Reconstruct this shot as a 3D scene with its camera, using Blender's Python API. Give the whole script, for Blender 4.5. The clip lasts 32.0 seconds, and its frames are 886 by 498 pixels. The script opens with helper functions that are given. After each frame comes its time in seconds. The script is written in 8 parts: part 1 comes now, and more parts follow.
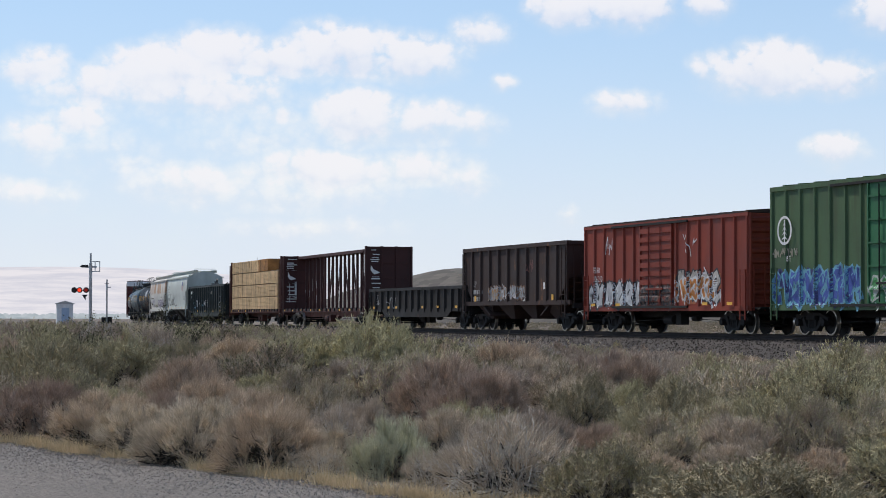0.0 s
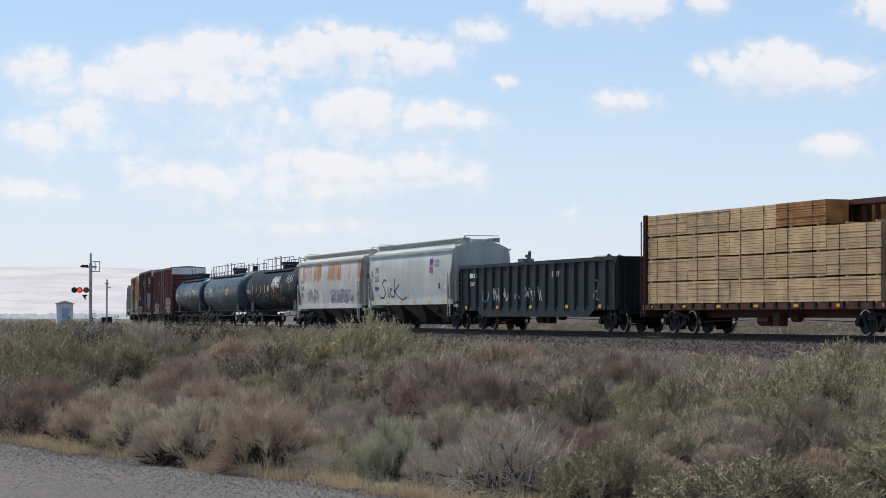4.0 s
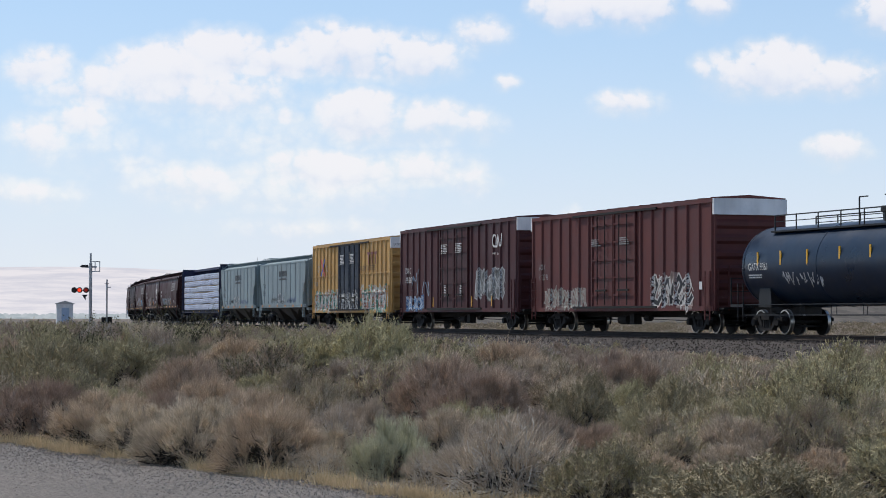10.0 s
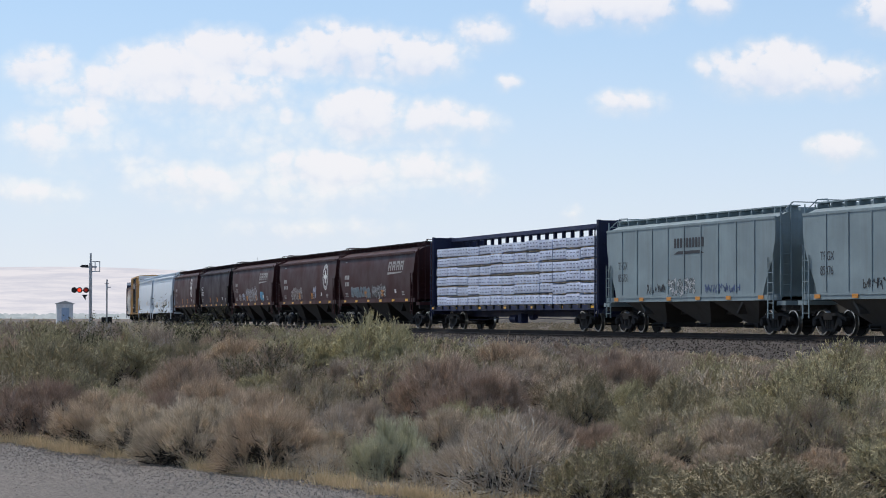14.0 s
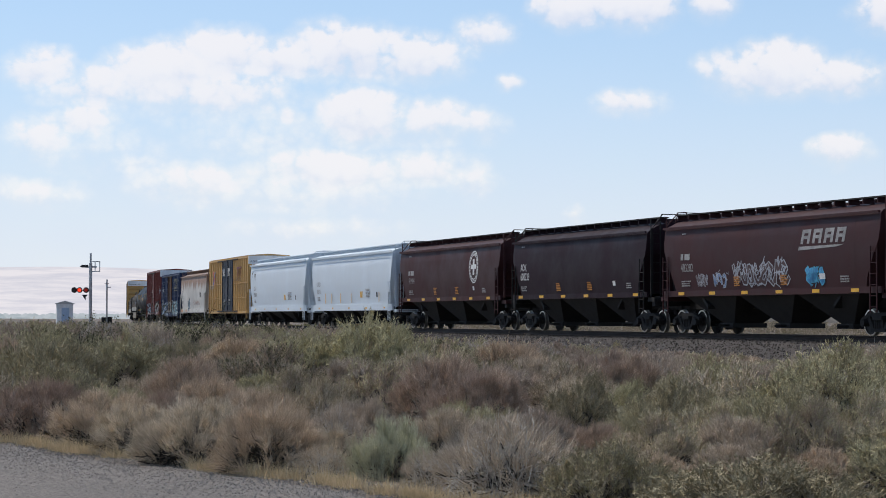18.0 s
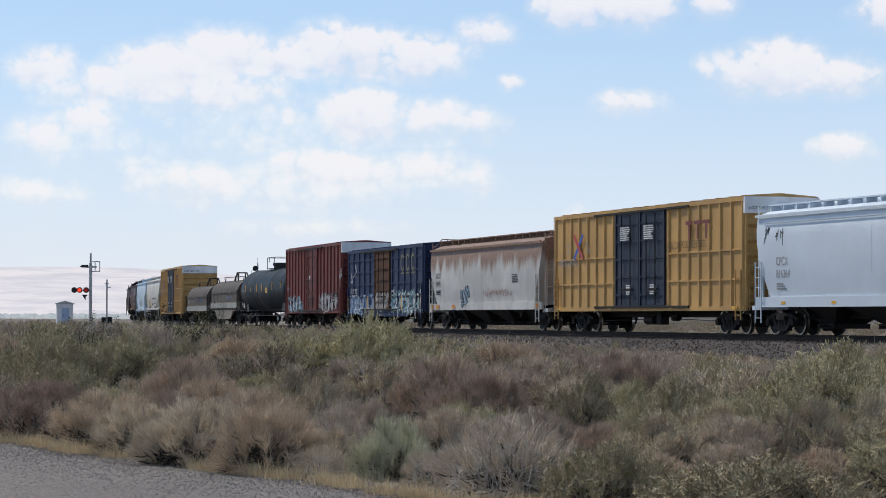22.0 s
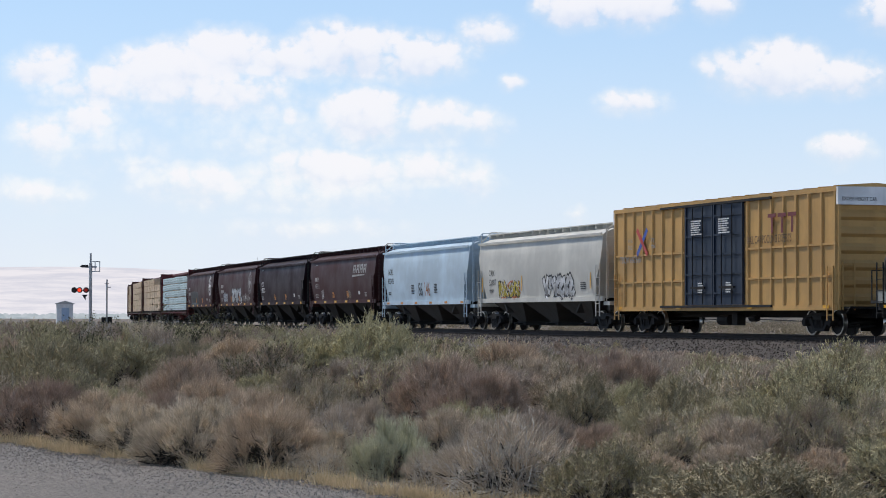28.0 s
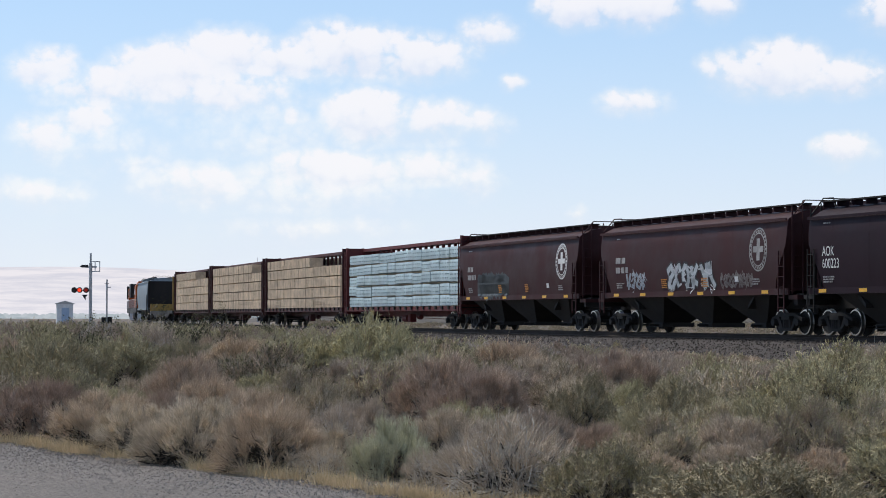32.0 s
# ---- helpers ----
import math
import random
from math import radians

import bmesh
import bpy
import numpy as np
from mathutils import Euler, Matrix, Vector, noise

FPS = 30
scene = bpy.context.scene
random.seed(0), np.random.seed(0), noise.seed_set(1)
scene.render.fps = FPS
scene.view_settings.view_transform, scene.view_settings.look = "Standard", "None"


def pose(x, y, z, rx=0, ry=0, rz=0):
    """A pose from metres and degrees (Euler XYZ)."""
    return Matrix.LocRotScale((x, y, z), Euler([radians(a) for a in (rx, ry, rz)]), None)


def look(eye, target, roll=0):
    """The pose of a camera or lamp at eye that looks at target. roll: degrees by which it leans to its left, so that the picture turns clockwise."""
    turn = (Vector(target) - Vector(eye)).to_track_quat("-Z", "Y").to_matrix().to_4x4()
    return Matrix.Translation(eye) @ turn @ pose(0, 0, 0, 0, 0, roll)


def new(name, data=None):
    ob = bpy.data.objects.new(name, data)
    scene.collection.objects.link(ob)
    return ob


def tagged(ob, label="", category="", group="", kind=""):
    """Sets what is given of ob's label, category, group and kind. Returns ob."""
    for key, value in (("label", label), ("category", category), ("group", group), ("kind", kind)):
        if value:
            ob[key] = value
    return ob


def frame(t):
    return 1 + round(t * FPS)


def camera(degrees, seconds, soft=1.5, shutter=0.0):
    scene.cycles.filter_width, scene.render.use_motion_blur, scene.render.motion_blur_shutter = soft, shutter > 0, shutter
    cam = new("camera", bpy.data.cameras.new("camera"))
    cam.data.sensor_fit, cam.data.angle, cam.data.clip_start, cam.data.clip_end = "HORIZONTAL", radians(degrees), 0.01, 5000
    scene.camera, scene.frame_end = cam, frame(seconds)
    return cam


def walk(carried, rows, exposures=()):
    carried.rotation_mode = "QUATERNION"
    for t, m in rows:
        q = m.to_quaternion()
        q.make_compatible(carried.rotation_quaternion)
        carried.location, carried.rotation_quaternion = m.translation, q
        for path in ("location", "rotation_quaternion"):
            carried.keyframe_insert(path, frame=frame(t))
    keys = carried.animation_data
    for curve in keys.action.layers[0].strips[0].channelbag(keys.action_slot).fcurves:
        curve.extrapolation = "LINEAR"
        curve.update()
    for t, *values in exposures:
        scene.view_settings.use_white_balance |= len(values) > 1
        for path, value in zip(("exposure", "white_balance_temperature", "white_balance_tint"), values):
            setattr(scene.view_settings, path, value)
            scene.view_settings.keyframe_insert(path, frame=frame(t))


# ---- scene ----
from mathutils.bvhtree import BVHTree

# The eye stands 0.61 m above the rail top (z = 0) on the roadside and does not move.
cam = camera(22.5, 32.0, soft=0.95)
EYE = (0.0, 0.0, 0.608)
VIEW = look(EYE, (0.0, 100.0, 0.608 + 100 * math.tan(radians(1.759))), 0.12)
walk(cam, [(0, VIEW), (32, VIEW)], exposures=[(0, 0.0), (22.5, 0.0), (23.8, 0.06), (32, 0.06)])

# ---- light: bright hazy sky, sun veiled by cloud over the foreground ----
world = bpy.data.worlds.new("sky")
scene.world = world
world.use_nodes = True
wn, wl = world.node_tree.nodes, world.node_tree.links
wn.clear()
sky = wn.new("ShaderNodeTexSky")
sky.sky_type = "NISHITA"
sky.sun_disc = False
sky.sun_elevation, sky.sun_rotation = radians(56), radians(-50)
sky.altitude, sky.air_density, sky.dust_density, sky.ozone_density = 300, 1.0, 0.15, 3.0
bg = wn.new("ShaderNodeBackground")
bg.inputs["Strength"].default_value = 0.12
wout = wn.new("ShaderNodeOutputWorld")
wl.new(sky.outputs[0], bg.inputs["Color"])
wl.new(bg.outputs[0], wout.inputs["Surface"])

sun = new("sun", bpy.data.lights.new("sun", "SUN"))
sun.data.energy, sun.data.angle, sun.data.color = 3.4, radians(5), (1.0, 0.93, 0.84)
SUN_AZ, SUN_EL = radians(-50), radians(56)
sun.matrix_world = look((math.sin(SUN_AZ) * math.cos(SUN_EL) * 50, math.cos(SUN_AZ) * math.cos(SUN_EL) * 50, math.sin(SUN_EL) * 50), (0, 0, 0))
# ---- materials ----
def shader(name):
    m = bpy.data.materials.new(name)
    m.use_nodes = True
    n, l = m.node_tree.nodes, m.node_tree.links
    return m, n, l, n["Principled BSDF"]


def noise_node(n, l, coord, scale, detail=4.0, stretch=None, rough=0.55):
    if stretch:
        mp = n.new("ShaderNodeMapping")
        mp.inputs["Scale"].default_value = stretch
        l.new(coord, mp.inputs["Vector"])
        coord = mp.outputs[0]
    t = n.new("ShaderNodeTexNoise")
    t.inputs["Scale"].default_value, t.inputs["Detail"].default_value, t.inputs["Roughness"].default_value = scale, detail, rough
    l.new(coord, t.inputs["Vector"])
    return t.outputs["Fac"]


def remap(n, l, fac, a, b, lo=0.0, hi=1.0):
    r = n.new("ShaderNodeMapRange")
    r.interpolation_type = "SMOOTHSTEP"
    for key, v in (("From Min", a), ("From Max", b), ("To Min", lo), ("To Max", hi)):
        r.inputs[key].default_value = v
    l.new(fac, r.inputs["Value"])
    return r.outputs[0]


def mixed(n, l, fac, a, b):
    x = n.new("ShaderNodeMix")
    x.data_type = "RGBA"
    if hasattr(fac, "is_linked"):
        l.new(fac, x.inputs[0])
    else:
        x.inputs[0].default_value = fac
    for sock, v in ((x.inputs[6], a), (x.inputs[7], b)):
        if hasattr(v, "is_linked"):
            l.new(v, sock)
        else:
            sock.default_value = (*v, 1)
    return x.outputs[2]


def bumped(n, l, p, fac, strength, dist=0.01):
    b = n.new("ShaderNodeBump")
    b.inputs["Strength"].default_value, b.inputs["Distance"].default_value = strength, dist
    l.new(fac, b.inputs["Height"])
    l.new(b.outputs[0], p.inputs["Normal"])


def plain(name, rgb, rough=0.7, metal=0.0, var=0.3, scale=3.0, fine=40.0, bump=0.2, pieces=0.0):
    """A solid surface with variation at two scales; pieces: spread from object to object."""
    m, n, l, p = shader(name)
    co = n.new("ShaderNodeTexCoord").outputs["Object"]
    a = noise_node(n, l, co, scale)
    b = noise_node(n, l, co, fine, 3.0)
    dark, light = [c * (1 - var) for c in rgb], [min(1, c * (1 + var)) for c in rgb]
    c = mixed(n, l, remap(n, l, a, 0.3, 0.7), dark, light)
    c = mixed(n, l, remap(n, l, b, 0.35, 0.75, 0.0, 0.5), c, [v * 0.6 for v in rgb])
    if pieces:
        o = n.new("ShaderNodeObjectInfo")
        h = n.new("ShaderNodeHueSaturation")
        l.new(c, h.inputs["Color"])
        l.new(remap(n, l, o.outputs["Random"], 0, 1, 1 - pieces, 1 + pieces), h.inputs["Value"])
        c = h.outputs[0]
    l.new(c, p.inputs["Base Color"])
    p.inputs["Roughness"].default_value, p.inputs["Metallic"].default_value = rough, metal
    if bump:
        bumped(n, l, p, b, bump)
    return m


def paint(name, rgb, rough=0.5, dirt=(0.10, 0.08, 0.065), grime=0.35, rust=0.0, rust_top=0.0, fade=0.15, gloss=0.25, rust_band=None):
    """Weathered railcar enamel: sun-faded patches, streaks of dirt running down, specks and runs of rust."""
    m, n, l, p = shader(name)
    co = n.new("ShaderNodeTexCoord").outputs["Object"]
    big = noise_node(n, l, co, 0.5, 5.0)
    streak = noise_node(n, l, co, 2.2, 5.0, (1.0, 1.0, 0.10), 0.65)
    speck = noise_node(n, l, co, 9.0, 6.0, None, 0.7)
    c = mixed(n, l, remap(n, l, big, 0.35, 0.7), [v * (1 - fade) for v in rgb], [min(1, v * (1 + fade) + 0.02 * fade) for v in rgb])
    c = mixed(n, l, remap(n, l, streak, 0.42, 0.75, 0.0, grime), c, dirt)
    c = mixed(n, l, remap(n, l, speck, 0.55, 0.8, 0.0, grime * 0.6), c, [v * 0.55 for v in dirt])
    if rust_band:
        sep = n.new("ShaderNodeSeparateXYZ")
        l.new(co, sep.inputs[0])
        runs = noise_node(n, l, co, 1.1, 5.0, (1.0, 0.2, 0.10), 0.55)
        ragged = n.new("ShaderNodeMath")
        ragged.operation = "MULTIPLY_ADD"
        l.new(noise_node(n, l, co, 2.0, 5.0), ragged.inputs[0])
        ragged.inputs[1].default_value = 0.9
        l.new(sep.outputs[2], ragged.inputs[2])
        lo, hi = remap(n, l, ragged.outputs[0], rust_band[0] + 0.3, rust_band[0] + 0.55), remap(n, l, ragged.outputs[0], rust_band[1] + 0.5, rust_band[1] + 0.3)
        both = n.new("ShaderNodeMath")
        both.operation = "MULTIPLY"
        l.new(lo, both.inputs[0])
        l.new(hi, both.inputs[1])
        patch = n.new("ShaderNodeMath")
        patch.operation = "MULTIPLY"
        l.new(both.outputs[0], patch.inputs[0])
        l.new(remap(n, l, runs, 0.46, 0.56, 0.0, 0.9), patch.inputs[1])
        thin = noise_node(n, l, co, 7.0, 5.0, (1.0, 0.2, 0.09), 0.65)
        worn = n.new("ShaderNodeMath")
        worn.operation = "MULTIPLY"
        l.new(patch.outputs[0], worn.inputs[0])
        l.new(remap(n, l, thin, 0.34, 0.56, 0.45, 1.0), worn.inputs[1])
        c = mixed(n, l, worn.outputs[0], c, mixed(n, l, remap(n, l, thin, 0.35, 0.7), (0.46, 0.22, 0.07), (0.24, 0.10, 0.03)))
    if rust or rust_top:
        r1 = noise_node(n, l, co, 1.6, 7.0, (1.0, 1.0, 0.3), 0.7)
        amount = remap(n, l, r1, 0.66 - 0.25 * rust, 0.74 - 0.2 * rust, 0.0, 0.85)
        if rust_top:
            sep = n.new("ShaderNodeSeparateXYZ")
            l.new(co, sep.inputs[0])
            runs = noise_node(n, l, co, 1.5, 6.0, (1.0, 1.0, 0.08), 0.6)
            add = n.new("ShaderNodeMath")
            add.operation = "MULTIPLY_ADD"
            l.new(runs, add.inputs[0])
            add.inputs[1].default_value = 2.4
            l.new(sep.outputs[2], add.inputs[2])
            top = remap(n, l, add.outputs[0], rust_top + 1.0, rust_top + 1.7, 0.0, 0.8)
            mx = n.new("ShaderNodeMath")
            mx.operation = "MAXIMUM"
            l.new(amount, mx.inputs[0])
            l.new(top, mx.inputs[1])
            amount = mx.outputs[0]
        rc = mixed(n, l, remap(n, l, speck, 0.35, 0.65), (0.10, 0.042, 0.02), (0.25, 0.11, 0.045))
        c = mixed(n, l, amount, c, rc)
    l.new(c, p.inputs["Base Color"])
    l.new(remap(n, l, big, 0.3, 0.7, rough - 0.05, rough + 0.2), p.inputs["Roughness"])
    p.inputs["Specular IOR Level"].default_value = gloss
    dent = noise_node(n, l, co, 1.1, 2.0)
    bumped(n, l, p, dent, 0.15, 0.06)
    return m


def glow(name, rgb, strength):
    m, n, l, p = shader(name)
    p.inputs["Base Color"].default_value = (*rgb, 1)
    p.inputs["Emission Color"].default_value = (*rgb, 1)
    p.inputs["Emission Strength"].default_value = strength
    return m


STEEL_DARK = plain("grimy_steel", (0.011, 0.0098, 0.009), 0.8, 0.1, 0.35, 2.0, 30, 0.3)
TRUCK = plain("truck_casting", (0.013, 0.0112, 0.010), 0.85, 0.1, 0.4, 3.0, 25, 0.3)
WHEEL = plain("wheel_steel", (0.017, 0.0145, 0.0125), 0.65, 0.3, 0.3, 4.0, 40, 0.2)
TREAD = plain("polished_tread", (0.55, 0.53, 0.50), 0.28, 1.0, 0.1, 6.0, 60, 0.05)
BLACK = plain("black_paint", (0.008, 0.008, 0.009), 0.55, 0, 0.3, 2.0, 20, 0.1)
RAIL = plain("rusty_rail", (0.030, 0.020, 0.015), 0.75, 0.3, 0.3, 1.5, 40, 0.2)
TIE = plain("creosoted_timber", (0.026, 0.020, 0.016), 0.9, 0, 0.4, 2.0, 30, 0.4)
WHITE = plain("white_stencil", (0.72, 0.72, 0.70), 0.6, 0, 0.08, 3.0, 20, 0.0)
DARKINK = plain("black_stencil", (0.03, 0.03, 0.035), 0.6, 0, 0.1, 3.0, 20, 0.0)
GREYINK = plain("worn_grey_stencil", (0.30, 0.29, 0.28), 0.6, 0, 0.3, 3.0, 20, 0.0)
YELLOW = plain("yellow_reflector", (0.75, 0.40, 0.03), 0.45, 0, 0.12, 4.0, 30, 0.0)
ORANGE = plain("orange_placard", (0.60, 0.24, 0.03), 0.5, 0, 0.12, 4.0, 30, 0.0)
WOOD = plain("sawn_lumber", (0.58, 0.40, 0.21), 0.8, 0, 0.22, 1.2, 25, 0.3, 0.10)
WOOD_END = plain("weathered_lumber", (0.60, 0.47, 0.33), 0.8, 0, 0.25, 1.5, 25, 0.3, 0.10)
BROWN_WRAP = plain("orange_wood_core", (0.36, 0.17, 0.05), 0.8, 0, 0.3, 2.0, 25, 0.3)
# ---- mesh kit ----
def box(bm, x0, x1, y0, y1, z0, z1):
    v = [bm.verts.new((x, y, z)) for z in (z0, z1) for y in (y0, y1) for x in (x0, x1)]
    for f in ((0, 2, 3, 1), (4, 5, 7, 6), (0, 1, 5, 4), (2, 6, 7, 3), (0, 4, 6, 2), (1, 3, 7, 5)):
        bm.faces.new([v[i] for i in f])


def loft(bm, rings, caps=True):
    rows = [[bm.verts.new(p) for p in r] for r in rings]
    k = len(rows[0])
    for a, b in zip(rows, rows[1:]):
        for i in range(k):
            bm.faces.new((a[i], a[(i + 1) % k], b[(i + 1) % k], b[i]))
    if caps:
        bm.faces.new(rows[0])
        bm.faces.new(rows[-1][::-1])


def prism_x(bm, prof, x0, x1):
    loft(bm, [[(x, y, z) for y, z in prof] for x in (x0, x1)])


def slab_y(bm, poly, y0, y1):
    loft(bm, [[(x, y, z) for x, z in poly] for y in (y0, y1)])


def rod(bm, a, b, r, n=5):
    a, b = Vector(a), Vector(b)
    d = (b - a).normalized()
    u = d.orthogonal().normalized()
    w = d.cross(u)
    loft(bm, [[c + r * (math.cos(2 * math.pi * i / n) * u + math.sin(2 * math.pi * i / n) * w) for i in range(n)] for c in (a, b)])


def pipe(bm, pts, r, n=4):
    for a, b in zip(pts, pts[1:]):
        rod(bm, a, b, r, n)


def mesh_of(name, bm, mats, smooth=False):
    bmesh.ops.recalc_face_normals(bm, faces=bm.faces)
    me = bpy.data.meshes.new(name)
    bm.to_mesh(me)
    bm.free()
    for m in mats if isinstance(mats, (list, tuple)) else [mats]:
        me.materials.append(m)
    if smooth:
        me.shade_smooth()
        me.set_sharp_from_angle(angle=radians(35))
    return me


def part(name, bm, material, parent, label="", smooth=False):
    ob = new(name, mesh_of(name, bm, material, smooth))
    ob.parent = parent
    return tagged(ob, label)


def repeat(name, me, places, parent, label=""):
    made = []
    for p in places:
        ob = new(name, me)
        ob.parent = parent
        ob.location = p
        made.append(tagged(ob, label))
    return made


def soup(name, verts, faces, mats, index=None):
    """A mesh from arrays of vertices and triangles."""
    me = bpy.data.meshes.new(name)
    me.from_pydata(verts.tolist() if hasattr(verts, "tolist") else verts, [], faces.tolist() if hasattr(faces, "tolist") else faces)
    for m in mats if isinstance(mats, (list, tuple)) else [mats]:
        me.materials.append(m)
    if index is not None:
        me.polygons.foreach_set("material_index", index)
    me.update()
    return me


def letters(parent, text, x, z, size, y, material, squeeze=0.8, label="", turn=0.0):
    """Painted lettering on the side that faces the road; x, z: its lower left corner."""
    cu = bpy.data.curves.new("stencil", "FONT")
    cu.body, cu.size = text, size * 1.38
    cu.space_line = 0.9
    tmp = bpy.data.objects.new("stencil", cu)
    me = bpy.data.meshes.new_from_object(tmp)
    bpy.data.objects.remove(tmp)
    me.name = "stencil"
    me.materials.clear()
    me.materials.append(material)
    ob = new("stencil", me)
    ob.parent = parent
    ob.matrix_basis = pose(x, y, z, 90, 0, turn) @ Matrix.Diagonal((squeeze, 1, 1, 1))
    return tagged(ob, label or "painted lettering")


def bars(parent, x, z, w, h, rows, y, material, rng, label="small illegible stencil lines"):
    bm = bmesh.new()
    for r in range(rows):
        zz, xx = z - r * h * 1.7, x
        end = x + w * rng.uniform(0.65, 1.0)
        while xx < end:
            ww = h * rng.uniform(0.8, 2.6)
            box(bm, xx, min(xx + ww, end), y - 0.004, y, zz, zz + h)
            xx += ww + h * 0.5
    return part("stencil_block", bm, material, parent, label)


def ribbon(bm, pts, w, y):
    for (ax, az), (bx, bz) in zip(pts, pts[1:]):
        dx, dz = bx - ax, bz - az
        k = math.hypot(dx, dz) or 1
        ux, uz = dx / k, dz / k
        nx, nz = -uz * w / 2, ux * w / 2
        e = w * 0.3
        q = [(ax + nx - ux * e, az + nz - uz * e), (bx + nx + ux * e, bz + nz + uz * e), (bx - nx + ux * e, bz - nz + uz * e), (ax - nx - ux * e, az - nz - uz * e)]
        bm.faces.new([bm.verts.new((x, y, z)) for x, z in q])


INKS = {}


def ink(rgb):
    if rgb not in INKS:
        INKS[rgb] = plain("spray_paint", rgb, 0.55, 0, 0.18, 2.0, 12, 0.0)
    return INKS[rgb]


def graffiti(parent, x0, x1, z0, z1, y, fill, edge, seed, patch=None, thick=0.2, label="spray-painted graffiti"):
    """Fat sprayed glyph strokes with an outline, over an optional patch of ground colour."""
    rng = random.Random(seed)
    h = z1 - z0
    count = max(2, round((x1 - x0) / (h * 0.56)))
    cw = (x1 - x0) / count
    under, over, extra = bmesh.new(), bmesh.new(), bmesh.new()
    if patch:
        bm = bmesh.new()
        for _ in range(max(6, int((x1 - x0) / h * 4))):
            px, pz = rng.uniform(x0, x1), rng.uniform(z0 + 0.1 * h, z1 - 0.25 * h)
            q = [(px, pz)]
            for _k in range(2):
                px, pz = min(max(px + rng.uniform(-0.5, 0.5) * h, x0), x1), min(max(pz + rng.uniform(-0.5, 0.5) * h, z0 + 0.12 * h), z1 - 0.1 * h)
                q.append((px, pz))
            ribbon(bm, q, h * rng.uniform(0.16, 0.34), y - 0.003)
        part("graffiti", bm, ink(patch), parent, label)
    for i in range(count):
        cx = x0 + (i + 0.5) * cw
        kind = rng.randrange(5)
        g = []
        lean = rng.uniform(-0.12, 0.2) * h

        def at(u, v):
            return (cx + (u - 0.5) * cw * 0.95 + lean * (v - 0.5) + rng.uniform(-0.04, 0.04) * h, z0 + (0.08 + 0.84 * v) * h + rng.uniform(-0.04, 0.04) * h)
        a0, tw = rng.uniform(0, 6.28), rng.uniform(2.2, 5.2) * rng.choice((-1, 1))
        if kind < 2:
            g = [[at(0.5 + (0.46 - 0.2 * q) * math.cos(a0 + tw * q), 0.5 + (0.5 - 0.15 * q) * math.sin(a0 + tw * q)) for q in np.linspace(0, 1, 8)]]
        elif kind == 2:
            g = [[at(rng.uniform(0, 0.3), 0.1), at(rng.uniform(0.1, 0.4), 1.0), at(0.55, 0.6), at(rng.uniform(0.6, 1), 1.0), at(rng.uniform(0.7, 1), 0.35), at(1.1, 0.15)]]
        elif kind == 3:
            g = [[at(-0.05, 0.75), at(0.4, 0.95), at(0.75, 0.7), at(0.35, 0.45), at(0.1, 0.2), at(0.7, 0.05), at(1.05, 0.3)]]
        else:
            g = [[at(0.1, 0.9), at(0.45, 0.1), at(0.6, 0.55), at(0.95, 0.95)], [at(0.3, 0.35), at(0.9, 0.25)]]
        for st in g:
            ribbon(under, st, h * thick * 1.75, y - 0.006)
            ribbon(over, st, h * thick, y - 0.010)
        for _ in range(5):
            ex, ez = at(rng.random(), rng.random())
            ribbon(extra, [(ex, ez), (ex + rng.uniform(-0.2, 0.3) * h, ez + rng.uniform(-0.3, 0.3) * h), (ex + rng.uniform(-0.1, 0.3) * h, ez + rng.uniform(-0.2, 0.2) * h)], h * rng.uniform(0.025, 0.06), y - 0.013)
    part("graffiti", under, ink(edge), parent, label)
    part("graffiti", over, ink(fill), parent, label)
    part("graffiti", extra, ink(edge if sum(edge) > sum(fill) else (0.6, 0.6, 0.62)), parent, label)


def scrawl(parent, x0, x1, z0, z1, y, rgb, seed, w=0.05, label="thin sprayed tag"):
    rng = random.Random(seed)
    bm = bmesh.new()
    x, h = x0, z1 - z0
    while x < x1:
        k = [(x + rng.uniform(0, 0.5) * h, z0 + rng.random() * h) for _ in range(5)]
        k.sort(key=lambda q: q[0] + rng.uniform(-0.2, 0.2) * h)
        ribbon(bm, k, w, y - 0.006)
        x += h * rng.uniform(0.35, 0.6)
    part("graffiti", bm, ink(rgb), parent, label)
# ---- the line of the railway ----
# The near face of the cars follows a gentle curve; s is metres along it, the centre line lies 1.6 m behind it.
S0, S1 = -900, 900
_s = np.arange(S0, S1 + 1, 1.0)
_c = np.clip(_s, -235, 95)
_k = 0.000936 + 0.00000291 * _c + 0.5 * 0.0000000453 * _c ** 2
_k = np.where(_s < -235, 0.0, np.where(_s > 95, 0.0012, _k))
_h = np.concatenate([[0], np.cumsum((_k[1:] + _k[:-1]) / 2)])
_h = _h - np.interp(0, _s, _h) - 1.262687
_x = np.concatenate([[0], np.cumsum((np.cos(_h[1:]) + np.cos(_h[:-1])) / 2)])
_y = np.concatenate([[0], np.cumsum((np.sin(_h[1:]) + np.sin(_h[:-1])) / 2)])
_x += -0.711 - np.interp(0, _s, _x)
_y += 116.82 - np.interp(0, _s, _y)
TX, TY = _x - 1.6 * np.sin(_h), _y + 1.6 * np.cos(_h)
SPEED, GAIN = 20.978, 0.00987


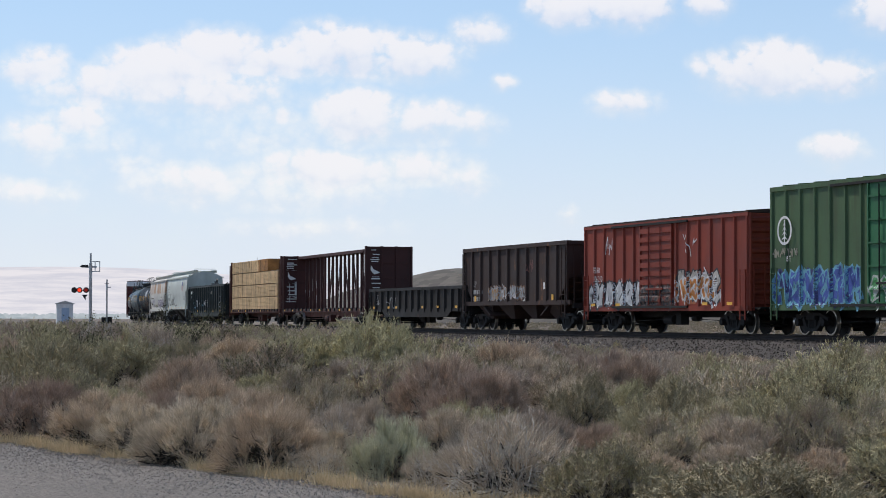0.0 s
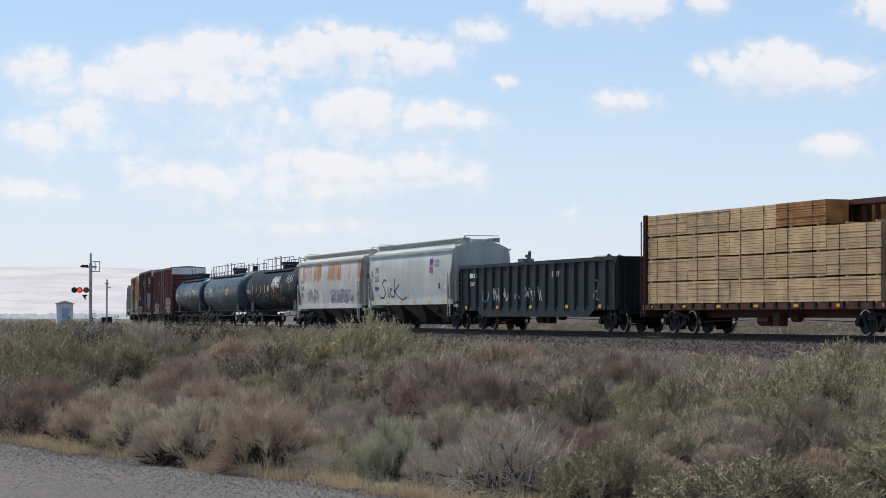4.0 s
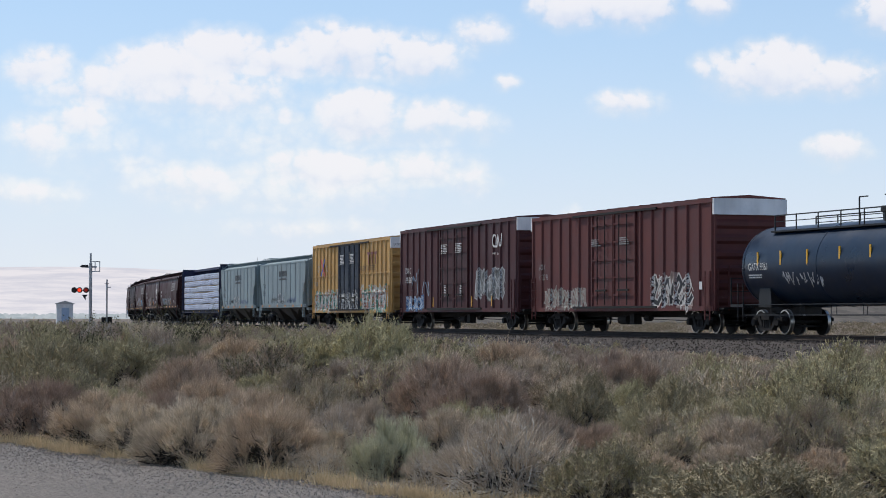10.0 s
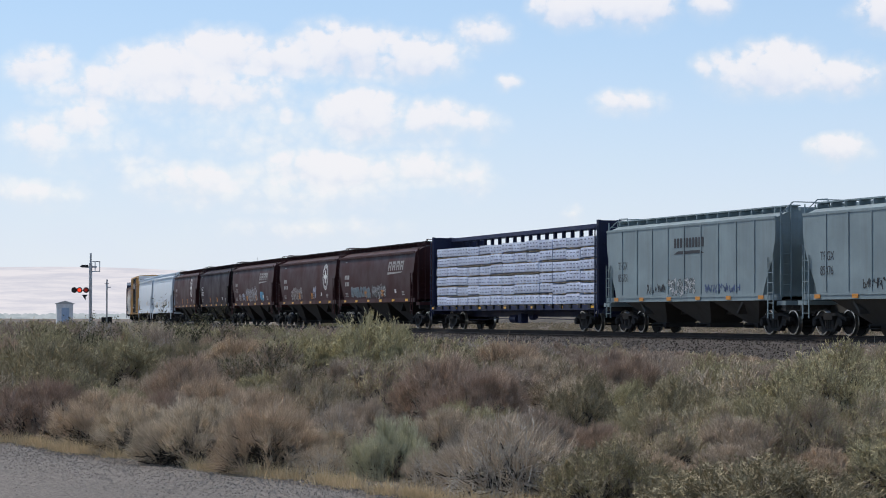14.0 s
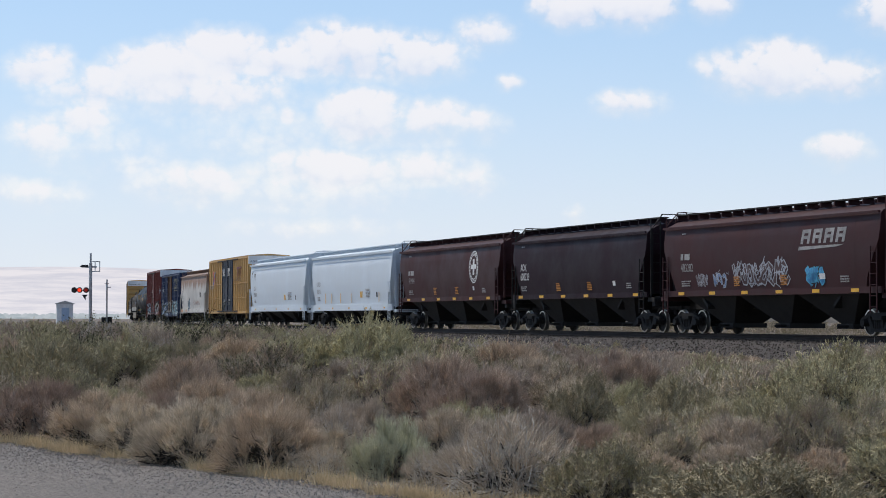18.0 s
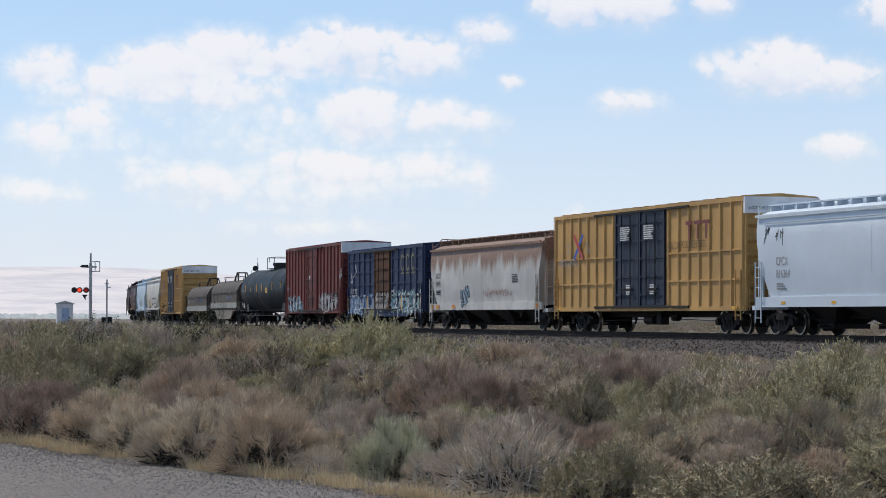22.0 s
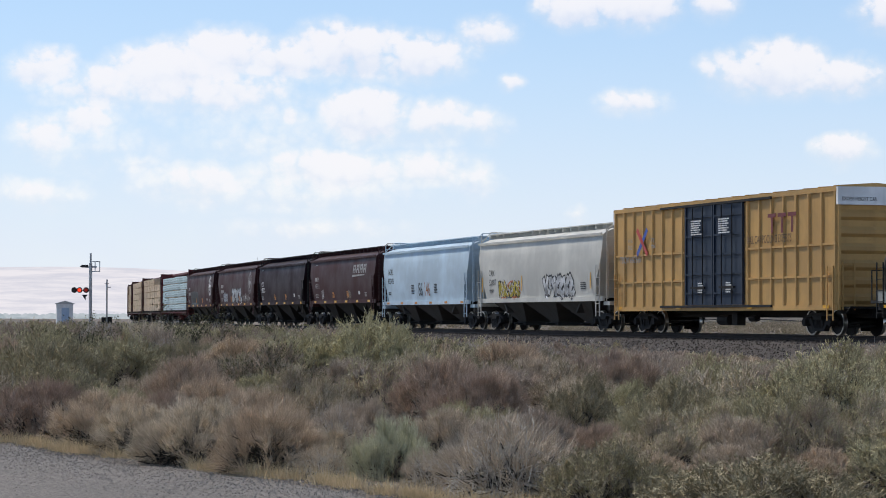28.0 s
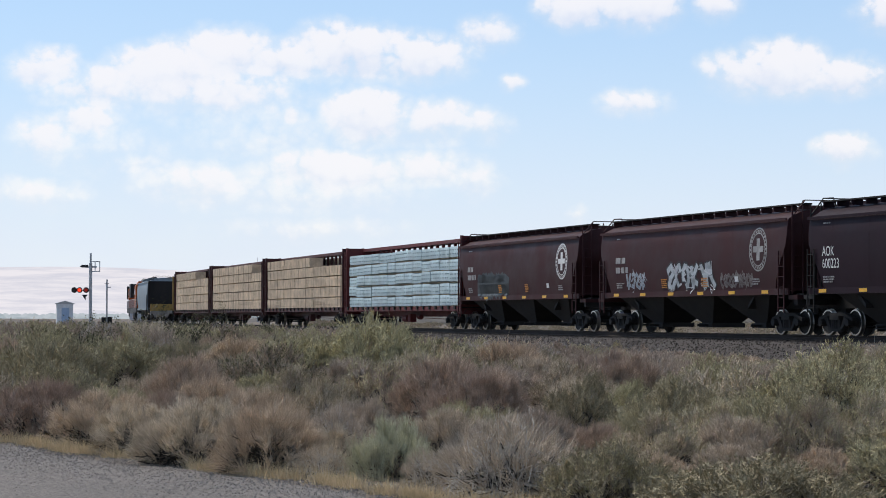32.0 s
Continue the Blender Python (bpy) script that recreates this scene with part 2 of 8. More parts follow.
def line(s, off=0.0):
    """Plan point at s on the centre line, shifted off metres to the far side, and the heading there."""
    h = float(np.interp(s, _s, _h))
    return float(np.interp(s, _s, TX)) - off * math.sin(h), float(np.interp(s, _s, TY)) + off * math.cos(h), h


def side(x, y):
    """Signed distance from the centre line, positive on the road's side."""
    x, y = np.asarray(x, float), np.asarray(y, float)
    best, out = np.full(x.shape, 1e18), np.zeros(x.shape)
    for i in range(0, len(_s), 4):
        dx, dy = x - TX[i], y - TY[i]
        d = dx * dx + dy * dy
        n = dx * math.sin(_h[i]) - dy * math.cos(_h[i])
        m = d < best
        best[m], out[m] = d[m], np.where(n > 0, 1, -1)[m] * np.sqrt(d[m])
    return out


def smooth(v, a, b):
    t = np.clip((v - a) / (b - a), 0, 1)
    return t * t * (3 - 2 * t)


def ground_z(x, y):
    x, y = np.asarray(x, float), np.asarray(y, float)
    d = side(x, y)
    z = -1.0 - 0.05 * np.sin(x * 0.31 + 1) * np.cos(y * 0.23) - 0.06 * np.sin(x * 0.11 - y * 0.07)
    z = z + 0.38 * smooth(np.hypot(x, y), 26, 85) * smooth(-x / np.maximum(y, 1), -0.02, 0.06)
    z = z + smooth(-d, -2, 14) * 0.55 + smooth(-d, 14, 90) * 0.35
    r = np.hypot(x, y)
    road = smooth(4.0 - road_side(x, y), 0, 3)
    z = z * (1 - road) - 1.0 * road
    z = z + 0.22 * smooth(x - 0.14 * y, 1.0, 5.0) * smooth(r, 16, 26) * smooth(-r, -60, -38)
    return np.where(r > 600, z * smooth(-r, -2500, -600) - 0.9 * smooth(r, 600, 2500), z)


def road_side(x, y):
    """Distance beyond the road's edge, away from the eye."""
    return (np.asarray(x, float) + 0.906) * 0.844 + (np.asarray(y, float) - 20.823) * 0.536


# ---- setting materials ----
def earth_material():
    m, n, l, p = shader("desert_earth")
    co = n.new("ShaderNodeTexCoord").outputs["Object"]
    a, b, c = noise_node(n, l, co, 0.12, 6), noise_node(n, l, co, 2.5, 6), noise_node(n, l, co, 30, 4)
    col = mixed(n, l, remap(n, l, a, 0.35, 0.7), (0.115, 0.09, 0.066), (0.20, 0.158, 0.118))
    col = mixed(n, l, remap(n, l, b, 0.45, 0.75, 0, 0.6), col, (0.13, 0.105, 0.08))
    col = mixed(n, l, remap(n, l, c, 0.5, 0.8, 0, 0.5), col, (0.30, 0.255, 0.205))
    l.new(col, p.inputs["Base Color"])
    p.inputs["Roughness"].default_value = 0.95
    bumped(n, l, p, c, 0.5, 0.03)
    return m


def gravel_material(name, base, spread, scale):
    m, n, l, p = shader(name)
    co = n.new("ShaderNodeTexCoord").outputs["Object"]
    v = n.new("ShaderNodeTexVoronoi")
    v.inputs["Scale"].default_value = scale
    l.new(co, v.inputs["Vector"])
    a, b = noise_node(n, l, co, 0.6, 6), noise_node(n, l, co, 45, 4)
    sep = n.new("ShaderNodeSeparateColor")
    l.new(v.outputs["Color"], sep.inputs[0])
    col = mixed(n, l, sep.outputs[0], [c * (1 - spread) for c in base], [c * (1 + spread) for c in base])
    col = mixed(n, l, remap(n, l, a, 0.4, 0.7, 0, 0.45), col, [c * 0.7 for c in base])
    col = mixed(n, l, remap(n, l, b, 0.5, 0.8, 0, 0.4), col, [c * 0.5 for c in base])
    l.new(col, p.inputs["Base Color"])
    p.inputs["Roughness"].default_value = 0.92
    bumped(n, l, p, v.outputs["Distance"], 0.6, 0.02)
    return m


EARTH = earth_material()
ROAD = gravel_material("road_gravel", (0.168, 0.147, 0.126), 0.4, 36)
BALLAST = gravel_material("ballast_stone", (0.050, 0.041, 0.036), 0.5, 16)
BANK = gravel_material("bank_earth", (0.105, 0.092, 0.076), 0.3, 0.7)

# ---- ground: one sheet to the horizon ----
def build_ground():
    ang = np.radians(np.concatenate([np.arange(-180, -16, 6), np.arange(-16, 16.1, 0.4), np.arange(20, 180, 6)]))
    rad = np.concatenate([[0.5], np.geomspace(3, 15, 8), np.arange(16, 70, 0.75), np.geomspace(71, 400, 60), np.geomspace(440, 4900, 24)])
    A, R = np.meshgrid(ang, rad)
    x, y = R * np.sin(A), R * np.cos(A)
    z = ground_z(x, y)
    n, k = len(rad), len(ang)
    idx = np.arange(n * k).reshape(n, k)
    nx = np.roll(idx, -1, axis=1)
    quads = np.stack([idx[:-1], idx[1:], nx[1:], nx[:-1]], -1).reshape(-1, 4)
    v = np.stack([x, y, z], -1).reshape(-1, 3)
    me = soup("ground", v, quads[:, ::-1], EARTH)
    me.shade_smooth()
    tagged(new("ground", me), "dry sandy desert ground between the shrubs", "ground", kind="structure")


build_ground()


def build_road():
    """The gravel shoulder on which the eye stands, slightly proud of the earth, with a ragged edge."""
    rng = random.Random(5)
    ex, ey, ux, uy = -0.906, 20.823, -0.536, 0.844
    bm = bmesh.new()
    rows = []
    for i in range(-90, 140):
        t = i * 0.5
        w = 0.18 * math.sin(t * 0.9) + rng.uniform(-0.12, 0.12)
        px, py = ex + ux * t + 0.844 * w, ey + uy * t + 0.536 * w
        rows.append([bm.verts.new((px - 0.844 * o, py - 0.536 * o, -1.0 + h)) for o, h in ((0.0, -0.03), (0.25, 0.012), (4.0, 0.02), (30.0, 0.02))])
    for a, b in zip(rows, rows[1:]):
        for j in range(3):
            bm.faces.new((a[j], a[j + 1], b[j + 1], b[j]))
    me = mesh_of("road", bm, ROAD)
    if me.polygons[2].normal.z < 0:
        me.flip_normals()
    tagged(new("road", me), "grey gravel road shoulder with small loose stones", "road", kind="structure")


build_road()


def sweep(name, prof, s0, s1, step, mat):
    bm = bmesh.new()
    rings = []
    for s in np.arange(s0, s1 + 0.01, step):
        x, y, h = line(s)
        rings.append([(x - o * math.sin(h), y + o * math.cos(h), z) for o, z in prof])
    loft(bm, rings)
    return mesh_of(name, bm, mat)


RAIL_PROF = [(-0.036, 0.0), (0.036, 0.0), (0.036, -0.035), (0.01, -0.05), (0.01, -0.15), (0.07, -0.165), (0.07, -0.185), (-0.07, -0.185), (-0.07, -0.165), (-0.01, -0.15), (-0.01, -0.05), (-0.036, -0.035)]
track = tagged(new("railway_track"), "single railway track of rusty rails on dark ties", "railway track", kind="structure")
for o in (-0.754, 0.754):
    ob = new("rail", sweep("rail", [(a + o, z) for a, z in RAIL_PROF], -420, 420, 3.0, RAIL))
    ob.parent = track
bed = tagged(new("ballast_bed", sweep("ballast_bed", [(-1.9, -0.24), (1.9, -0.24), (4.3, -1.15), (4.3, -1.6), (-4.6, -1.6), (-4.6, -1.25)], -420, 420, 2.0, BALLAST)), "dark grey crushed stone ballast under the track", "ballast", kind="structure")


def build_ties():
    bm = bmesh.new()
    box(bm, -0.115, 0.115, -1.3, 1.3, -0.34, -0.185)
    me = mesh_of("tie", bm, TIE)
    for i, s in enumerate(np.arange(-62, 95, 0.53)):
        x, y, h = line(s)
        ob = new("tie", me)
        ob.parent = track
        ob.matrix_basis = pose(x, y, 0, 0, 0, math.degrees(h))


build_ties()


def stones(name, pts, size, mat, label, seed):
    """Loose angular stones as one object."""
    rng = np.random.default_rng(seed)
    n = len(pts)
    base = np.array([(1, 0, -0.3), (-0.5, 0.87, -0.3), (-0.5, -0.87, -0.3), (0.3, 0.2, 0.7), (-0.3, -0.1, 0.6)])
    tri = np.array([(0, 1, 3), (1, 2, 4), (2, 0, 3), (1, 4, 3), (2, 3, 4)])
    k = size * rng.uniform(0.5, 1.4, (n, 1, 1)) * rng.uniform(0.7, 1.3, (n, 5, 3))
    a = rng.uniform(0, 6.28, n)
    rot = np.zeros((n, 3, 3))
    rot[:, 0, 0], rot[:, 0, 1], rot[:, 1, 0], rot[:, 1, 1], rot[:, 2, 2] = np.cos(a), -np.sin(a), np.sin(a), np.cos(a), 1
    v = np.einsum("nij,nkj->nki", rot, base[None] * k) + pts[:, None, :]
    f = (tri[None] + 5 * np.arange(n)[:, None, None]).reshape(-1, 3)
    return tagged(new(name, soup(name, v.reshape(-1, 3), f, mat)), label, name.replace("_", " "), kind="stuff")


def piece_material(name, lo, hi, rough=0.9):
    """Colour that varies from piece to piece of one joined mesh."""
    m, n, l, p = shader(name)
    g = n.new("ShaderNodeNewGeometry")
    co = n.new("ShaderNodeTexCoord").outputs["Object"]
    c = mixed(n, l, g.outputs["Random Per Island"], lo, hi)
    c = mixed(n, l, remap(n, l, noise_node(n, l, co, 8, 3), 0.4, 0.7, 0, 0.4), c, [v * 0.6 for v in lo])
    l.new(c, p.inputs["Base Color"])
    p.inputs["Roughness"].default_value = rough
    return m


STONE = piece_material("ballast_pieces", (0.022, 0.018, 0.016), (0.125, 0.102, 0.088))
PEBBLE = piece_material("road_pebbles", (0.16, 0.142, 0.124), (0.36, 0.32, 0.28))


def build_stones():
    rng = np.random.default_rng(3)
    pts = []
    for _ in range(22000):
        s = rng.uniform(-45, 75)
        o = -rng.uniform(0.95, 4.5)
        x, y, h = line(s, o)
        z = -0.24 if o > -1.9 else -0.24 - (-o - 1.9) * 0.374
        pts.append((x, y, z + 0.01))
    stones("ballast_stones", np.array(pts), 0.040, STONE, "loose angular ballast stones on the slope", 4)
    t, o = rng.uniform(-6, 22, 42000), -np.abs(rng.normal(0, 2.6, 42000)) + 0.55
    px, py = -0.906 - 0.536 * t + 0.844 * o, 20.823 + 0.844 * t + 0.536 * o
    stones("road_pebbles", np.stack([px, py, np.full_like(px, -0.987)], -1), 0.0115, PEBBLE, "scattered pebbles on the road shoulder", 6)


build_stones()

# ---- distance: bank behind the line, far trees, bare mountains ----
def build_bank():
    """A low flat-topped earth bank beyond the railway."""
    rng = random.Random(9)
    xs = np.arange(-30, 150, 2.0)
    prof = [(0, 0.0), (10, 0.25), (20, 0.55), (32, 0.88), (40, 1.0), (70, 1.02), (120, 1.0)]
    rows = []
    bm = bmesh.new()
    for x in xs:
        top = (6.6 + 0.035 * x + 0.35 * math.sin(x * 0.13) + 0.2 * math.sin(x * 0.41 + 1)) * float(smooth(x, -28, -4)) + 0.3
        row = []
        for d, f in prof:
            yy = 268 + 0.15 * x + d + 3 * math.sin(x * 0.2 + d * 0.1)
            row.append(bm.verts.new((x, yy, -1.0 + (top + 1.0) * f + rng.uniform(-0.15, 0.15) * (f > 0))))
        rows.append(row)
    for a, b in zip(rows, rows[1:]):
        for j in range(len(prof) - 1):
            bm.faces.new((a[j], b[j], b[j + 1], a[j + 1]))
    me = mesh_of("earth_bank", bm, BANK, True)
    tagged(new("earth_bank", me), "low bare grey-tan earth bank with sparse shrubs", "hillside", kind="structure")


build_bank()


# Backdrop surface: distance haze is put into its colour, which glows unlit.
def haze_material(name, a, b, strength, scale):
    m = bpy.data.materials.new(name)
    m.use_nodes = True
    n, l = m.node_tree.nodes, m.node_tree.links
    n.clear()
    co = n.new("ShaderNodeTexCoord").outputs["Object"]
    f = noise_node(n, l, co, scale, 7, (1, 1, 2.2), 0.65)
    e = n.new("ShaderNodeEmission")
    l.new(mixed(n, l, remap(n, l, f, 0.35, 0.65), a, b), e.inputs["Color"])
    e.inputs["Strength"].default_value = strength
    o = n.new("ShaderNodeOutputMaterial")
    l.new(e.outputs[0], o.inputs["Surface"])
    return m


def build_mountains():
    rng = random.Random(11)
    bm = bmesh.new()
    rows = []
    for i in range(121):
        az = radians(-60 + i)
        e = 0.0212 + 0.0012 * math.sin(i * 0.16 + 0.2) + 0.0004 * math.sin(i * 0.9)
        e *= 1 - 0.55 * float(smooth(math.degrees(az), -8.0, 2.0))
        row = []
        for j in range(7):
            f = j / 6
            r = 3300 + 1100 * f + rng.uniform(-40, 40)
            row.append(bm.verts.new((r * math.sin(az), r * math.cos(az), -2 + (e * r) * f ** 0.8 + (rng.uniform(-3, 3) if 0 < j < 6 else 0))))
        rows.append(row)
    for a, b in zip(rows, rows[1:]):
        for j in range(6):
            bm.faces.new((a[j], b[j], b[j + 1], a[j + 1]))
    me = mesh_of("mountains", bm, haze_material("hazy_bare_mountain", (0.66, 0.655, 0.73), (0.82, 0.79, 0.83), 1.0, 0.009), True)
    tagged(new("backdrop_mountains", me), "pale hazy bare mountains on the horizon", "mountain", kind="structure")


build_mountains()


def build_far_trees():
    """A dim line of trees at the foot of the mountains."""
    rng = random.Random(19)
    bm = bmesh.new()
    for _ in range(520):
        az, r = radians(rng.uniform(-16, -3)), rng.uniform(1350, 1900)
        x, y, w, h = r * math.sin(az), r * math.cos(az), rng.uniform(2, 6), rng.uniform(1.5, 4.2)
        rings = []
        for f, k in ((0, 0.5), (0.25, 1.0), (0.6, 0.85), (0.85, 0.5), (1.0, 0.1)):
            rings.append([(x + w * k * math.cos(a + f) * rng.uniform(0.8, 1.2), y + w * k * math.sin(a + f), -1.2 + h * f * rng.uniform(0.95, 1.05)) for a in np.linspace(0, 5.4, 7)])
        loft(bm, rings)
    me = mesh_of("far_trees", bm, haze_material("hazy_tree_line", (0.36, 0.42, 0.46), (0.50, 0.54, 0.58), 1.0, 0.05))
    tagged(new("far_tree_line", me), "dim hazy line of distant trees", "tree line", kind="stuff")


build_far_trees()

# ---- clouds: a sheet of fair-weather cumulus round the horizon ----
def cloud_material():
    m = bpy.data.materials.new("cumulus")
    m.use_nodes = True
    n, l = m.node_tree.nodes, m.node_tree.links
    n.clear()
    uv = n.new("ShaderNodeUVMap").outputs[0]

    def math_node(op, a, b=None, c=None):
        q = n.new("ShaderNodeMath")
        q.operation = op
        for i, v in enumerate((a, b, c)):
            if v is None:
                continue
            if hasattr(v, "is_linked"):
                l.new(v, q.inputs[i])
            else:
                q.inputs[i].default_value = v
        return q.outputs[0]
    big = noise_node(n, l, uv, 0.55, 6, (1.0, 1.6, 1), 0.6)
    fine = noise_node(n, l, uv, 2.6, 7, (1.0, 1.2, 1), 0.6)

    def warped(scale, amount):
        w = n.new("ShaderNodeTexNoise")
        w.inputs["Scale"].default_value, w.inputs["Detail"].default_value = scale, 3
        l.new(uv, w.inputs["Vector"])
        c = n.new("ShaderNodeVectorMath")
        c.operation = "SUBTRACT"
        l.new(w.outputs["Color"], c.inputs[0])
        c.inputs[1].default_value = (0.5, 0.5, 0)
        q = n.new("ShaderNodeVectorMath")
        q.operation = "MULTIPLY_ADD"
        l.new(c.outputs[0], q.inputs[0])
        q.inputs[1].default_value = (amount, amount * 0.7, 0)
        l.new(uv, q.inputs[2])
        return q.outputs[0]

    def billow(scale, where):
        v = n.new("ShaderNodeTexVoronoi")
        v.voronoi_dimensions, v.feature = "2D", "SMOOTH_F1"
        v.inputs["Scale"].default_value, v.inputs["Smoothness"].default_value = scale, 0.25
        l.new(where, v.inputs["Vector"])
        return math_node("SUBTRACT", 0.9, v.outputs["Distance"])
    near = warped(2.5, 0.35)
    puff = math_node("MULTIPLY_ADD", billow(1.5, near), 0.42, math_node("MULTIPLY_ADD", billow(3.9, near), 0.20, math_node("MULTIPLY", fine, 0.62)))
    uvw = warped(0.8, 0.8)
    field, shade = None, None
    for az, el, rx, ry, w in CLOUDS:
        s = n.new("ShaderNodeVectorMath")
        s.operation = "SUBTRACT"
        l.new(uvw, s.inputs[0])
        s.inputs[1].default_value = (az, el, 0)
        d = n.new("ShaderNodeVectorMath")
        d.operation = "DIVIDE"
        l.new(s.outputs[0], d.inputs[0])
        d.inputs[1].default_value = (rx, ry, 1)
        ln = n.new("ShaderNodeVectorMath")
        ln.operation = "LENGTH"
        l.new(d.outputs[0], ln.inputs[0])
        v = math_node("MULTIPLY", math_node("MAXIMUM", math_node("SUBTRACT", 1.48, ln.outputs["Value"]), 0.0), w)
        field = v if field is None else math_node("MAXIMUM", field, v)
        sp = n.new("ShaderNodeSeparateXYZ")
        l.new(d.outputs[0], sp.inputs[0])
        sh = math_node("MULTIPLY", v, remap(n, l, sp.outputs[1], -0.8, 0.55, 0.0, 1.0))
        shade = sh if shade is None else math_node("MAXIMUM", shade, sh)
    sep = n.new("ShaderNodeSeparateXYZ")
    l.new(uv, sep.inputs[0])
    # everywhere else the same kind of scattered cloud
    away = remap(n, l, math_node("ABSOLUTE", sep.outputs[0]), 12.5, 16.0, 0.0, 1.0)
    wild = math_node("MULTIPLY", away, remap(n, l, big, 0.45, 0.75, 0.0, 0.9))
    field = math_node("MAXIMUM", field, wild)
    shade = math_node("MAXIMUM", shade, math_node("MULTIPLY", wild, 0.6))
    upper = math_node("DIVIDE", shade, math_node("MAXIMUM", field, 0.02))
    body = math_node("MULTIPLY", field, math_node("ADD", math_node("MULTIPLY", puff, 1.45), 0.12))
    crisp = remap(n, l, body, 0.20, 0.78, 0.0, 0.93)
    soft = remap(n, l, body, 0.10, 1.05, 0.0, 0.85)
    cloud = math_node("ADD", math_node("MULTIPLY", crisp, upper), math_node("MULTIPLY", soft, math_node("SUBTRACT", 1.0, upper)))
    veil = remap(n, l, sep.outputs[1], 0.0, 11.0, 0.93, 0.45)
    veil = math_node("MULTIPLY", veil, remap(n, l, big, 0.2, 0.75, 0.9, 1.0))
    alpha = math_node("MAXIMUM", cloud, veil)
    lit = math_node("MULTIPLY_ADD", upper, 0.6, math_node("MULTIPLY", puff, 0.75))
    col = mixed(n, l, remap(n, l, lit, 0.40, 0.95), CLOUD_LOW, CLOUD_HIGH)
    air = mixed(n, l, remap(n, l, sep.outputs[1], 0.0, 9.0), (0.74, 0.80, 0.91), (0.50, 0.69, 0.97))
    col = mixed(n, l, cloud, air, col)
    e = n.new("ShaderNodeEmission")
    l.new(col, e.inputs["Color"])
    e.inputs["Strength"].default_value = 1.0
    t = n.new("ShaderNodeBsdfTransparent")
    mx = n.new("ShaderNodeMixShader")
    l.new(alpha, mx.inputs[0])
    l.new(t.outputs[0], mx.inputs[1])
    l.new(e.outputs[0], mx.inputs[2])
    o = n.new("ShaderNodeOutputMaterial")
    l.new(mx.outputs[0], o.inputs["Surface"])
    return m


CLOUD_LOW, CLOUD_HIGH = (0.77, 0.79, 0.89), (0.93, 0.905, 0.93)
# azimuth, elevation, half width and half height in degrees, weight
CLOUDS = [(-10.5, 6.3, 1.0, 0.6, 0.85), (-7.2, 6.15, 1.7, 0.95, 1.0), (-5.8, 6.65, 1.2, 0.8, 1.0), (-4.3, 6.5, 1.3, 0.7, 0.9), (-2.7, 6.8, 1.6, 0.8, 1.0), (-0.8, 6.65, 1.3, 0.75, 0.9), (-6.2, 5.7, 2.8, 0.8, 0.72), (-8.9, 5.8, 1.7, 0.8, 0.72), (-4.6, 4.6, 3.0, 1.0, 0.42), (-9.0, 4.3, 2.6, 0.9, 0.42), (-4.0, 3.2, 4.0, 0.7, 0.46),
          (-2.25, 5.15, 1.25, 0.85, 1.0), (-0.4, 5.0, 1.3, 0.7, 0.75), (0.7, 4.95, 1.0, 0.6, 0.62), (-4.2, 5.2, 0.7, 0.35, 0.6), (-3.0, 3.75, 2.3, 0.65, 0.9), (-6.4, 3.45, 2.0, 0.65, 0.74), (-0.6, 3.85, 1.4, 0.55, 0.72), (0.6, 3.6, 0.9, 0.6, 0.55),
          (-10.4, 4.5, 1.0, 0.7, 0.7), (-9.4, 5.0, 1.2, 0.55, 0.72), (-10.6, 3.1, 1.5, 0.5, 0.62), (-8.0, 3.9, 0.8, 0.35, 0.55), (-3.5, 2.3, 3.2, 0.5, 0.42), (3.2, 7.95, 1.15, 0.55, 1.0), (4.8, 7.9, 1.2, 0.6, 1.0), (6.8, 8.0, 0.65, 0.5, 0.85),
          (11.1, 7.7, 0.9, 0.62, 0.9), (8.3, 6.3, 1.6, 0.75, 1.05), (9.9, 6.15, 1.4, 0.55, 0.95), (6.75, 6.3, 0.6, 0.55, 0.62), (4.7, 5.5, 1.0, 0.42, 0.78), (10.0, 4.25, 0.95, 0.45, 0.95), (0.9, 7.2, 0.95, 0.6, 0.68), (1.5, 6.05, 0.4, 0.25, 0.7), (3.2, 2.6, 0.35, 0.35, 0.55)]


def build_clouds():
    R = 4600.0
    az = np.arange(-180, 180.1, 3.0)
    el = np.array([0, 2, 4, 6, 8, 11, 15, 20, 27, 36.0])
    A, E = np.meshgrid(np.radians(az), np.radians(el))
    v = np.stack([R * np.cos(E) * np.sin(A), R * np.cos(E) * np.cos(A), R * np.sin(E)], -1).reshape(-1, 3)
    k = len(az)
    faces = [(j * k + i, j * k + i + 1, (j + 1) * k + i + 1, (j + 1) * k + i) for j in range(len(el) - 1) for i in range(k - 1)]
    me = soup("clouds", v, np.array(faces), cloud_material())
    lay = me.uv_layers.new(name="UVMap")
    deg = np.stack(np.meshgrid(az, el), -1).reshape(-1, 2)
    loops = np.array([lp.vertex_index for lp in me.loops])
    lay.data.foreach_set("uv", deg[loops].ravel())
    me.shade_smooth()
    return tagged(new("backdrop_clouds", me), "scattered white cumulus clouds in a pale blue sky", "cloud", kind="structure")


clouds = build_clouds()
# ---- rolling stock: x forward, the side at -y faces the road, z = 0 on the rail ----
WHEEL_R = 0.46
WHEELSETS = []


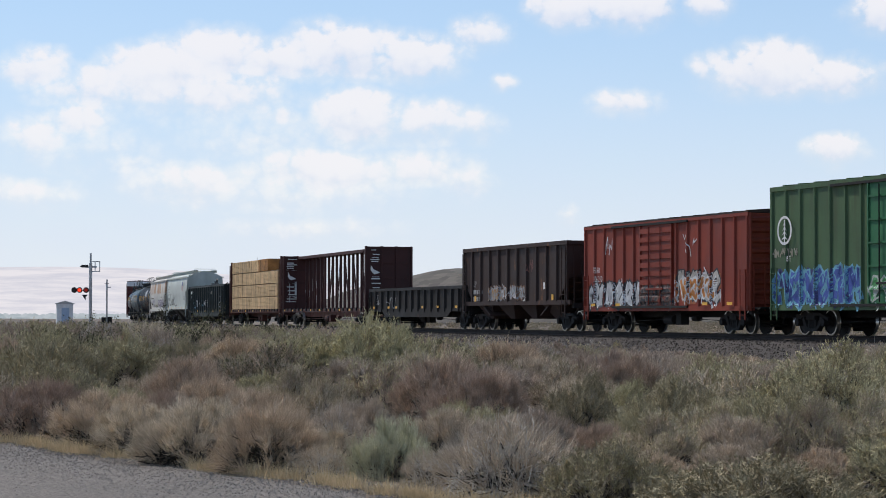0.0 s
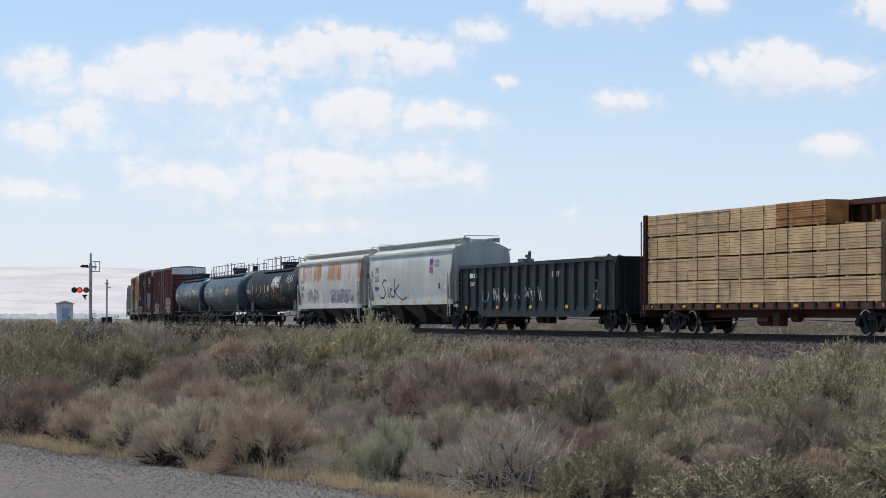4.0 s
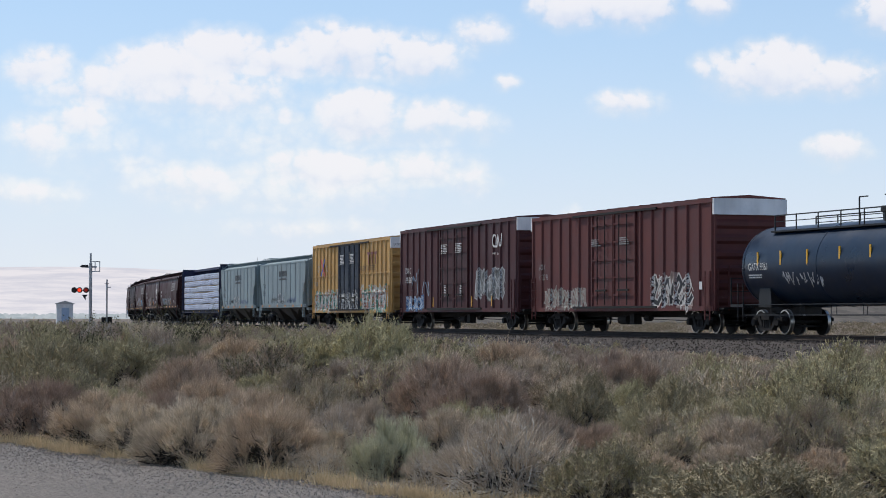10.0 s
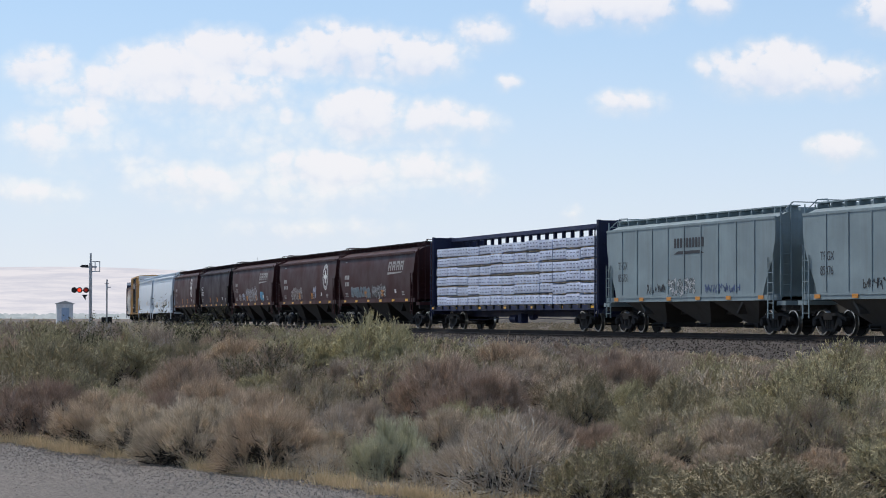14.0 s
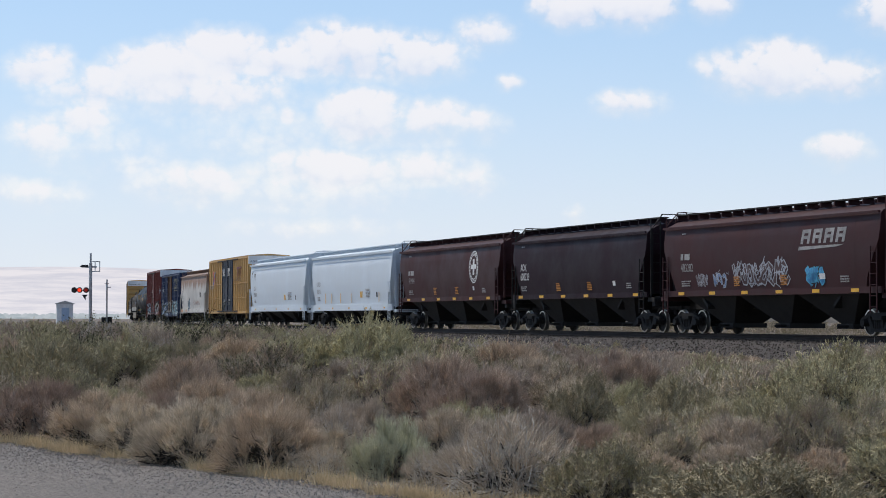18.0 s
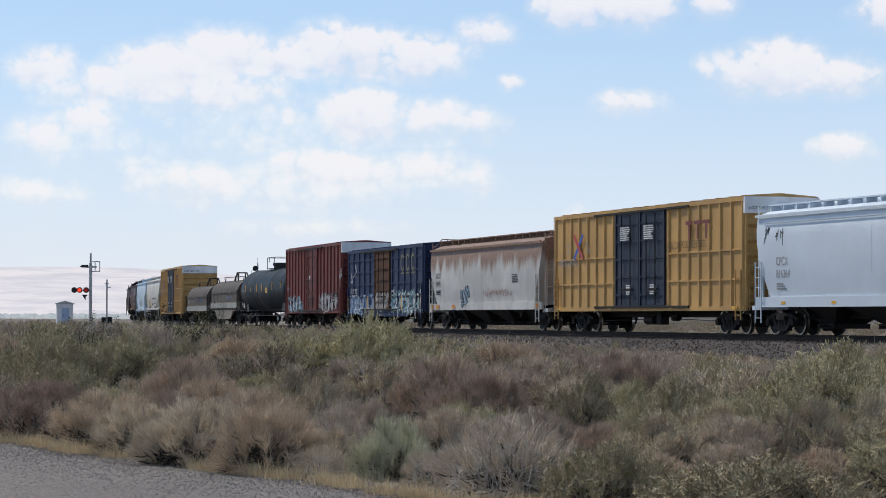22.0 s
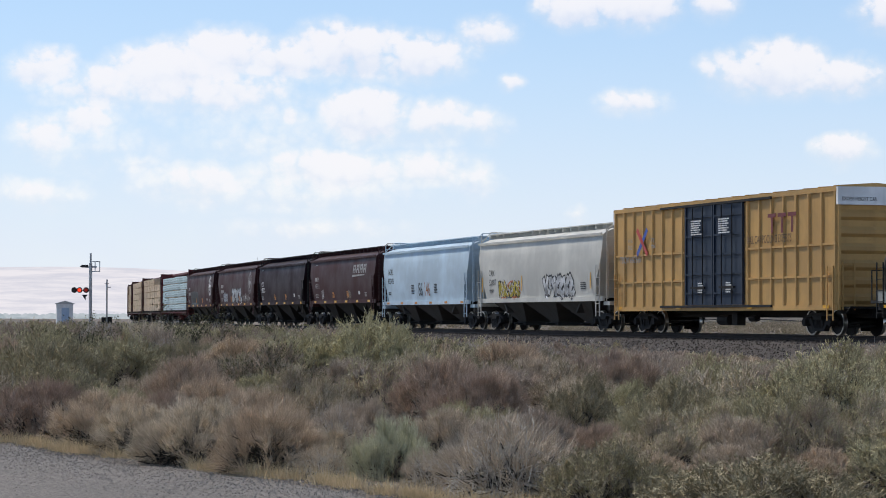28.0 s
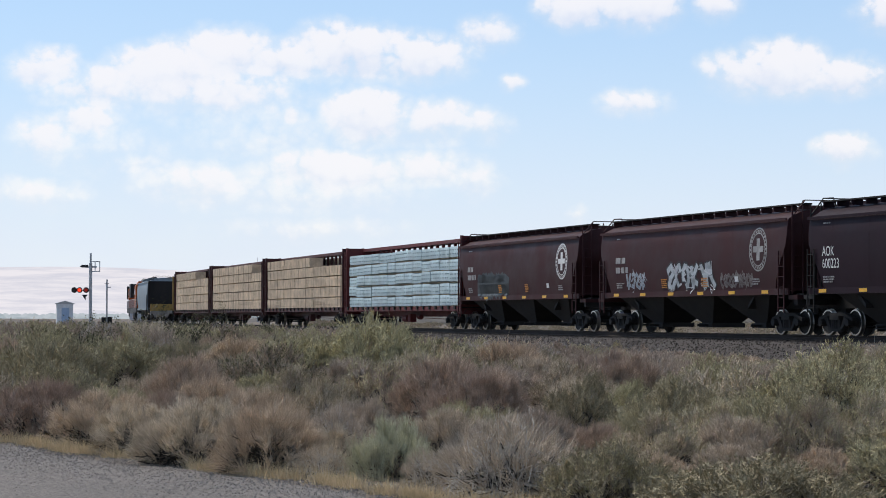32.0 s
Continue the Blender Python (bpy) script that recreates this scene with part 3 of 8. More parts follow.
def wheelset_mesh():
    bm = bmesh.new()
    n = 22
    for sgn in (-1, 1):
        def ring(y, r):
            return [(r * math.cos(2 * math.pi * i / n), sgn * y, r * math.sin(2 * math.pi * i / n)) for i in range(n)]
        k = len(bm.faces)
        loft(bm, [ring(0.69, 0.485), ring(0.715, 0.485), ring(0.72, WHEEL_R), ring(0.83, WHEEL_R - 0.006), ring(0.832, 0.405)], False)
        loft(bm, [ring(0.832, 0.405), ring(0.79, 0.38), ring(0.77, 0.15), ring(0.86, 0.12), ring(0.87, 0.001)], False)
        loft(bm, [ring(0.69, 0.485), ring(0.69, 0.15), ring(0.70, 0.001)], False)
        bm.faces.ensure_lookup_table()
        for f in bm.faces[k:]:
            c = f.calc_center_median()
            r, yy = math.hypot(c.x, c.z), abs(c.y)
            f.material_index = 1 if r > 0.415 and yy > 0.70 else 0
    rod(bm, (0, -1.0, 0), (0, 1.0, 0), 0.075, 8)
    return mesh_of("wheelset", bm, [WHEEL, TREAD], True)


def side_frame_mesh():
    """Cast truck side frame with its window, spring nest and bearing caps."""
    bm = bmesh.new()
    y0, y1 = -0.09, 0.09
    slab_y(bm, [(-1.12, 0.50), (-1.12, 0.62), (-0.55, 0.80), (0.55, 0.80), (1.12, 0.62), (1.12, 0.50), (0.95, 0.55), (0.5, 0.68), (-0.5, 0.68), (-0.95, 0.55)], y0, y1)
    slab_y(bm, [(-0.72, 0.58), (-0.56, 0.66), (-0.28, 0.22), (-0.42, 0.18)], y0, y1)
    slab_y(bm, [(0.72, 0.58), (0.56, 0.66), (0.28, 0.22), (0.42, 0.18)], y0, y1)
    slab_y(bm, [(-0.42, 0.15), (0.42, 0.15), (0.46, 0.25), (-0.46, 0.25)], y0 - 0.03, y1)
    for x in (-0.24, 0.24):
        slab_y(bm, [(x - 0.04, 0.25), (x + 0.04, 0.25), (x + 0.04, 0.70), (x - 0.04, 0.70)], y0, y1)
    for x in (-0.14, 0.0, 0.14):
        rod(bm, (x, -0.03, 0.25), (x, -0.03, 0.56), 0.055, 7)
    box(bm, -0.3, 0.3, -0.15, 0.1, 0.55, 0.68)
    for x in (-0.89, 0.89):
        rod(bm, (x, y0 - 0.10, WHEEL_R), (x, y1, WHEEL_R), 0.135, 10)
    return mesh_of("side_frame", bm, TRUCK)


def bolster_mesh():
    bm = bmesh.new()
    slab_y(bm, [(-0.2, 0.42), (0.2, 0.42), (0.24, 0.70), (-0.24, 0.70)], -0.98, 0.98)
    box(bm, -0.95, -0.85, -0.7, 0.7, 0.28, 0.36)
    box(bm, 0.85, 0.95, -0.7, 0.7, 0.28, 0.36)
    rod(bm, (0, 0, 0.70), (0, 0, 0.86), 0.3, 12)
    return mesh_of("truck", bm, TRUCK)


ME_WHEELS, ME_FRAME, ME_BOLSTER = wheelset_mesh(), side_frame_mesh(), bolster_mesh()


def truck_at(car, x):
    t = new("truck", ME_BOLSTER)
    t.parent = car
    t.location = (x, 0, 0)
    for y in (-0.98, 0.98):
        f = new("side_frame", ME_FRAME)
        f.parent = t
        f.location = (0, y, 0)
    for dx in (-0.89, 0.89):
        w = new("wheelset", ME_WHEELS)
        w.parent = t
        w.matrix_parent_inverse = Matrix.Translation((dx, 0, WHEEL_R))
        WHEELSETS.append(w)


def coupler_mesh():
    bm = bmesh.new()
    box(bm, 0.0, 0.75, -0.09, 0.09, 0.78, 0.98)
    box(bm, 0.70, 1.0, -0.19, 0.17, 0.74, 1.02)
    pipe(bm, [(0.1, 0.35, 0.85), (0.5, 0.32, 0.5), (0.95, 0.1, 0.42)], 0.025)
    pipe(bm, [(0.0, -0.3, 1.0), (0.05, -1.3, 1.0), (0.02, -1.42, 0.82)], 0.015)
    return mesh_of("coupler", bm, TRUCK)


ME_COUPLER = coupler_mesh()


def couplers(car, half):
    for x, rz in ((half, 0), (-half, 180)):
        c = new("coupler", ME_COUPLER)
        c.parent = car
        c.matrix_basis = pose(x - 0.15, 0, 0, 0, 0, rz)


LADDERS = {}


def ladder(car, x, y, z0, z1, mat, along="x", width=0.45):
    """Grab-iron ladder on a side (rungs along x) or an end (rungs along y)."""
    key = (round(z0, 2), round(z1, 2), mat.name, along, width)
    if key not in LADDERS:
        bm = bmesh.new()
        k = max(2, round((z1 - z0) / 0.38))
        w = width / 2
        ax = (lambda q: (q, 0)) if along == "x" else (lambda q: (0, q))
        for sg in (-w, w):
            a = ax(sg)
            box(bm, a[0] - 0.02, a[0] + 0.02, a[1] - 0.02, a[1] + 0.02, z0, z1)
        for i in range(k):
            z = z0 + (i + 0.5) * (z1 - z0) / k
            rod(bm, (*ax(-w), z), (*ax(w), z), 0.017, 4)
        LADDERS[key] = mesh_of("ladder", bm, mat)
    ob = new("ladder", LADDERS[key])
    ob.parent = car
    ob.location = (x, y, 0)
    return ob


def car_root(name, label, category):
    return tagged(new(name), label, category, "freight train")


def underframe(car, L, z, mat=STEEL_DARK, gear=True):
    bm = bmesh.new()
    box(bm, -L / 2 - 0.3, L / 2 + 0.3, -0.32, 0.32, z - 0.35, z)
    for x in (-L / 2 + 0.1, L / 2 - 0.1):
        box(bm, x - 0.12, x + 0.12, -1.4, 1.4, z - 0.22, z)
    part("underframe", bm, mat, car)
    if gear:
        bm = bmesh.new()
        rod(bm, (-1.0, -0.75, z - 0.45), (-0.15, -0.75, z - 0.45), 0.2, 10)
        box(bm, 0.3, 0.75, -0.95, -0.6, z - 0.65, z - 0.2)
        rod(bm, (1.2, -0.6, z - 0.38), (1.7, -0.6, z - 0.38), 0.13, 8)
        pipe(bm, [(-L / 2 + 3.2, -0.6, z - 0.5), (-1.0, -0.6, z - 0.42)], 0.02)
        pipe(bm, [(1.7, -0.6, z - 0.42), (L / 2 - 3.2, -0.6, z - 0.5)], 0.02)
        part("brake_gear", bm, mat, car)


def tapes(car, xs, z, y, w=0.45, h=0.11, mat=YELLOW):
    bm = bmesh.new()
    box(bm, -w / 2, w / 2, -0.004, 0, -h / 2, h / 2)
    repeat("reflector", mesh_of("reflector", bm, mat), [(x, y - 0.003, z) for x in xs], car, "yellow reflective strip")


def boxcar(label, mat, L=18.5, H=5.0, ribs=18, door_w=4.9, door_mat=None, doors=2, white_end=False, sill=0.88, roof_mat=None, bands=False, louvre=False, door_at=0.0, end_ribs=6, flare=False, back_ribs=True):
    car = car_root("boxcar", label, "boxcar")
    door_mat = door_mat or mat
    roof_mat = roof_mat or mat
    h, W = L / 2, 1.5
    eave = H - 0.14
    bm = bmesh.new()
    box(bm, -h, h, -W, W, sill + 0.12, eave)
    if flare:
        for sg in (-1, 1):
            slab_y(bm, [(-h, sill + 0.2), (h, sill + 0.2), (h, sill), (h - 0.9, sill), (h - 2.0, sill - 0.02), (h - 3.2, sill - 0.22), (-h + 3.2, sill - 0.22), (-h + 2.0, sill - 0.02), (-h + 0.9, sill), (-h, sill)], sg * W - 0.03, sg * W + 0.03)
    body = part("body", bm, mat, car)
    # side sill and top chord
    for sg in (-1, 1):
        bm = bmesh.new()
        box(bm, -h - 0.01, h + 0.01, sg * W - 0.05, sg * W + 0.05, sill, sill + 0.18)
        part("side_sill", bm, mat, car)
        bm = bmesh.new()
        box(bm, -h - 0.01, h + 0.01, sg * W - 0.06, sg * W + 0.06, eave - 0.10, eave + 0.02)
        part("top_chord", bm, mat, car)
    # roof of overlapping corrugated sheets
    bm = bmesh.new()
    k = int(L / 1.05)
    for i in range(k):
        x0, x1 = -h + i * L / k, -h + (i + 1) * L / k
        for a, b, up in ((x0, x1 - 0.16, 0.0), (x1 - 0.16, x1, 0.07)):
            prism_x(bm, [(-1.56, eave + 0.02), (1.56, eave + 0.02), (1.56, eave + 0.06 + up * 0.6), (0, H + up), (-1.56, eave + 0.06 + up * 0.6)], a, b)
    part("roof", bm, roof_mat, car)
    # side posts
    bm = bmesh.new()
    slab = [(-0.085, 0), (-0.045, -0.075), (0.045, -0.075), (0.085, 0)]
    loft(bm, [[(x, y, z) for x, y in slab] for z in (sill + 0.18, eave - 0.1)])
    rib = mesh_of("side_post", bm, mat)
    xs = [-h + 0.1 + i * (L - 0.2) / ribs for i in range(ribs + 1)]
    dl, dr = door_at - door_w / 2, door_at + door_w / 2
    xs = [x for x in xs if not dl - 0.1 < x < dr + 0.1]
    repeat("side_post", rib, [(x, -W, 0) for x in xs], car)
    if back_ribs:
        bm = bmesh.new()
        box(bm, -0.06, 0.06, W, W + 0.075, sill + 0.18, eave - 0.1)
        repeat("side_post", mesh_of("side_post", bm, mat), [(x, 0, 0) for x in xs], car)
    if bands:
        for a, b in ((-h, dl - 0.12), (dr + 0.12, h)):
            bm = bmesh.new()
            box(bm, a, b, -W - 0.055, -W, -0.035, 0.035)
            repeat("belt_rail", mesh_of("belt_rail", bm, mat), [(0, 0, z) for z in bands], car)
    # doors
    n = doors
    for sg in (-1, 1):
        for i in range(n):
            a, b = dl + i * door_w / n + 0.03, dl + (i + 1) * door_w / n - 0.03
            bm = bmesh.new()
            y = sg * W
            yo = y + sg * 0.05
            box(bm, a, b, min(y, yo), max(y, yo), sill + 0.22, eave - 0.14)
            d = part("door", bm, door_mat, car)
            if sg > 0:
                continue
            rails = 9 if louvre else 5
            bm = bmesh.new()
            box(bm, a + 0.06, b - 0.06, yo - 0.05, yo, -(0.10 if louvre else 0.03), 0.10 if louvre else 0.03)
            repeat("door_rail", mesh_of("door_rail", bm, door_mat), [(0, 0, sill + 0.3 + (j + 0.5) * (eave - sill - 0.5) / rails) for j in range(rails)], d)
            bm = bmesh.new()
            box(bm, 0, 0.08, yo - 0.055, yo, sill + 0.22, eave - 0.14)
            repeat("door_stile", mesh_of("door_stile", bm, door_mat), [(x, 0, 0) for x in (a, b - 0.08)], d)
            bm = bmesh.new()
            rod(bm, (0, yo - 0.09, sill + 0.25), (0, yo - 0.09, eave - 0.2), 0.025, 5)
            repeat("locking_rod", mesh_of("locking_rod", bm, STEEL_DARK if not louvre else door_mat), [(x, 0, 0) for x in (a + 0.32 * (b - a), a + 0.68 * (b - a))], d)
            bm = bmesh.new()
            box(bm, a + 0.25 * (b - a), a + 0.75 * (b - a), yo - 0.12, yo - 0.06, 1.72, 1.80)
            part("door_handle", bm, STEEL_DARK if not louvre else door_mat, d)
    for z in (sill + 0.16, eave - 0.1):
        bm = bmesh.new()
        box(bm, max(dl - door_w * (0.9 if n == 1 else 0.45), -h + 0.3), min(dr + door_w * 0.45, h - 0.3), -W - 0.12, -W - 0.05, z - 0.04, z + 0.05)
        part("door_track", bm, STEEL_DARK, car)
    # corrugated ends
    for sg in (-1, 1):
        bm = bmesh.new()
        z0, z1 = sill + 0.1, eave - (0.62 if white_end else 0.05)
        dz = (z1 - z0) / end_ribs
        pts = [(0, 0.18 * dz), (0.09, 0.18 * dz + min(0.12, 0.2 * dz)), (0.09, 0.82 * dz - min(0.12, 0.2 * dz)), (0, 0.82 * dz)]
        loft(bm, [[(sg * (h + o), y, z) for o, z in pts] for y in (-1.42, 1.42)])
        repeat("end_corrugation", mesh_of("end_corrugation", bm, mat), [(0, 0, z0 + i * dz) for i in range(end_ribs)], car)
        bm = bmesh.new()
        box(bm, min(sg * h, sg * (h + 0.1)), max(sg * h, sg * (h + 0.1)), 0, 0.08, sill, eave)
        repeat("corner_post", mesh_of("corner_post", bm, mat), [(0, y, 0) for y in (-1.5, 1.42)], car)
        if white_end:
            bm = bmesh.new()
            prism_x(bm, [(-1.55, eave - 0.56), (1.55, eave - 0.56), (1.55, eave + 0.05), (0, eave + 0.5 * (H - eave)), (-1.55, eave + 0.05)], min(sg * h, sg * (h + 0.125)), max(sg * h, sg * (h + 0.125)))
            part("end_panel", bm, WHITE_PANEL, car, "white panel across the end")
        bm = bmesh.new()
        box(bm, min(sg * h, sg * (h + 0.45)), max(sg * h, sg * (h + 0.45)), -1.35, 1.35, sill + 0.05, sill + 0.12)
        part("crossover_platform", bm, STEEL_DARK, car)
        ladder(car, sg * (h + 0.14), -1.15, sill, 2.6, mat, "y")
        ladder(car, sg * (h - 0.35), -W - 0.1, sill - 0.35, 2.4, mat, "x", 0.42)
    underframe(car, L, sill + 0.1)
    truck_at(car, h - 2.1), truck_at(car, -h + 2.1)
    couplers(car, h + 0.6)
    return car


# Road dirt plus the shade under the shell, both put into the paint colour.
GRIMY_SHADE = paint("grimy_hopper_bay_paint", (0.062, 0.059, 0.054), 0.7, (0.05, 0.042, 0.036), 0.6)
WHITE_PANEL = paint("white_end_panel", (0.80, 0.80, 0.80), 0.5, grime=0.12)


def hopper(label, mat, L=15.6, shoulder=4.1, crown=4.5, sill=1.42, sill_h=0.26, belly=None, bays=3, style="curved", sill_mat=None, end_mat=None, rack=True, seam=True):
    """Covered hopper: lofted shell with slope-sheet ends, outlets, roof walk, end frames."""
    car = car_root("covered_hopper", label, "covered hopper")
    h = L / 2
    # bays and end slope sheets default to paint darkened for shade and dirt
    belly = belly or GRIMY_SHADE
    sill_mat = sill_mat or mat
    end_mat = end_mat or mat
    b = 1.60 if style == "curved" else 1.56
    zc = (shoulder + sill) / 2

    def ring(x, lo):
        """Section at x whose lower edge is at height lo."""
        pts = []
        if style == "curved":
            for z, y in ((lo, None), (lo + (shoulder - lo) * 0.25, None), (lo + (shoulder - lo) * 0.5, None), (lo + (shoulder - lo) * 0.75, None), (shoulder - 0.05, None)):
                u = (z - zc) / (shoulder - sill) * 2
                pts.append((b - 0.10 * u * u, z))
        else:
            pts = [(b, lo), (b, lo + (shoulder - lo) * 0.25), (b, lo + (shoulder - lo) * 0.5), (b, lo + (shoulder - lo) * 0.75), (b, shoulder - 0.05)]
        pts += [(b - 0.16, shoulder + 0.03), (1.0, (shoulder + crown) / 2 + 0.06), (0.45, crown)]
        full = [(-y, z) for y, z in pts] + [(y, z) for y, z in pts[::-1]]
        return [(x, y, z) for y, z in full]
    bm = bmesh.new()
    cut = 1.5
    low = sill + 0.05
    st = [(-h, shoulder - 0.6), (-h + 0.06, shoulder - 0.95), (-h + 0.3, low + 1.2), (-h + 0.62, low + 0.75), (-h + 0.86, low + 0.32), (-h + 0.96, low)]
    st = st + [(-x, z) for x, z in st[::-1]]
    loft(bm, [ring(x, z) for x, z in st])
    part("shell", bm, mat, car, smooth=True)
    bm = bmesh.new()
    for sg in (-1, 1):
        y0, y1 = sg * (b - 0.05), sg * (b + 0.02)
        box(bm, -h, h, min(y0, y1), max(y0, y1), shoulder - 0.07, shoulder + 0.02)
    part("roof_seam", bm, mat, car)
    if seam:
        k = 9 if style == "ribbed" else 6
        for i in range(k):
            bm = bmesh.new()
            x = -h + cut + 0.1 + i * (L - 2 * cut - 0.2) / (k - 1)
            if style == "ribbed":
                box(bm, x - 0.03, x + 0.03, -b - 0.028, -b, sill + 0.2, shoulder - 0.06)
            else:
                for j in range(4):
                    za, zb = sill + 0.2 + j * (shoulder - sill - 0.3) / 4, sill + 0.2 + (j + 1) * (shoulder - sill - 0.3) / 4
                    ya, yb = [b - 0.10 * ((z - zc) / (shoulder - sill) * 2) ** 2 for z in (za, zb)]
                    v = [bm.verts.new(q) for q in ((x - 0.025, -ya - 0.004, za), (x + 0.025, -ya - 0.004, za), (x + 0.025, -yb - 0.004, zb), (x - 0.025, -yb - 0.004, zb))]
                    bm.faces.new(v)
            part("side_seam", bm, mat, car)
    # side sill, the full length of the car
    for sg in (-1, 1):
        bm = bmesh.new()
        y = sg * (b - 0.07)
        box(bm, -h - 0.1, h + 0.1, y - 0.05, y + 0.05, sill - sill_h / 2, sill + sill_h / 2)
        part("side_sill", bm, sill_mat, car)
    # slope sheets, outlets
    for sg in (-1, 1):
        bm = bmesh.new()
        loft(bm, [[(sg * (h - 0.05), y, shoulder - 0.5), (sg * (h - 0.05), y, shoulder - 0.4), (sg * (h - 3.4), y, sill - 0.45), (sg * (h - 3.4), y, sill - 0.6)] for y in (-1.35, 1.35)])
        part("slope_sheet", bm, belly, car)
    span = (L - 3.0) / bays
    for i in range(bays):
        c = -h + 1.5 + (i + 0.5) * span
        bm = bmesh.new()
        q = span / 2 - 0.06
        loft(bm, [[(c - q, -1.42, sill - 0.08), (c + q, -1.42, sill - 0.08), (c + q, 1.42, sill - 0.08), (c - q, 1.42, sill - 0.08)],
                  [(c - 0.45, -0.62, 0.42), (c + 0.45, -0.62, 0.42), (c + 0.45, 0.62, 0.42), (c - 0.45, 0.62, 0.42)]])
        o = part("hopper_bay", bm, belly, car)
        bm = bmesh.new()
        box(bm, c - 0.55, c + 0.55, -0.72, 0.72, 0.24, 0.42)
        rod(bm, (c + 0.2, -1.15, 0.33), (c + 0.2, -0.7, 0.33), 0.05, 6)
        part("outlet_gate", bm, STEEL_DARK, o)
    # end frames, ladders, platform
    for sg in (-1, 1):
        e = sg * (h + 0.55)
        bm = bmesh.new()
        for y in (-1.35, 1.27):
            box(bm, min(sg * h - 0.05, sg * h + 0.05), max(sg * h - 0.05, sg * h + 0.05), y, y + 0.08, sill, shoulder)
        for y in (-0.5, 0.42):
            slab_y(bm, [(sg * (h + 0.4), sill), (sg * (h + 0.5), sill), (sg * (h + 0.04), shoulder - 1.0), (sg * (h - 0.04), shoulder - 1.0)], y, y + 0.08)
        box(bm, min(e, e - sg * 0.65), max(e, e - sg * 0.65), -1.45, 1.45, sill - 0.28, sill - 0.12)
        part("end_frame", bm, end_mat, car)
        bm = bmesh.new()
        box(bm, min(e, e - sg * 0.55), max(e, e - sg * 0.55), -1.2, 1.2, sill - 0.12, sill - 0.07)
        part("end_platform", bm, STEEL_DARK, car)
        ladder(car, sg * (h - 0.28), -b - 0.05, sill - 0.75, sill + 1.45, end_mat, "x", 0.42)
        ladder(car, sg * (h + 0.12), -1.2, sill - 0.1, crown + 0.1, end_mat, "y", 0.42)
        bm = bmesh.new()
        pipe(bm, [(sg * (h - 0.5), -0.75, crown), (sg * (h - 0.3), -0.75, crown + 0.28), (sg * (h + 0.12), -0.9, crown + 0.28), (sg * (h + 0.14), -1.38, shoulder + 0.1), (sg * (h + 0.12), -1.41, shoulder - 0.4)], 0.025)
        pipe(bm, [(sg * (h + 0.15), -0.9, crown + 0.28), (sg * (h + 0.15), 0.9, crown + 0.28)], 0.025)
        part("grab_rail", bm, end_mat, car)
        bm = bmesh.new()
        rod(bm, (sg * (h + 0.25), 0.55, 2.1), (sg * (h + 0.35), 0.55, 2.1), 0.28, 12)
        part("brake_wheel", bm, STEEL_DARK, car)
    # roof: hatch trough and running boards on brackets
    bm = bmesh.new()
    box(bm, -h + 0.4, h - 0.4, -0.32, 0.32, crown - 0.03, crown + 0.10)
    for i in range(12):
        x = -h + 0.9 + i * (L - 1.8) / 11
        box(bm, x - 0.3, x + 0.3, -0.38, 0.38, crown + 0.10, crown + 0.14)
    part("hatch_trough", bm, mat, car)
    for sg in (-1, 1):
        bm = bmesh.new()
        box(bm, -h - 0.15, h + 0.15, min(sg * 0.62, sg * 1.0), max(sg * 0.62, sg * 1.0), crown + 0.13, crown + 0.18)
        w = part("running_board", bm, STEEL_DARK if mat in DARK_SHELLS else end_mat, car)
        bm = bmesh.new()
        k = round(L / 0.95)
        slab_y(bm, [(-0.025, crown - 0.05), (0.025, crown - 0.05), (0.025, crown + 0.14), (-0.025, crown + 0.14)], min(sg * 0.59, sg * 1.03), max(sg * 0.59, sg * 1.03))
        repeat("board_bracket", mesh_of("board_bracket", bm, mat), [(-h + 0.1 + i * (L - 0.2) / k, 0, 0) for i in range(k + 1)], w)
    underframe(car, L + 0.9, sill - 0.25, belly, False)
    truck_at(car, h - 0.95), truck_at(car, -h + 0.95)
    couplers(car, h + 0.9)
    return car


DARK_SHELLS = []


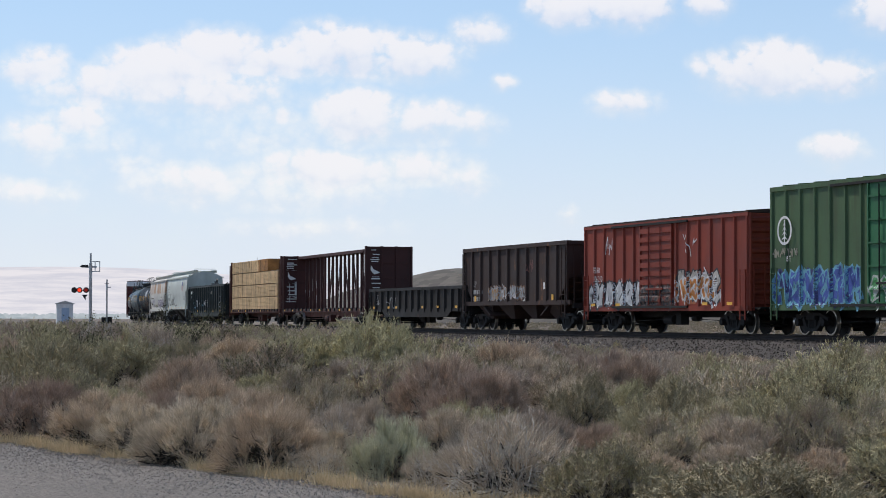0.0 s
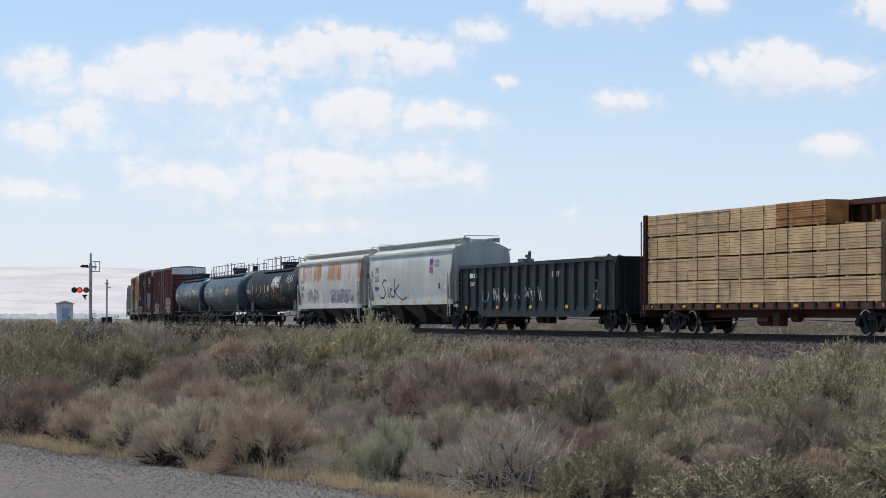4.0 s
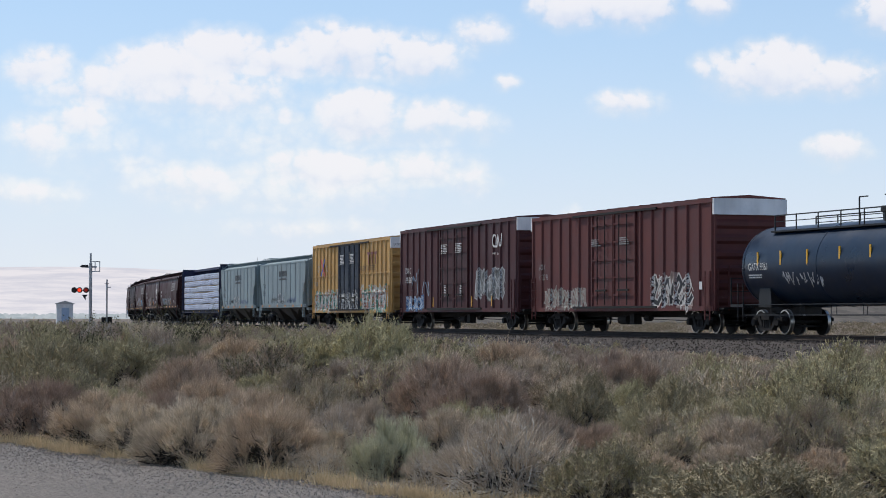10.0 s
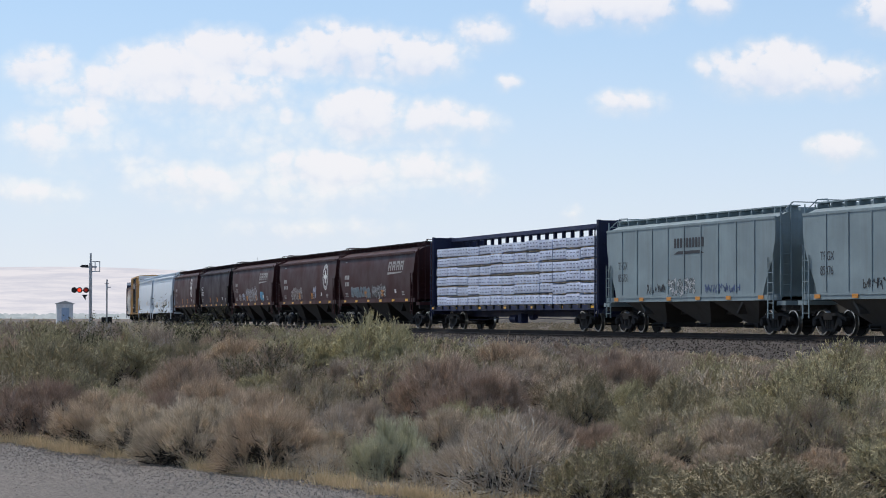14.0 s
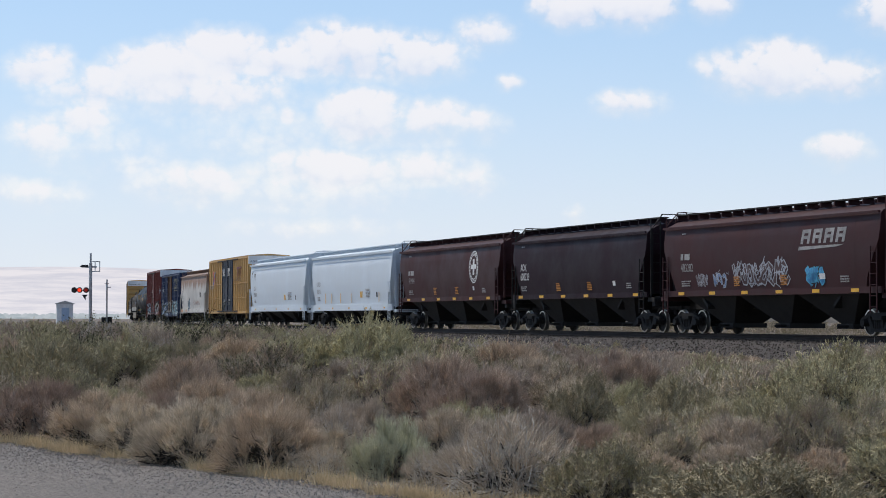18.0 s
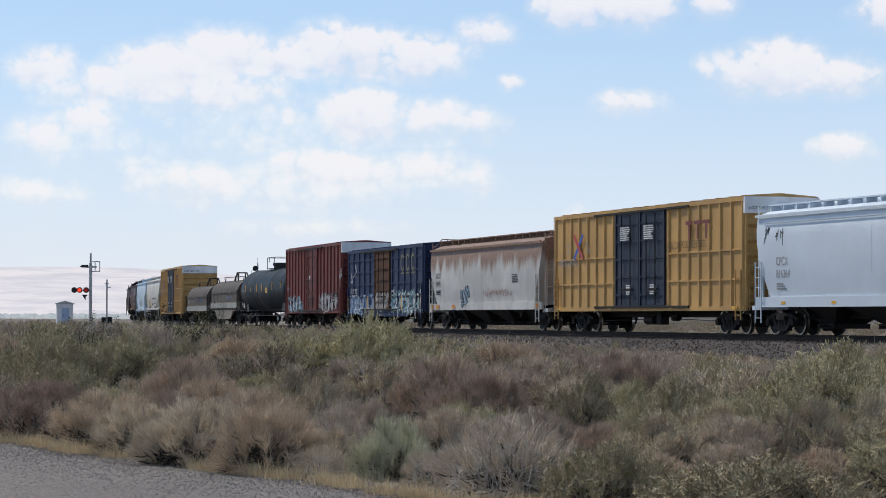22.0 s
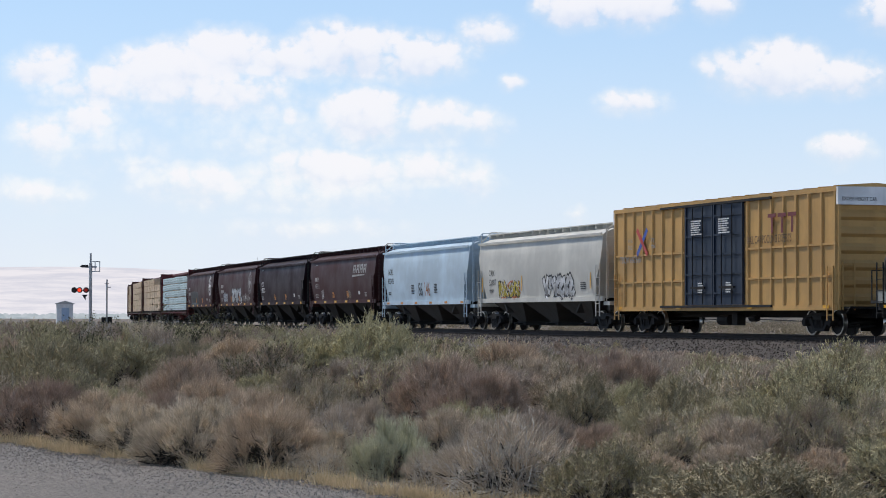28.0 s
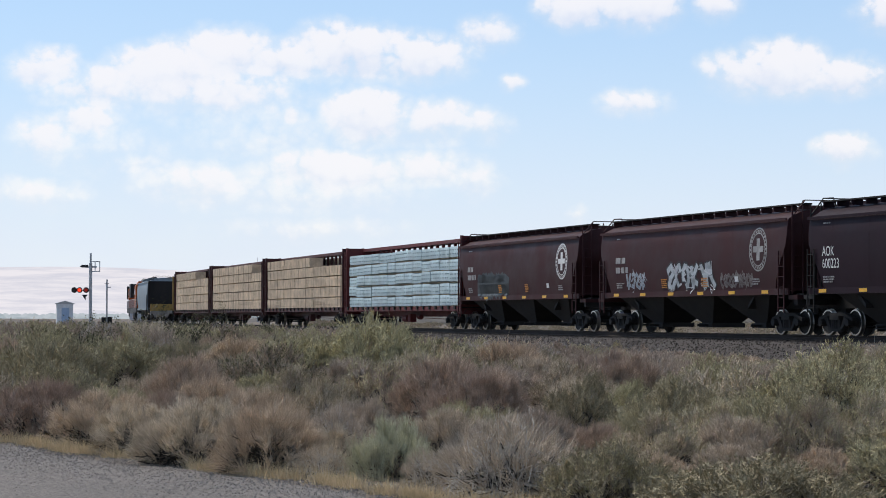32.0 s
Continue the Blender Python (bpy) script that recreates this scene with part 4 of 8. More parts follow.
def gondola(label, mat, L=17.4, H=2.55, sill=0.95, ribs=14, name="gondola", inner=None):
    car = car_root(name, label, "gondola")
    h, W = L / 2, 1.5
    bm = bmesh.new()
    t = 0.06
    box(bm, -h, h, -W, -W + t, sill, H)
    box(bm, -h, h, W - t, W, sill, H)
    box(bm, -h, -h + t, -W + t, W - t, sill, H)
    box(bm, h - t, h, -W + t, W - t, sill, H)
    box(bm, -h, h, -W + t, W - t, sill, sill + 0.1)
    part("body", bm, mat, car)
    bm = bmesh.new()
    for y0, y1 in ((-W - 0.09, -W + 0.09), (W - 0.09, W + 0.09)):
        box(bm, -h - 0.02, h + 0.02, y0, y1, H - 0.02, H + 0.14)
    for x in (-h, h):
        box(bm, x - 0.09, x + 0.09, -W, W, H - 0.02, H + 0.13)
    part("top_rail", bm, mat, car)
    bm = bmesh.new()
    for y0, y1 in ((-W - 0.05, -W), (W, W + 0.05)):
        slab_y(bm, [(-h, sill + 0.15), (h, sill + 0.15), (h, sill), (h - 2.6, sill), (h - 3.3, sill - 0.3), (-h + 3.3, sill - 0.3), (-h + 2.6, sill), (-h, sill)], y0, y1)
    part("side_sill", bm, mat, car)
    bm = bmesh.new()
    loft(bm, [[(x, y, z) for x, y in ((-0.11, 0), (-0.06, -0.11), (0.06, -0.11), (0.11, 0))] for z in (sill, H)])
    rib = mesh_of("side_post", bm, mat)
    xs = [-h + 0.12 + i * (L - 0.24) / ribs for i in range(ribs + 1)]
    repeat("side_post", rib, [(x, -W, 0) for x in xs], car)
    bm = bmesh.new()
    for x in xs:
        box(bm, x - 0.08, x + 0.08, W, W + 0.1, sill, H)
    part("far_side_posts", bm, mat, car)
    for sg in (-1, 1):
        bm = bmesh.new()
        for z in np.linspace(sill + 0.3, H - 0.3, 3):
            box(bm, min(sg * h, sg * (h + 0.1)), max(sg * h, sg * (h + 0.1)), -1.45, 1.45, z - 0.08, z + 0.08)
        part("end_ribs", bm, mat, car)
        ladder(car, sg * (h - 0.35), -W - 0.14, sill - 0.4, H - 0.1, mat, "x", 0.42)
        ladder(car, sg * (h + 0.16), -1.1, sill - 0.1, H - 0.1, mat, "y", 0.42)
    underframe(car, L, sill + 0.05)
    truck_at(car, h - 2.0), truck_at(car, -h + 2.0)
    couplers(car, h + 0.6)
    return car


def open_hopper(label, mat, L=14.2, H=3.75, sill=1.35):
    car = car_root("open_hopper", label, "open hopper")
    h, W = L / 2, 1.52
    t = 0.06
    side_poly = [(-h, H), (h, H), (h, sill + 0.95), (h - 1.3, sill), (-h + 1.3, sill), (-h, sill + 0.95)]
    for y in (-W, W - t):
        bm = bmesh.new()
        slab_y(bm, side_poly, y, y + t)
        part("side_wall", bm, mat, car)
    for sg in (-1, 1):
        bm = bmesh.new()
        box(bm, min(sg * h, sg * (h - t)), max(sg * h, sg * (h - t)), -W + t, W - t, sill + 1.0, H)
        part("end_wall", bm, mat, car)
        bm = bmesh.new()
        loft(bm, [[(sg * h, y, sill + 1.0), (sg * h, y, sill + 1.08), (sg * (h - 3.6), y, 0.75), (sg * (h - 3.6), y, 0.68)] for y in (-W + t, W - t)])
        part("slope_sheet", bm, mat, car)
    bm = bmesh.new()
    for y0, y1 in ((-W - 0.10, -W + 0.09), (W - 0.09, W + 0.10)):
        box(bm, -h - 0.04, h + 0.04, y0, y1, H - 0.02, H + 0.16)
    for x in (-h, h):
        box(bm, x - 0.10, x + 0.10, -W, W, H - 0.02, H + 0.15)
    part("top_rail", bm, mat, car)
    for sg in (-1, 1):
        bm = bmesh.new()
        box(bm, -h - 0.3, h + 0.3, sg * W - 0.06, sg * W + 0.06, sill - 0.16, sill + 0.04)
        part("side_sill", bm, mat, car)
    bm = bmesh.new()
    loft(bm, [[(x, y, z) for x, y in ((-0.10, 0), (-0.055, -0.10), (0.055, -0.10), (0.10, 0))] for z in (sill, H)])
    rib = mesh_of("side_post", bm, mat)
    repeat("side_post", rib, [(-h + 1.3 + i * (L - 2.6) / 9, -W, 0) for i in range(10)] , car)
    bm = bmesh.new()
    box(bm, -0.07, 0.07, W, W + 0.1, sill, H)
    repeat("side_post", mesh_of("side_post", bm, mat), [(-h + 1.3 + i * (L - 2.6) / 9, 0, 0) for i in range(10)], car)
    bm = bmesh.new()
    box(bm, -0.06, 0.06, 0, 0.08, sill - 0.1, H)
    repeat("corner_post", mesh_of("corner_post", bm, mat), [(x, y, 0) for x in (-h + 0.06, h - 0.06) for y in (-W - 0.08, W)], car)
    for i in range(4):
        c = -h + 2.6 + i * (L - 5.2) / 3
        bm = bmesh.new()
        loft(bm, [[(c - 1.2, -1.4, sill - 0.05), (c + 1.2, -1.4, sill - 0.05), (c + 1.2, 1.4, sill - 0.05), (c - 1.2, 1.4, sill - 0.05)],
                  [(c - 0.25, -1.0, 0.55), (c + 0.35, -1.0, 0.55), (c + 0.35, 1.0, 0.55), (c - 0.25, 1.0, 0.55)]])
        part("hopper_bay", bm, mat, car)
    for sg in (-1, 1):
        ladder(car, sg * (h - 0.3), -W - 0.13, sill - 0.7, H - 0.1, mat, "x", 0.42)
        ladder(car, sg * (h + 0.15), -1.1, sill - 0.1, H - 0.1, mat, "y", 0.42)
        bm = bmesh.new()
        for y in (-0.9, 0, 0.9):
            slab_y(bm, [(sg * (h + 0.3), sill), (sg * (h + 0.4), sill), (sg * (h + 0.04), H - 0.6), (sg * (h - 0.04), H - 0.6)], y - 0.04, y + 0.04)
        part("end_braces", bm, mat, car)
    underframe(car, L + 0.6, sill - 0.1, STEEL_DARK, False)
    truck_at(car, h - 1.3), truck_at(car, -h + 1.3)
    couplers(car, h + 0.7)
    return car


def tank_car(label, mat, L=17.6, R=1.48, zc=2.55, walk_len=None, taper=0.0, hatch=0.0, rails="long", marks=(), head_mat=None):
    car = car_root("tank_car", label, "tank car")
    h = L / 2
    bm = bmesh.new()
    n = 40
    prof = []
    for i in range(7):
        a = math.pi / 2 * i / 6
        prof.append((-h + 0.62 - 0.62 * math.cos(a), R * math.sin(a) ** 0.75 if i else 0.02))
    prof += [(-h / 3, R + taper), (0, R + taper), (h / 3, R + taper)]
    prof += [(-x, r) for x, r in prof[6::-1]]
    loft(bm, [[(x, r * math.cos(2 * math.pi * i / n), zc - (taper if abs(x) < h / 2 else 0) + r * math.sin(2 * math.pi * i / n)) for i in range(n)] for x, r in prof])
    part("tank", bm, mat, car, smooth=True)
    for x in (-h + 0.68, -h / 3, h / 3, h - 0.68):
        bm = bmesh.new()
        rings = []
        for dx, dr in ((-0.03, 0.0), (-0.025, 0.012), (0.025, 0.012), (0.03, 0.0)):
            rings.append([(x + dx, (R + dr) * math.cos(2 * math.pi * i / n), zc + (R + dr) * math.sin(2 * math.pi * i / n)) for i in range(n)])
        loft(bm, rings, False)
        part("weld_band", bm, mat, car, smooth=True)
    # saddles, sills, end platforms
    for sg in (-1, 1):
        x = sg * (h - 1.9)
        bm = bmesh.new()
        slab_y(bm, [(x - 0.5, 1.0), (x + 0.5, 1.0), (x + 0.4, zc - R * 0.55), (x - 0.4, zc - R * 0.55)], -1.25, 1.25)
        part("saddle", bm, BLACK, car)
        bm = bmesh.new()
        box(bm, min(sg * (h - 3.2), sg * (h + 0.5)), max(sg * (h - 3.2), sg * (h + 0.5)), -0.35, 0.35, 0.75, 1.1)
        box(bm, min(sg * (h - 0.5), sg * (h + 0.5)), max(sg * (h - 0.5), sg * (h + 0.5)), -1.4, 1.4, 1.02, 1.12)
        part("stub_sill", bm, BLACK, car)
        bm = bmesh.new()
        pipe(bm, [(sg * (h + 0.48), -1.38, 1.1), (sg * (h + 0.48), -1.38, 2.1), (sg * (h + 0.48), 1.38, 2.1), (sg * (h + 0.48), 1.38, 1.1)], 0.025)
        pipe(bm, [(sg * (h + 0.48), -1.38, 1.6), (sg * (h + 0.48), 1.38, 1.6)], 0.02)
        pipe(bm, [(sg * (h - 0.5), -1.4, 0.5), (sg * (h - 0.5), -1.4, 1.9)], 0.02)
        pipe(bm, [(sg * (h - 0.1), -1.4, 0.5), (sg * (h - 0.1), -1.4, 1.9)], 0.02)
        part("end_railing", bm, BLACK, car)
    bm = bmesh.new()
    for y in (-1.36, 1.36):
        pipe(bm, [(-h + 0.4, y, 0.72), (h - 0.4, y, 0.72)], 0.025)
        pipe(bm, [(-h + 0.4, y, 1.1), (h - 0.4, y, 1.1)], 0.02)
        for x in np.linspace(-h + 0.4, h - 0.4, 9):
            pipe(bm, [(x, y, 0.72), (x, y, 1.15)], 0.015)
    part("side_handrail", bm, BLACK, car)
    # top fittings
    zt = zc + R
    bm = bmesh.new()
    rod(bm, (hatch, 0, zt - 0.1), (hatch, 0, zt + 0.3), 0.5, 16)
    rod(bm, (hatch, 0, zt + 0.22), (hatch, 0, zt + 0.42), 0.6, 16)
    part("valve_housing", bm, BLACK, car, smooth=True)
    bm = bmesh.new()
    wl = walk_len or L * 0.8
    a0, a1 = -wl / 2, wl / 2
    if rails == "box":
        a0, a1 = hatch - 1.3, hatch + 1.3
        for y in (-0.75, 0.75):
            pipe(bm, [(a0, y, zt), (a0, y, zt + 0.8), (a1, y, zt + 0.78), (a1, y, zt)], 0.03)
            pipe(bm, [(a0, y, zt + 0.5), (a0 + 0.7, y, zt + 0.5), (a0 + 0.7, y, zt + 0.8)], 0.025)
        for a in (a0, a1):
            pipe(bm, [(a, -0.75, zt + 0.79), (a, 0.75, zt + 0.79)], 0.03)
        box(bm, a0, a1, -0.8, -0.5, zt - 0.03, zt + 0.03)
    else:
        for y in (-0.85, 0.85):
            zz = zt - 0.26
            box(bm, a0, a1, y - 0.18, y + 0.18, zz, zz + 0.06)
            pipe(bm, [(a0, y, zz), (a0, y, zz + (0.62 if rails == "low" else 0.92)), (a1, y, zz + (0.62 if rails == "low" else 0.92)), (a1, y, zz)], 0.03)
            pipe(bm, [(a0, y, zz + 0.4), (a1, y, zz + 0.4)], 0.02)
            k = max(3, round(wl / 1.5))
            for i in range(1, k):
                x = a0 + i * wl / k
                pipe(bm, [(x, y, zz), (x, y, zz + (0.62 if rails == "low" else 0.92))], 0.025)
            for x in (hatch - 1.1, hatch + 1.1):
                pipe(bm, [(x, y, zz), (x, y, zz + 1.02), (hatch - 0.55 if x < hatch else hatch + 0.55, y, zz + 1.02)], 0.03)
    part("top_railing", bm, BLACK, car)
    if marks:
        bm = bmesh.new()
        box(bm, -0.05, 0.05, -0.012, 0.02, -0.27, 0.27)
        repeat("reflector", mesh_of("reflector", bm, YELLOW), [(x, -math.sqrt(R * R - (z - zc) ** 2) - 0.008 if abs(z - zc) < R else -R, z) for x, z in marks], car, "yellow reflective strip")
    truck_at(car, h - 1.7), truck_at(car, -h + 1.7)
    couplers(car, h + 0.7)
    return car


def centerbeam(label, mat, L=22.8, H=4.75, floor=1.15, open_truss=True, bulk_label=""):
    car = car_root("centerbeam_flatcar", label, "flatcar")
    h, W = L / 2, 1.42
    bm = bmesh.new()
    slab_y(bm, [(-h, floor), (h, floor), (h, floor - 0.22), (h - 3.2, floor - 0.24), (h - 4.4, floor - 0.5), (-h + 4.4, floor - 0.5), (-h + 3.2, floor - 0.24), (-h, floor - 0.22)], -0.3, 0.3)
    part("centre_sill", bm, mat, car)
    bm = bmesh.new()
    box(bm, -0.1, 0.1, -W, W, floor - 0.16, floor)
    repeat("crossbearer", mesh_of("crossbearer", bm, mat), [(x, 0, 0) for x in np.linspace(-h + 0.3, h - 0.3, 22)], car)
    for y in (-W, W):
        bm = bmesh.new()
        box(bm, -h, h, y - 0.05, y + 0.05, floor - 0.2, floor + 0.02)
        part("side_sill", bm, mat, car)
    bm = bmesh.new()
    box(bm, -0.12, 0.12, -0.07, 0.03, -0.1, 0.08)
    repeat("tie_down", mesh_of("tie_down", bm, STEEL_DARK), [(x, -W - 0.05, floor - 0.02) for x in np.linspace(-h + 0.8, h - 0.8, 20)], car)
    # centre truss
    bm = bmesh.new()
    box(bm, -h + 0.1, h - 0.1, -0.42, 0.42, H - 0.18, H)
    part("top_chord", bm, mat, car)
    n = 19
    bm = bmesh.new()
    box(bm, -0.08, 0.08, -0.07, 0.07, floor, H - 0.18)
    xs = [-h + 1.1 + i * (L - 2.2) / n for i in range(n + 1)]
    repeat("post", mesh_of("post", bm, mat), [(x, 0, 0) for x in xs], car)
    for i in range(0, n, 2):
        a, b = (xs[i], xs[i + 1]) if i < n / 2 else (xs[i + 1], xs[i])
        bm = bmesh.new()
        rod(bm, (a, 0, floor), (b, 0, H - 0.2), 0.055, 4)
        part("diagonal", bm, mat, car)
    for sg in (-1, 1):
        x0, x1 = sg * (h - 0.22), sg * h
        bm = bmesh.new()
        box(bm, min(x0, x1) + 0.06, max(x0, x1) - 0.06, -W, W, floor, H + 0.03)
        wall = part("bulkhead", bm, mat, car, bulk_label)
        bm = bmesh.new()
        box(bm, min(x0, x1), max(x0, x1), 0, 0.12, floor, H + 0.05)
        repeat("bulkhead_post", mesh_of("bulkhead_post", bm, mat), [(0, y, 0) for y in (-W, -0.48, 0.4, W - 0.12)], wall)
        bm = bmesh.new()
        box(bm, min(x0, x1) + 0.005, max(x0, x1) - 0.005, -W + 0.01, W - 0.01, 0, 0.1)
        repeat("bulkhead_rail", mesh_of("bulkhead_rail", bm, mat), [(0, 0, z) for z in np.linspace(floor, H - 0.08, 5)], wall)
        ladder(car, sg * (h - 0.1), -W - 0.06, floor - 0.5, H - 0.2, mat, "x", 0.3)
    underframe(car, L, floor - 0.15, mat)
    truck_at(car, h - 2.4), truck_at(car, -h + 2.4)
    couplers(car, h + 0.6)
    return car


def bulkhead_flat(label, mat, end_mat, L=23.0):
    """Empty flatcar with a bulkhead at each end."""
    car = car_root("bulkhead_flatcar", label, "flatcar")
    h = L / 2
    bm = bmesh.new()
    slab_y(bm, [(-h, 1.2), (h, 1.2), (h, 0.95), (h - 3, 0.9), (h - 4.2, 0.6), (-h + 4.2, 0.6), (-h + 3, 0.9), (-h, 0.95)], -1.45, -1.35)
    slab_y(bm, [(-h, 1.2), (h, 1.2), (h, 0.95), (-h, 0.95)], 1.35, 1.45)
    box(bm, -h, h, -1.35, 1.35, 1.0, 1.18)
    part("deck", bm, mat, car)
    for sg in (-1, 1):
        bm = bmesh.new()
        a, b = sorted((sg * h, sg * (h - 0.2)))
        box(bm, a + 0.05, b - 0.05, -1.4, 1.4, 1.2, 4.3 if sg > 0 else 1.9)
        for y in (-1.45, -0.5, 0.4, 1.33):
            box(bm, a, b, y, y + 0.12, 1.2, 4.35 if sg > 0 else 1.95)
        part("bulkhead", bm, end_mat, car, "mustard yellow bulkhead")
    underframe(car, L, 1.05)
    truck_at(car, h - 2.3), truck_at(car, -h + 2.3)
    couplers(car, h + 0.6)
    return car


COIL_SILL = paint("pale_coil_sill_paint", (0.30, 0.305, 0.28), 0.6, (0.12, 0.09, 0.07), 0.55, 0.1)


def coil_car(label, mat, hood_mat, L=13.6, deep=False):
    car = car_root("coil_car", label, "coil car")
    h = L / 2
    bm = bmesh.new()
    if deep:
        poly = [(-h, 1.75), (h, 1.75), (h, 1.15), (h - 2.6, 1.05), (h - 3.8, 0.45), (-h + 3.8, 0.45), (-h + 2.6, 1.05), (-h, 1.15)]
    else:
        poly = [(-h, 1.55), (h, 1.55), (h, 1.1), (-h, 1.1)]
    slab_y(bm, poly, -1.45, -1.35)
    slab_y(bm, poly, 1.35, 1.45)
    box(bm, -h, h, -1.35, 1.35, 1.1, 1.25)
    part("trough", bm, mat, car)
    base = 1.75 if deep else 1.55
    bm = bmesh.new()
    box(bm, -h + 0.05, h - 0.05, -1.49, -1.452, base - 0.44, base - 0.06)
    part("side_sill", bm, COIL_SILL, car, "pale weathered side sill")
    bm = bmesh.new()
    box(bm, -0.08, 0.08, -1.53, -1.452, base - 0.62, base - 0.46)
    repeat("tie_down", mesh_of("tie_down", bm, STEEL_DARK), [(x, 0, 0) for x in np.linspace(-h + 0.8, h - 0.8, 15)], car)
    n = 1
    for i in range(n):
        a, b = -h + 0.35 + i * (L - 0.7) / n, -h + 0.35 + (i + 1) * (L - 0.7) / n - 0.12
        bm = bmesh.new()
        prof = [(-1.42, base), (-1.42, base + 0.75)] + [(-1.42 * math.cos(t) ** 0.8 if math.cos(t) > 0 else 1.42 * abs(math.cos(t)) ** 0.8, base + 0.75 + 0.98 * math.sin(t)) for t in np.linspace(0.25, math.pi - 0.25, 9)] + [(1.42, base + 0.75), (1.42, base)]
        loft(bm, [[(x, y, z) for y, z in prof] for x in (a, b)])
        hood = part("hood", bm, hood_mat, car, smooth=True)
        bm = bmesh.new()
        for x in np.linspace(a + 0.05, b - 0.05, 9):
            ring = [(y * 1.012, base + (z - base) * 1.01) for y, z in prof]
            loft(bm, [[(x + o, y, z) for y, z in ring] for o in (-0.035, 0.035)])
        box(bm, a, b, -1.47, -1.40, base + 0.70, base + 0.78)
        part("hood_ribs", bm, hood_mat, hood)
        c = (a + b) / 2
        zt = base + 1.7
        bm = bmesh.new()
        for y in (-0.45, 0.45):
            pipe(bm, [(c - 0.95, y, zt - 0.05), (c - 0.35, y * 0.7, zt + 0.62), (c + 0.35, y * 0.7, zt + 0.62), (c + 0.95, y, zt - 0.05)], 0.07)
        for x in (c - 0.35, c + 0.35):
            pipe(bm, [(x, -0.35, zt + 0.62), (x, 0.35, zt + 0.62)], 0.06)
        pipe(bm, [(c - 0.35, -0.3, zt + 0.62), (c - 0.1, -0.3, zt - 0.02)], 0.04)
        pipe(bm, [(c + 0.35, -0.3, zt + 0.62), (c + 0.1, -0.3, zt - 0.02)], 0.04)
        part("lifting_frame", bm, STEEL_DARK, hood)
        bm = bmesh.new()
        for x in (a + 0.24 * (b - a), a + 0.62 * (b - a)):
            for y in (-0.75, 0.75):
                pipe(bm, [(x - 0.45, y, zt + 0.3), (x, y, zt - 0.35), (x + 0.2, y, zt + 0.3)], 0.035)
                pipe(bm, [(x - 0.45, y, zt + 0.3), (x + 0.3 * (b - a), y, zt + 0.22)], 0.035)
        part("hood_guides", bm, STEEL_DARK, hood)
    for sg in (-1, 1):
        bm = bmesh.new()
        box(bm, min(sg * h, sg * (h + 0.5)), max(sg * h, sg * (h + 0.5)), -1.4, 1.4, 1.1, 1.2)
        pipe(bm, [(sg * (h + 0.45), -1.38, 1.2), (sg * (h + 0.45), -1.38, 2.2), (sg * (h + 0.45), 1.38, 2.2), (sg * (h + 0.45), 1.38, 1.2)], 0.025)
        part("end_platform", bm, STEEL_DARK, car)
        ladder(car, sg * (h - 0.25), -1.5, 0.6, base + 0.9, STEEL_DARK, "x", 0.4)
    underframe(car, L, 1.1)
    truck_at(car, h - 1.7), truck_at(car, -h + 1.7)
    couplers(car, h + 0.6)
    return car


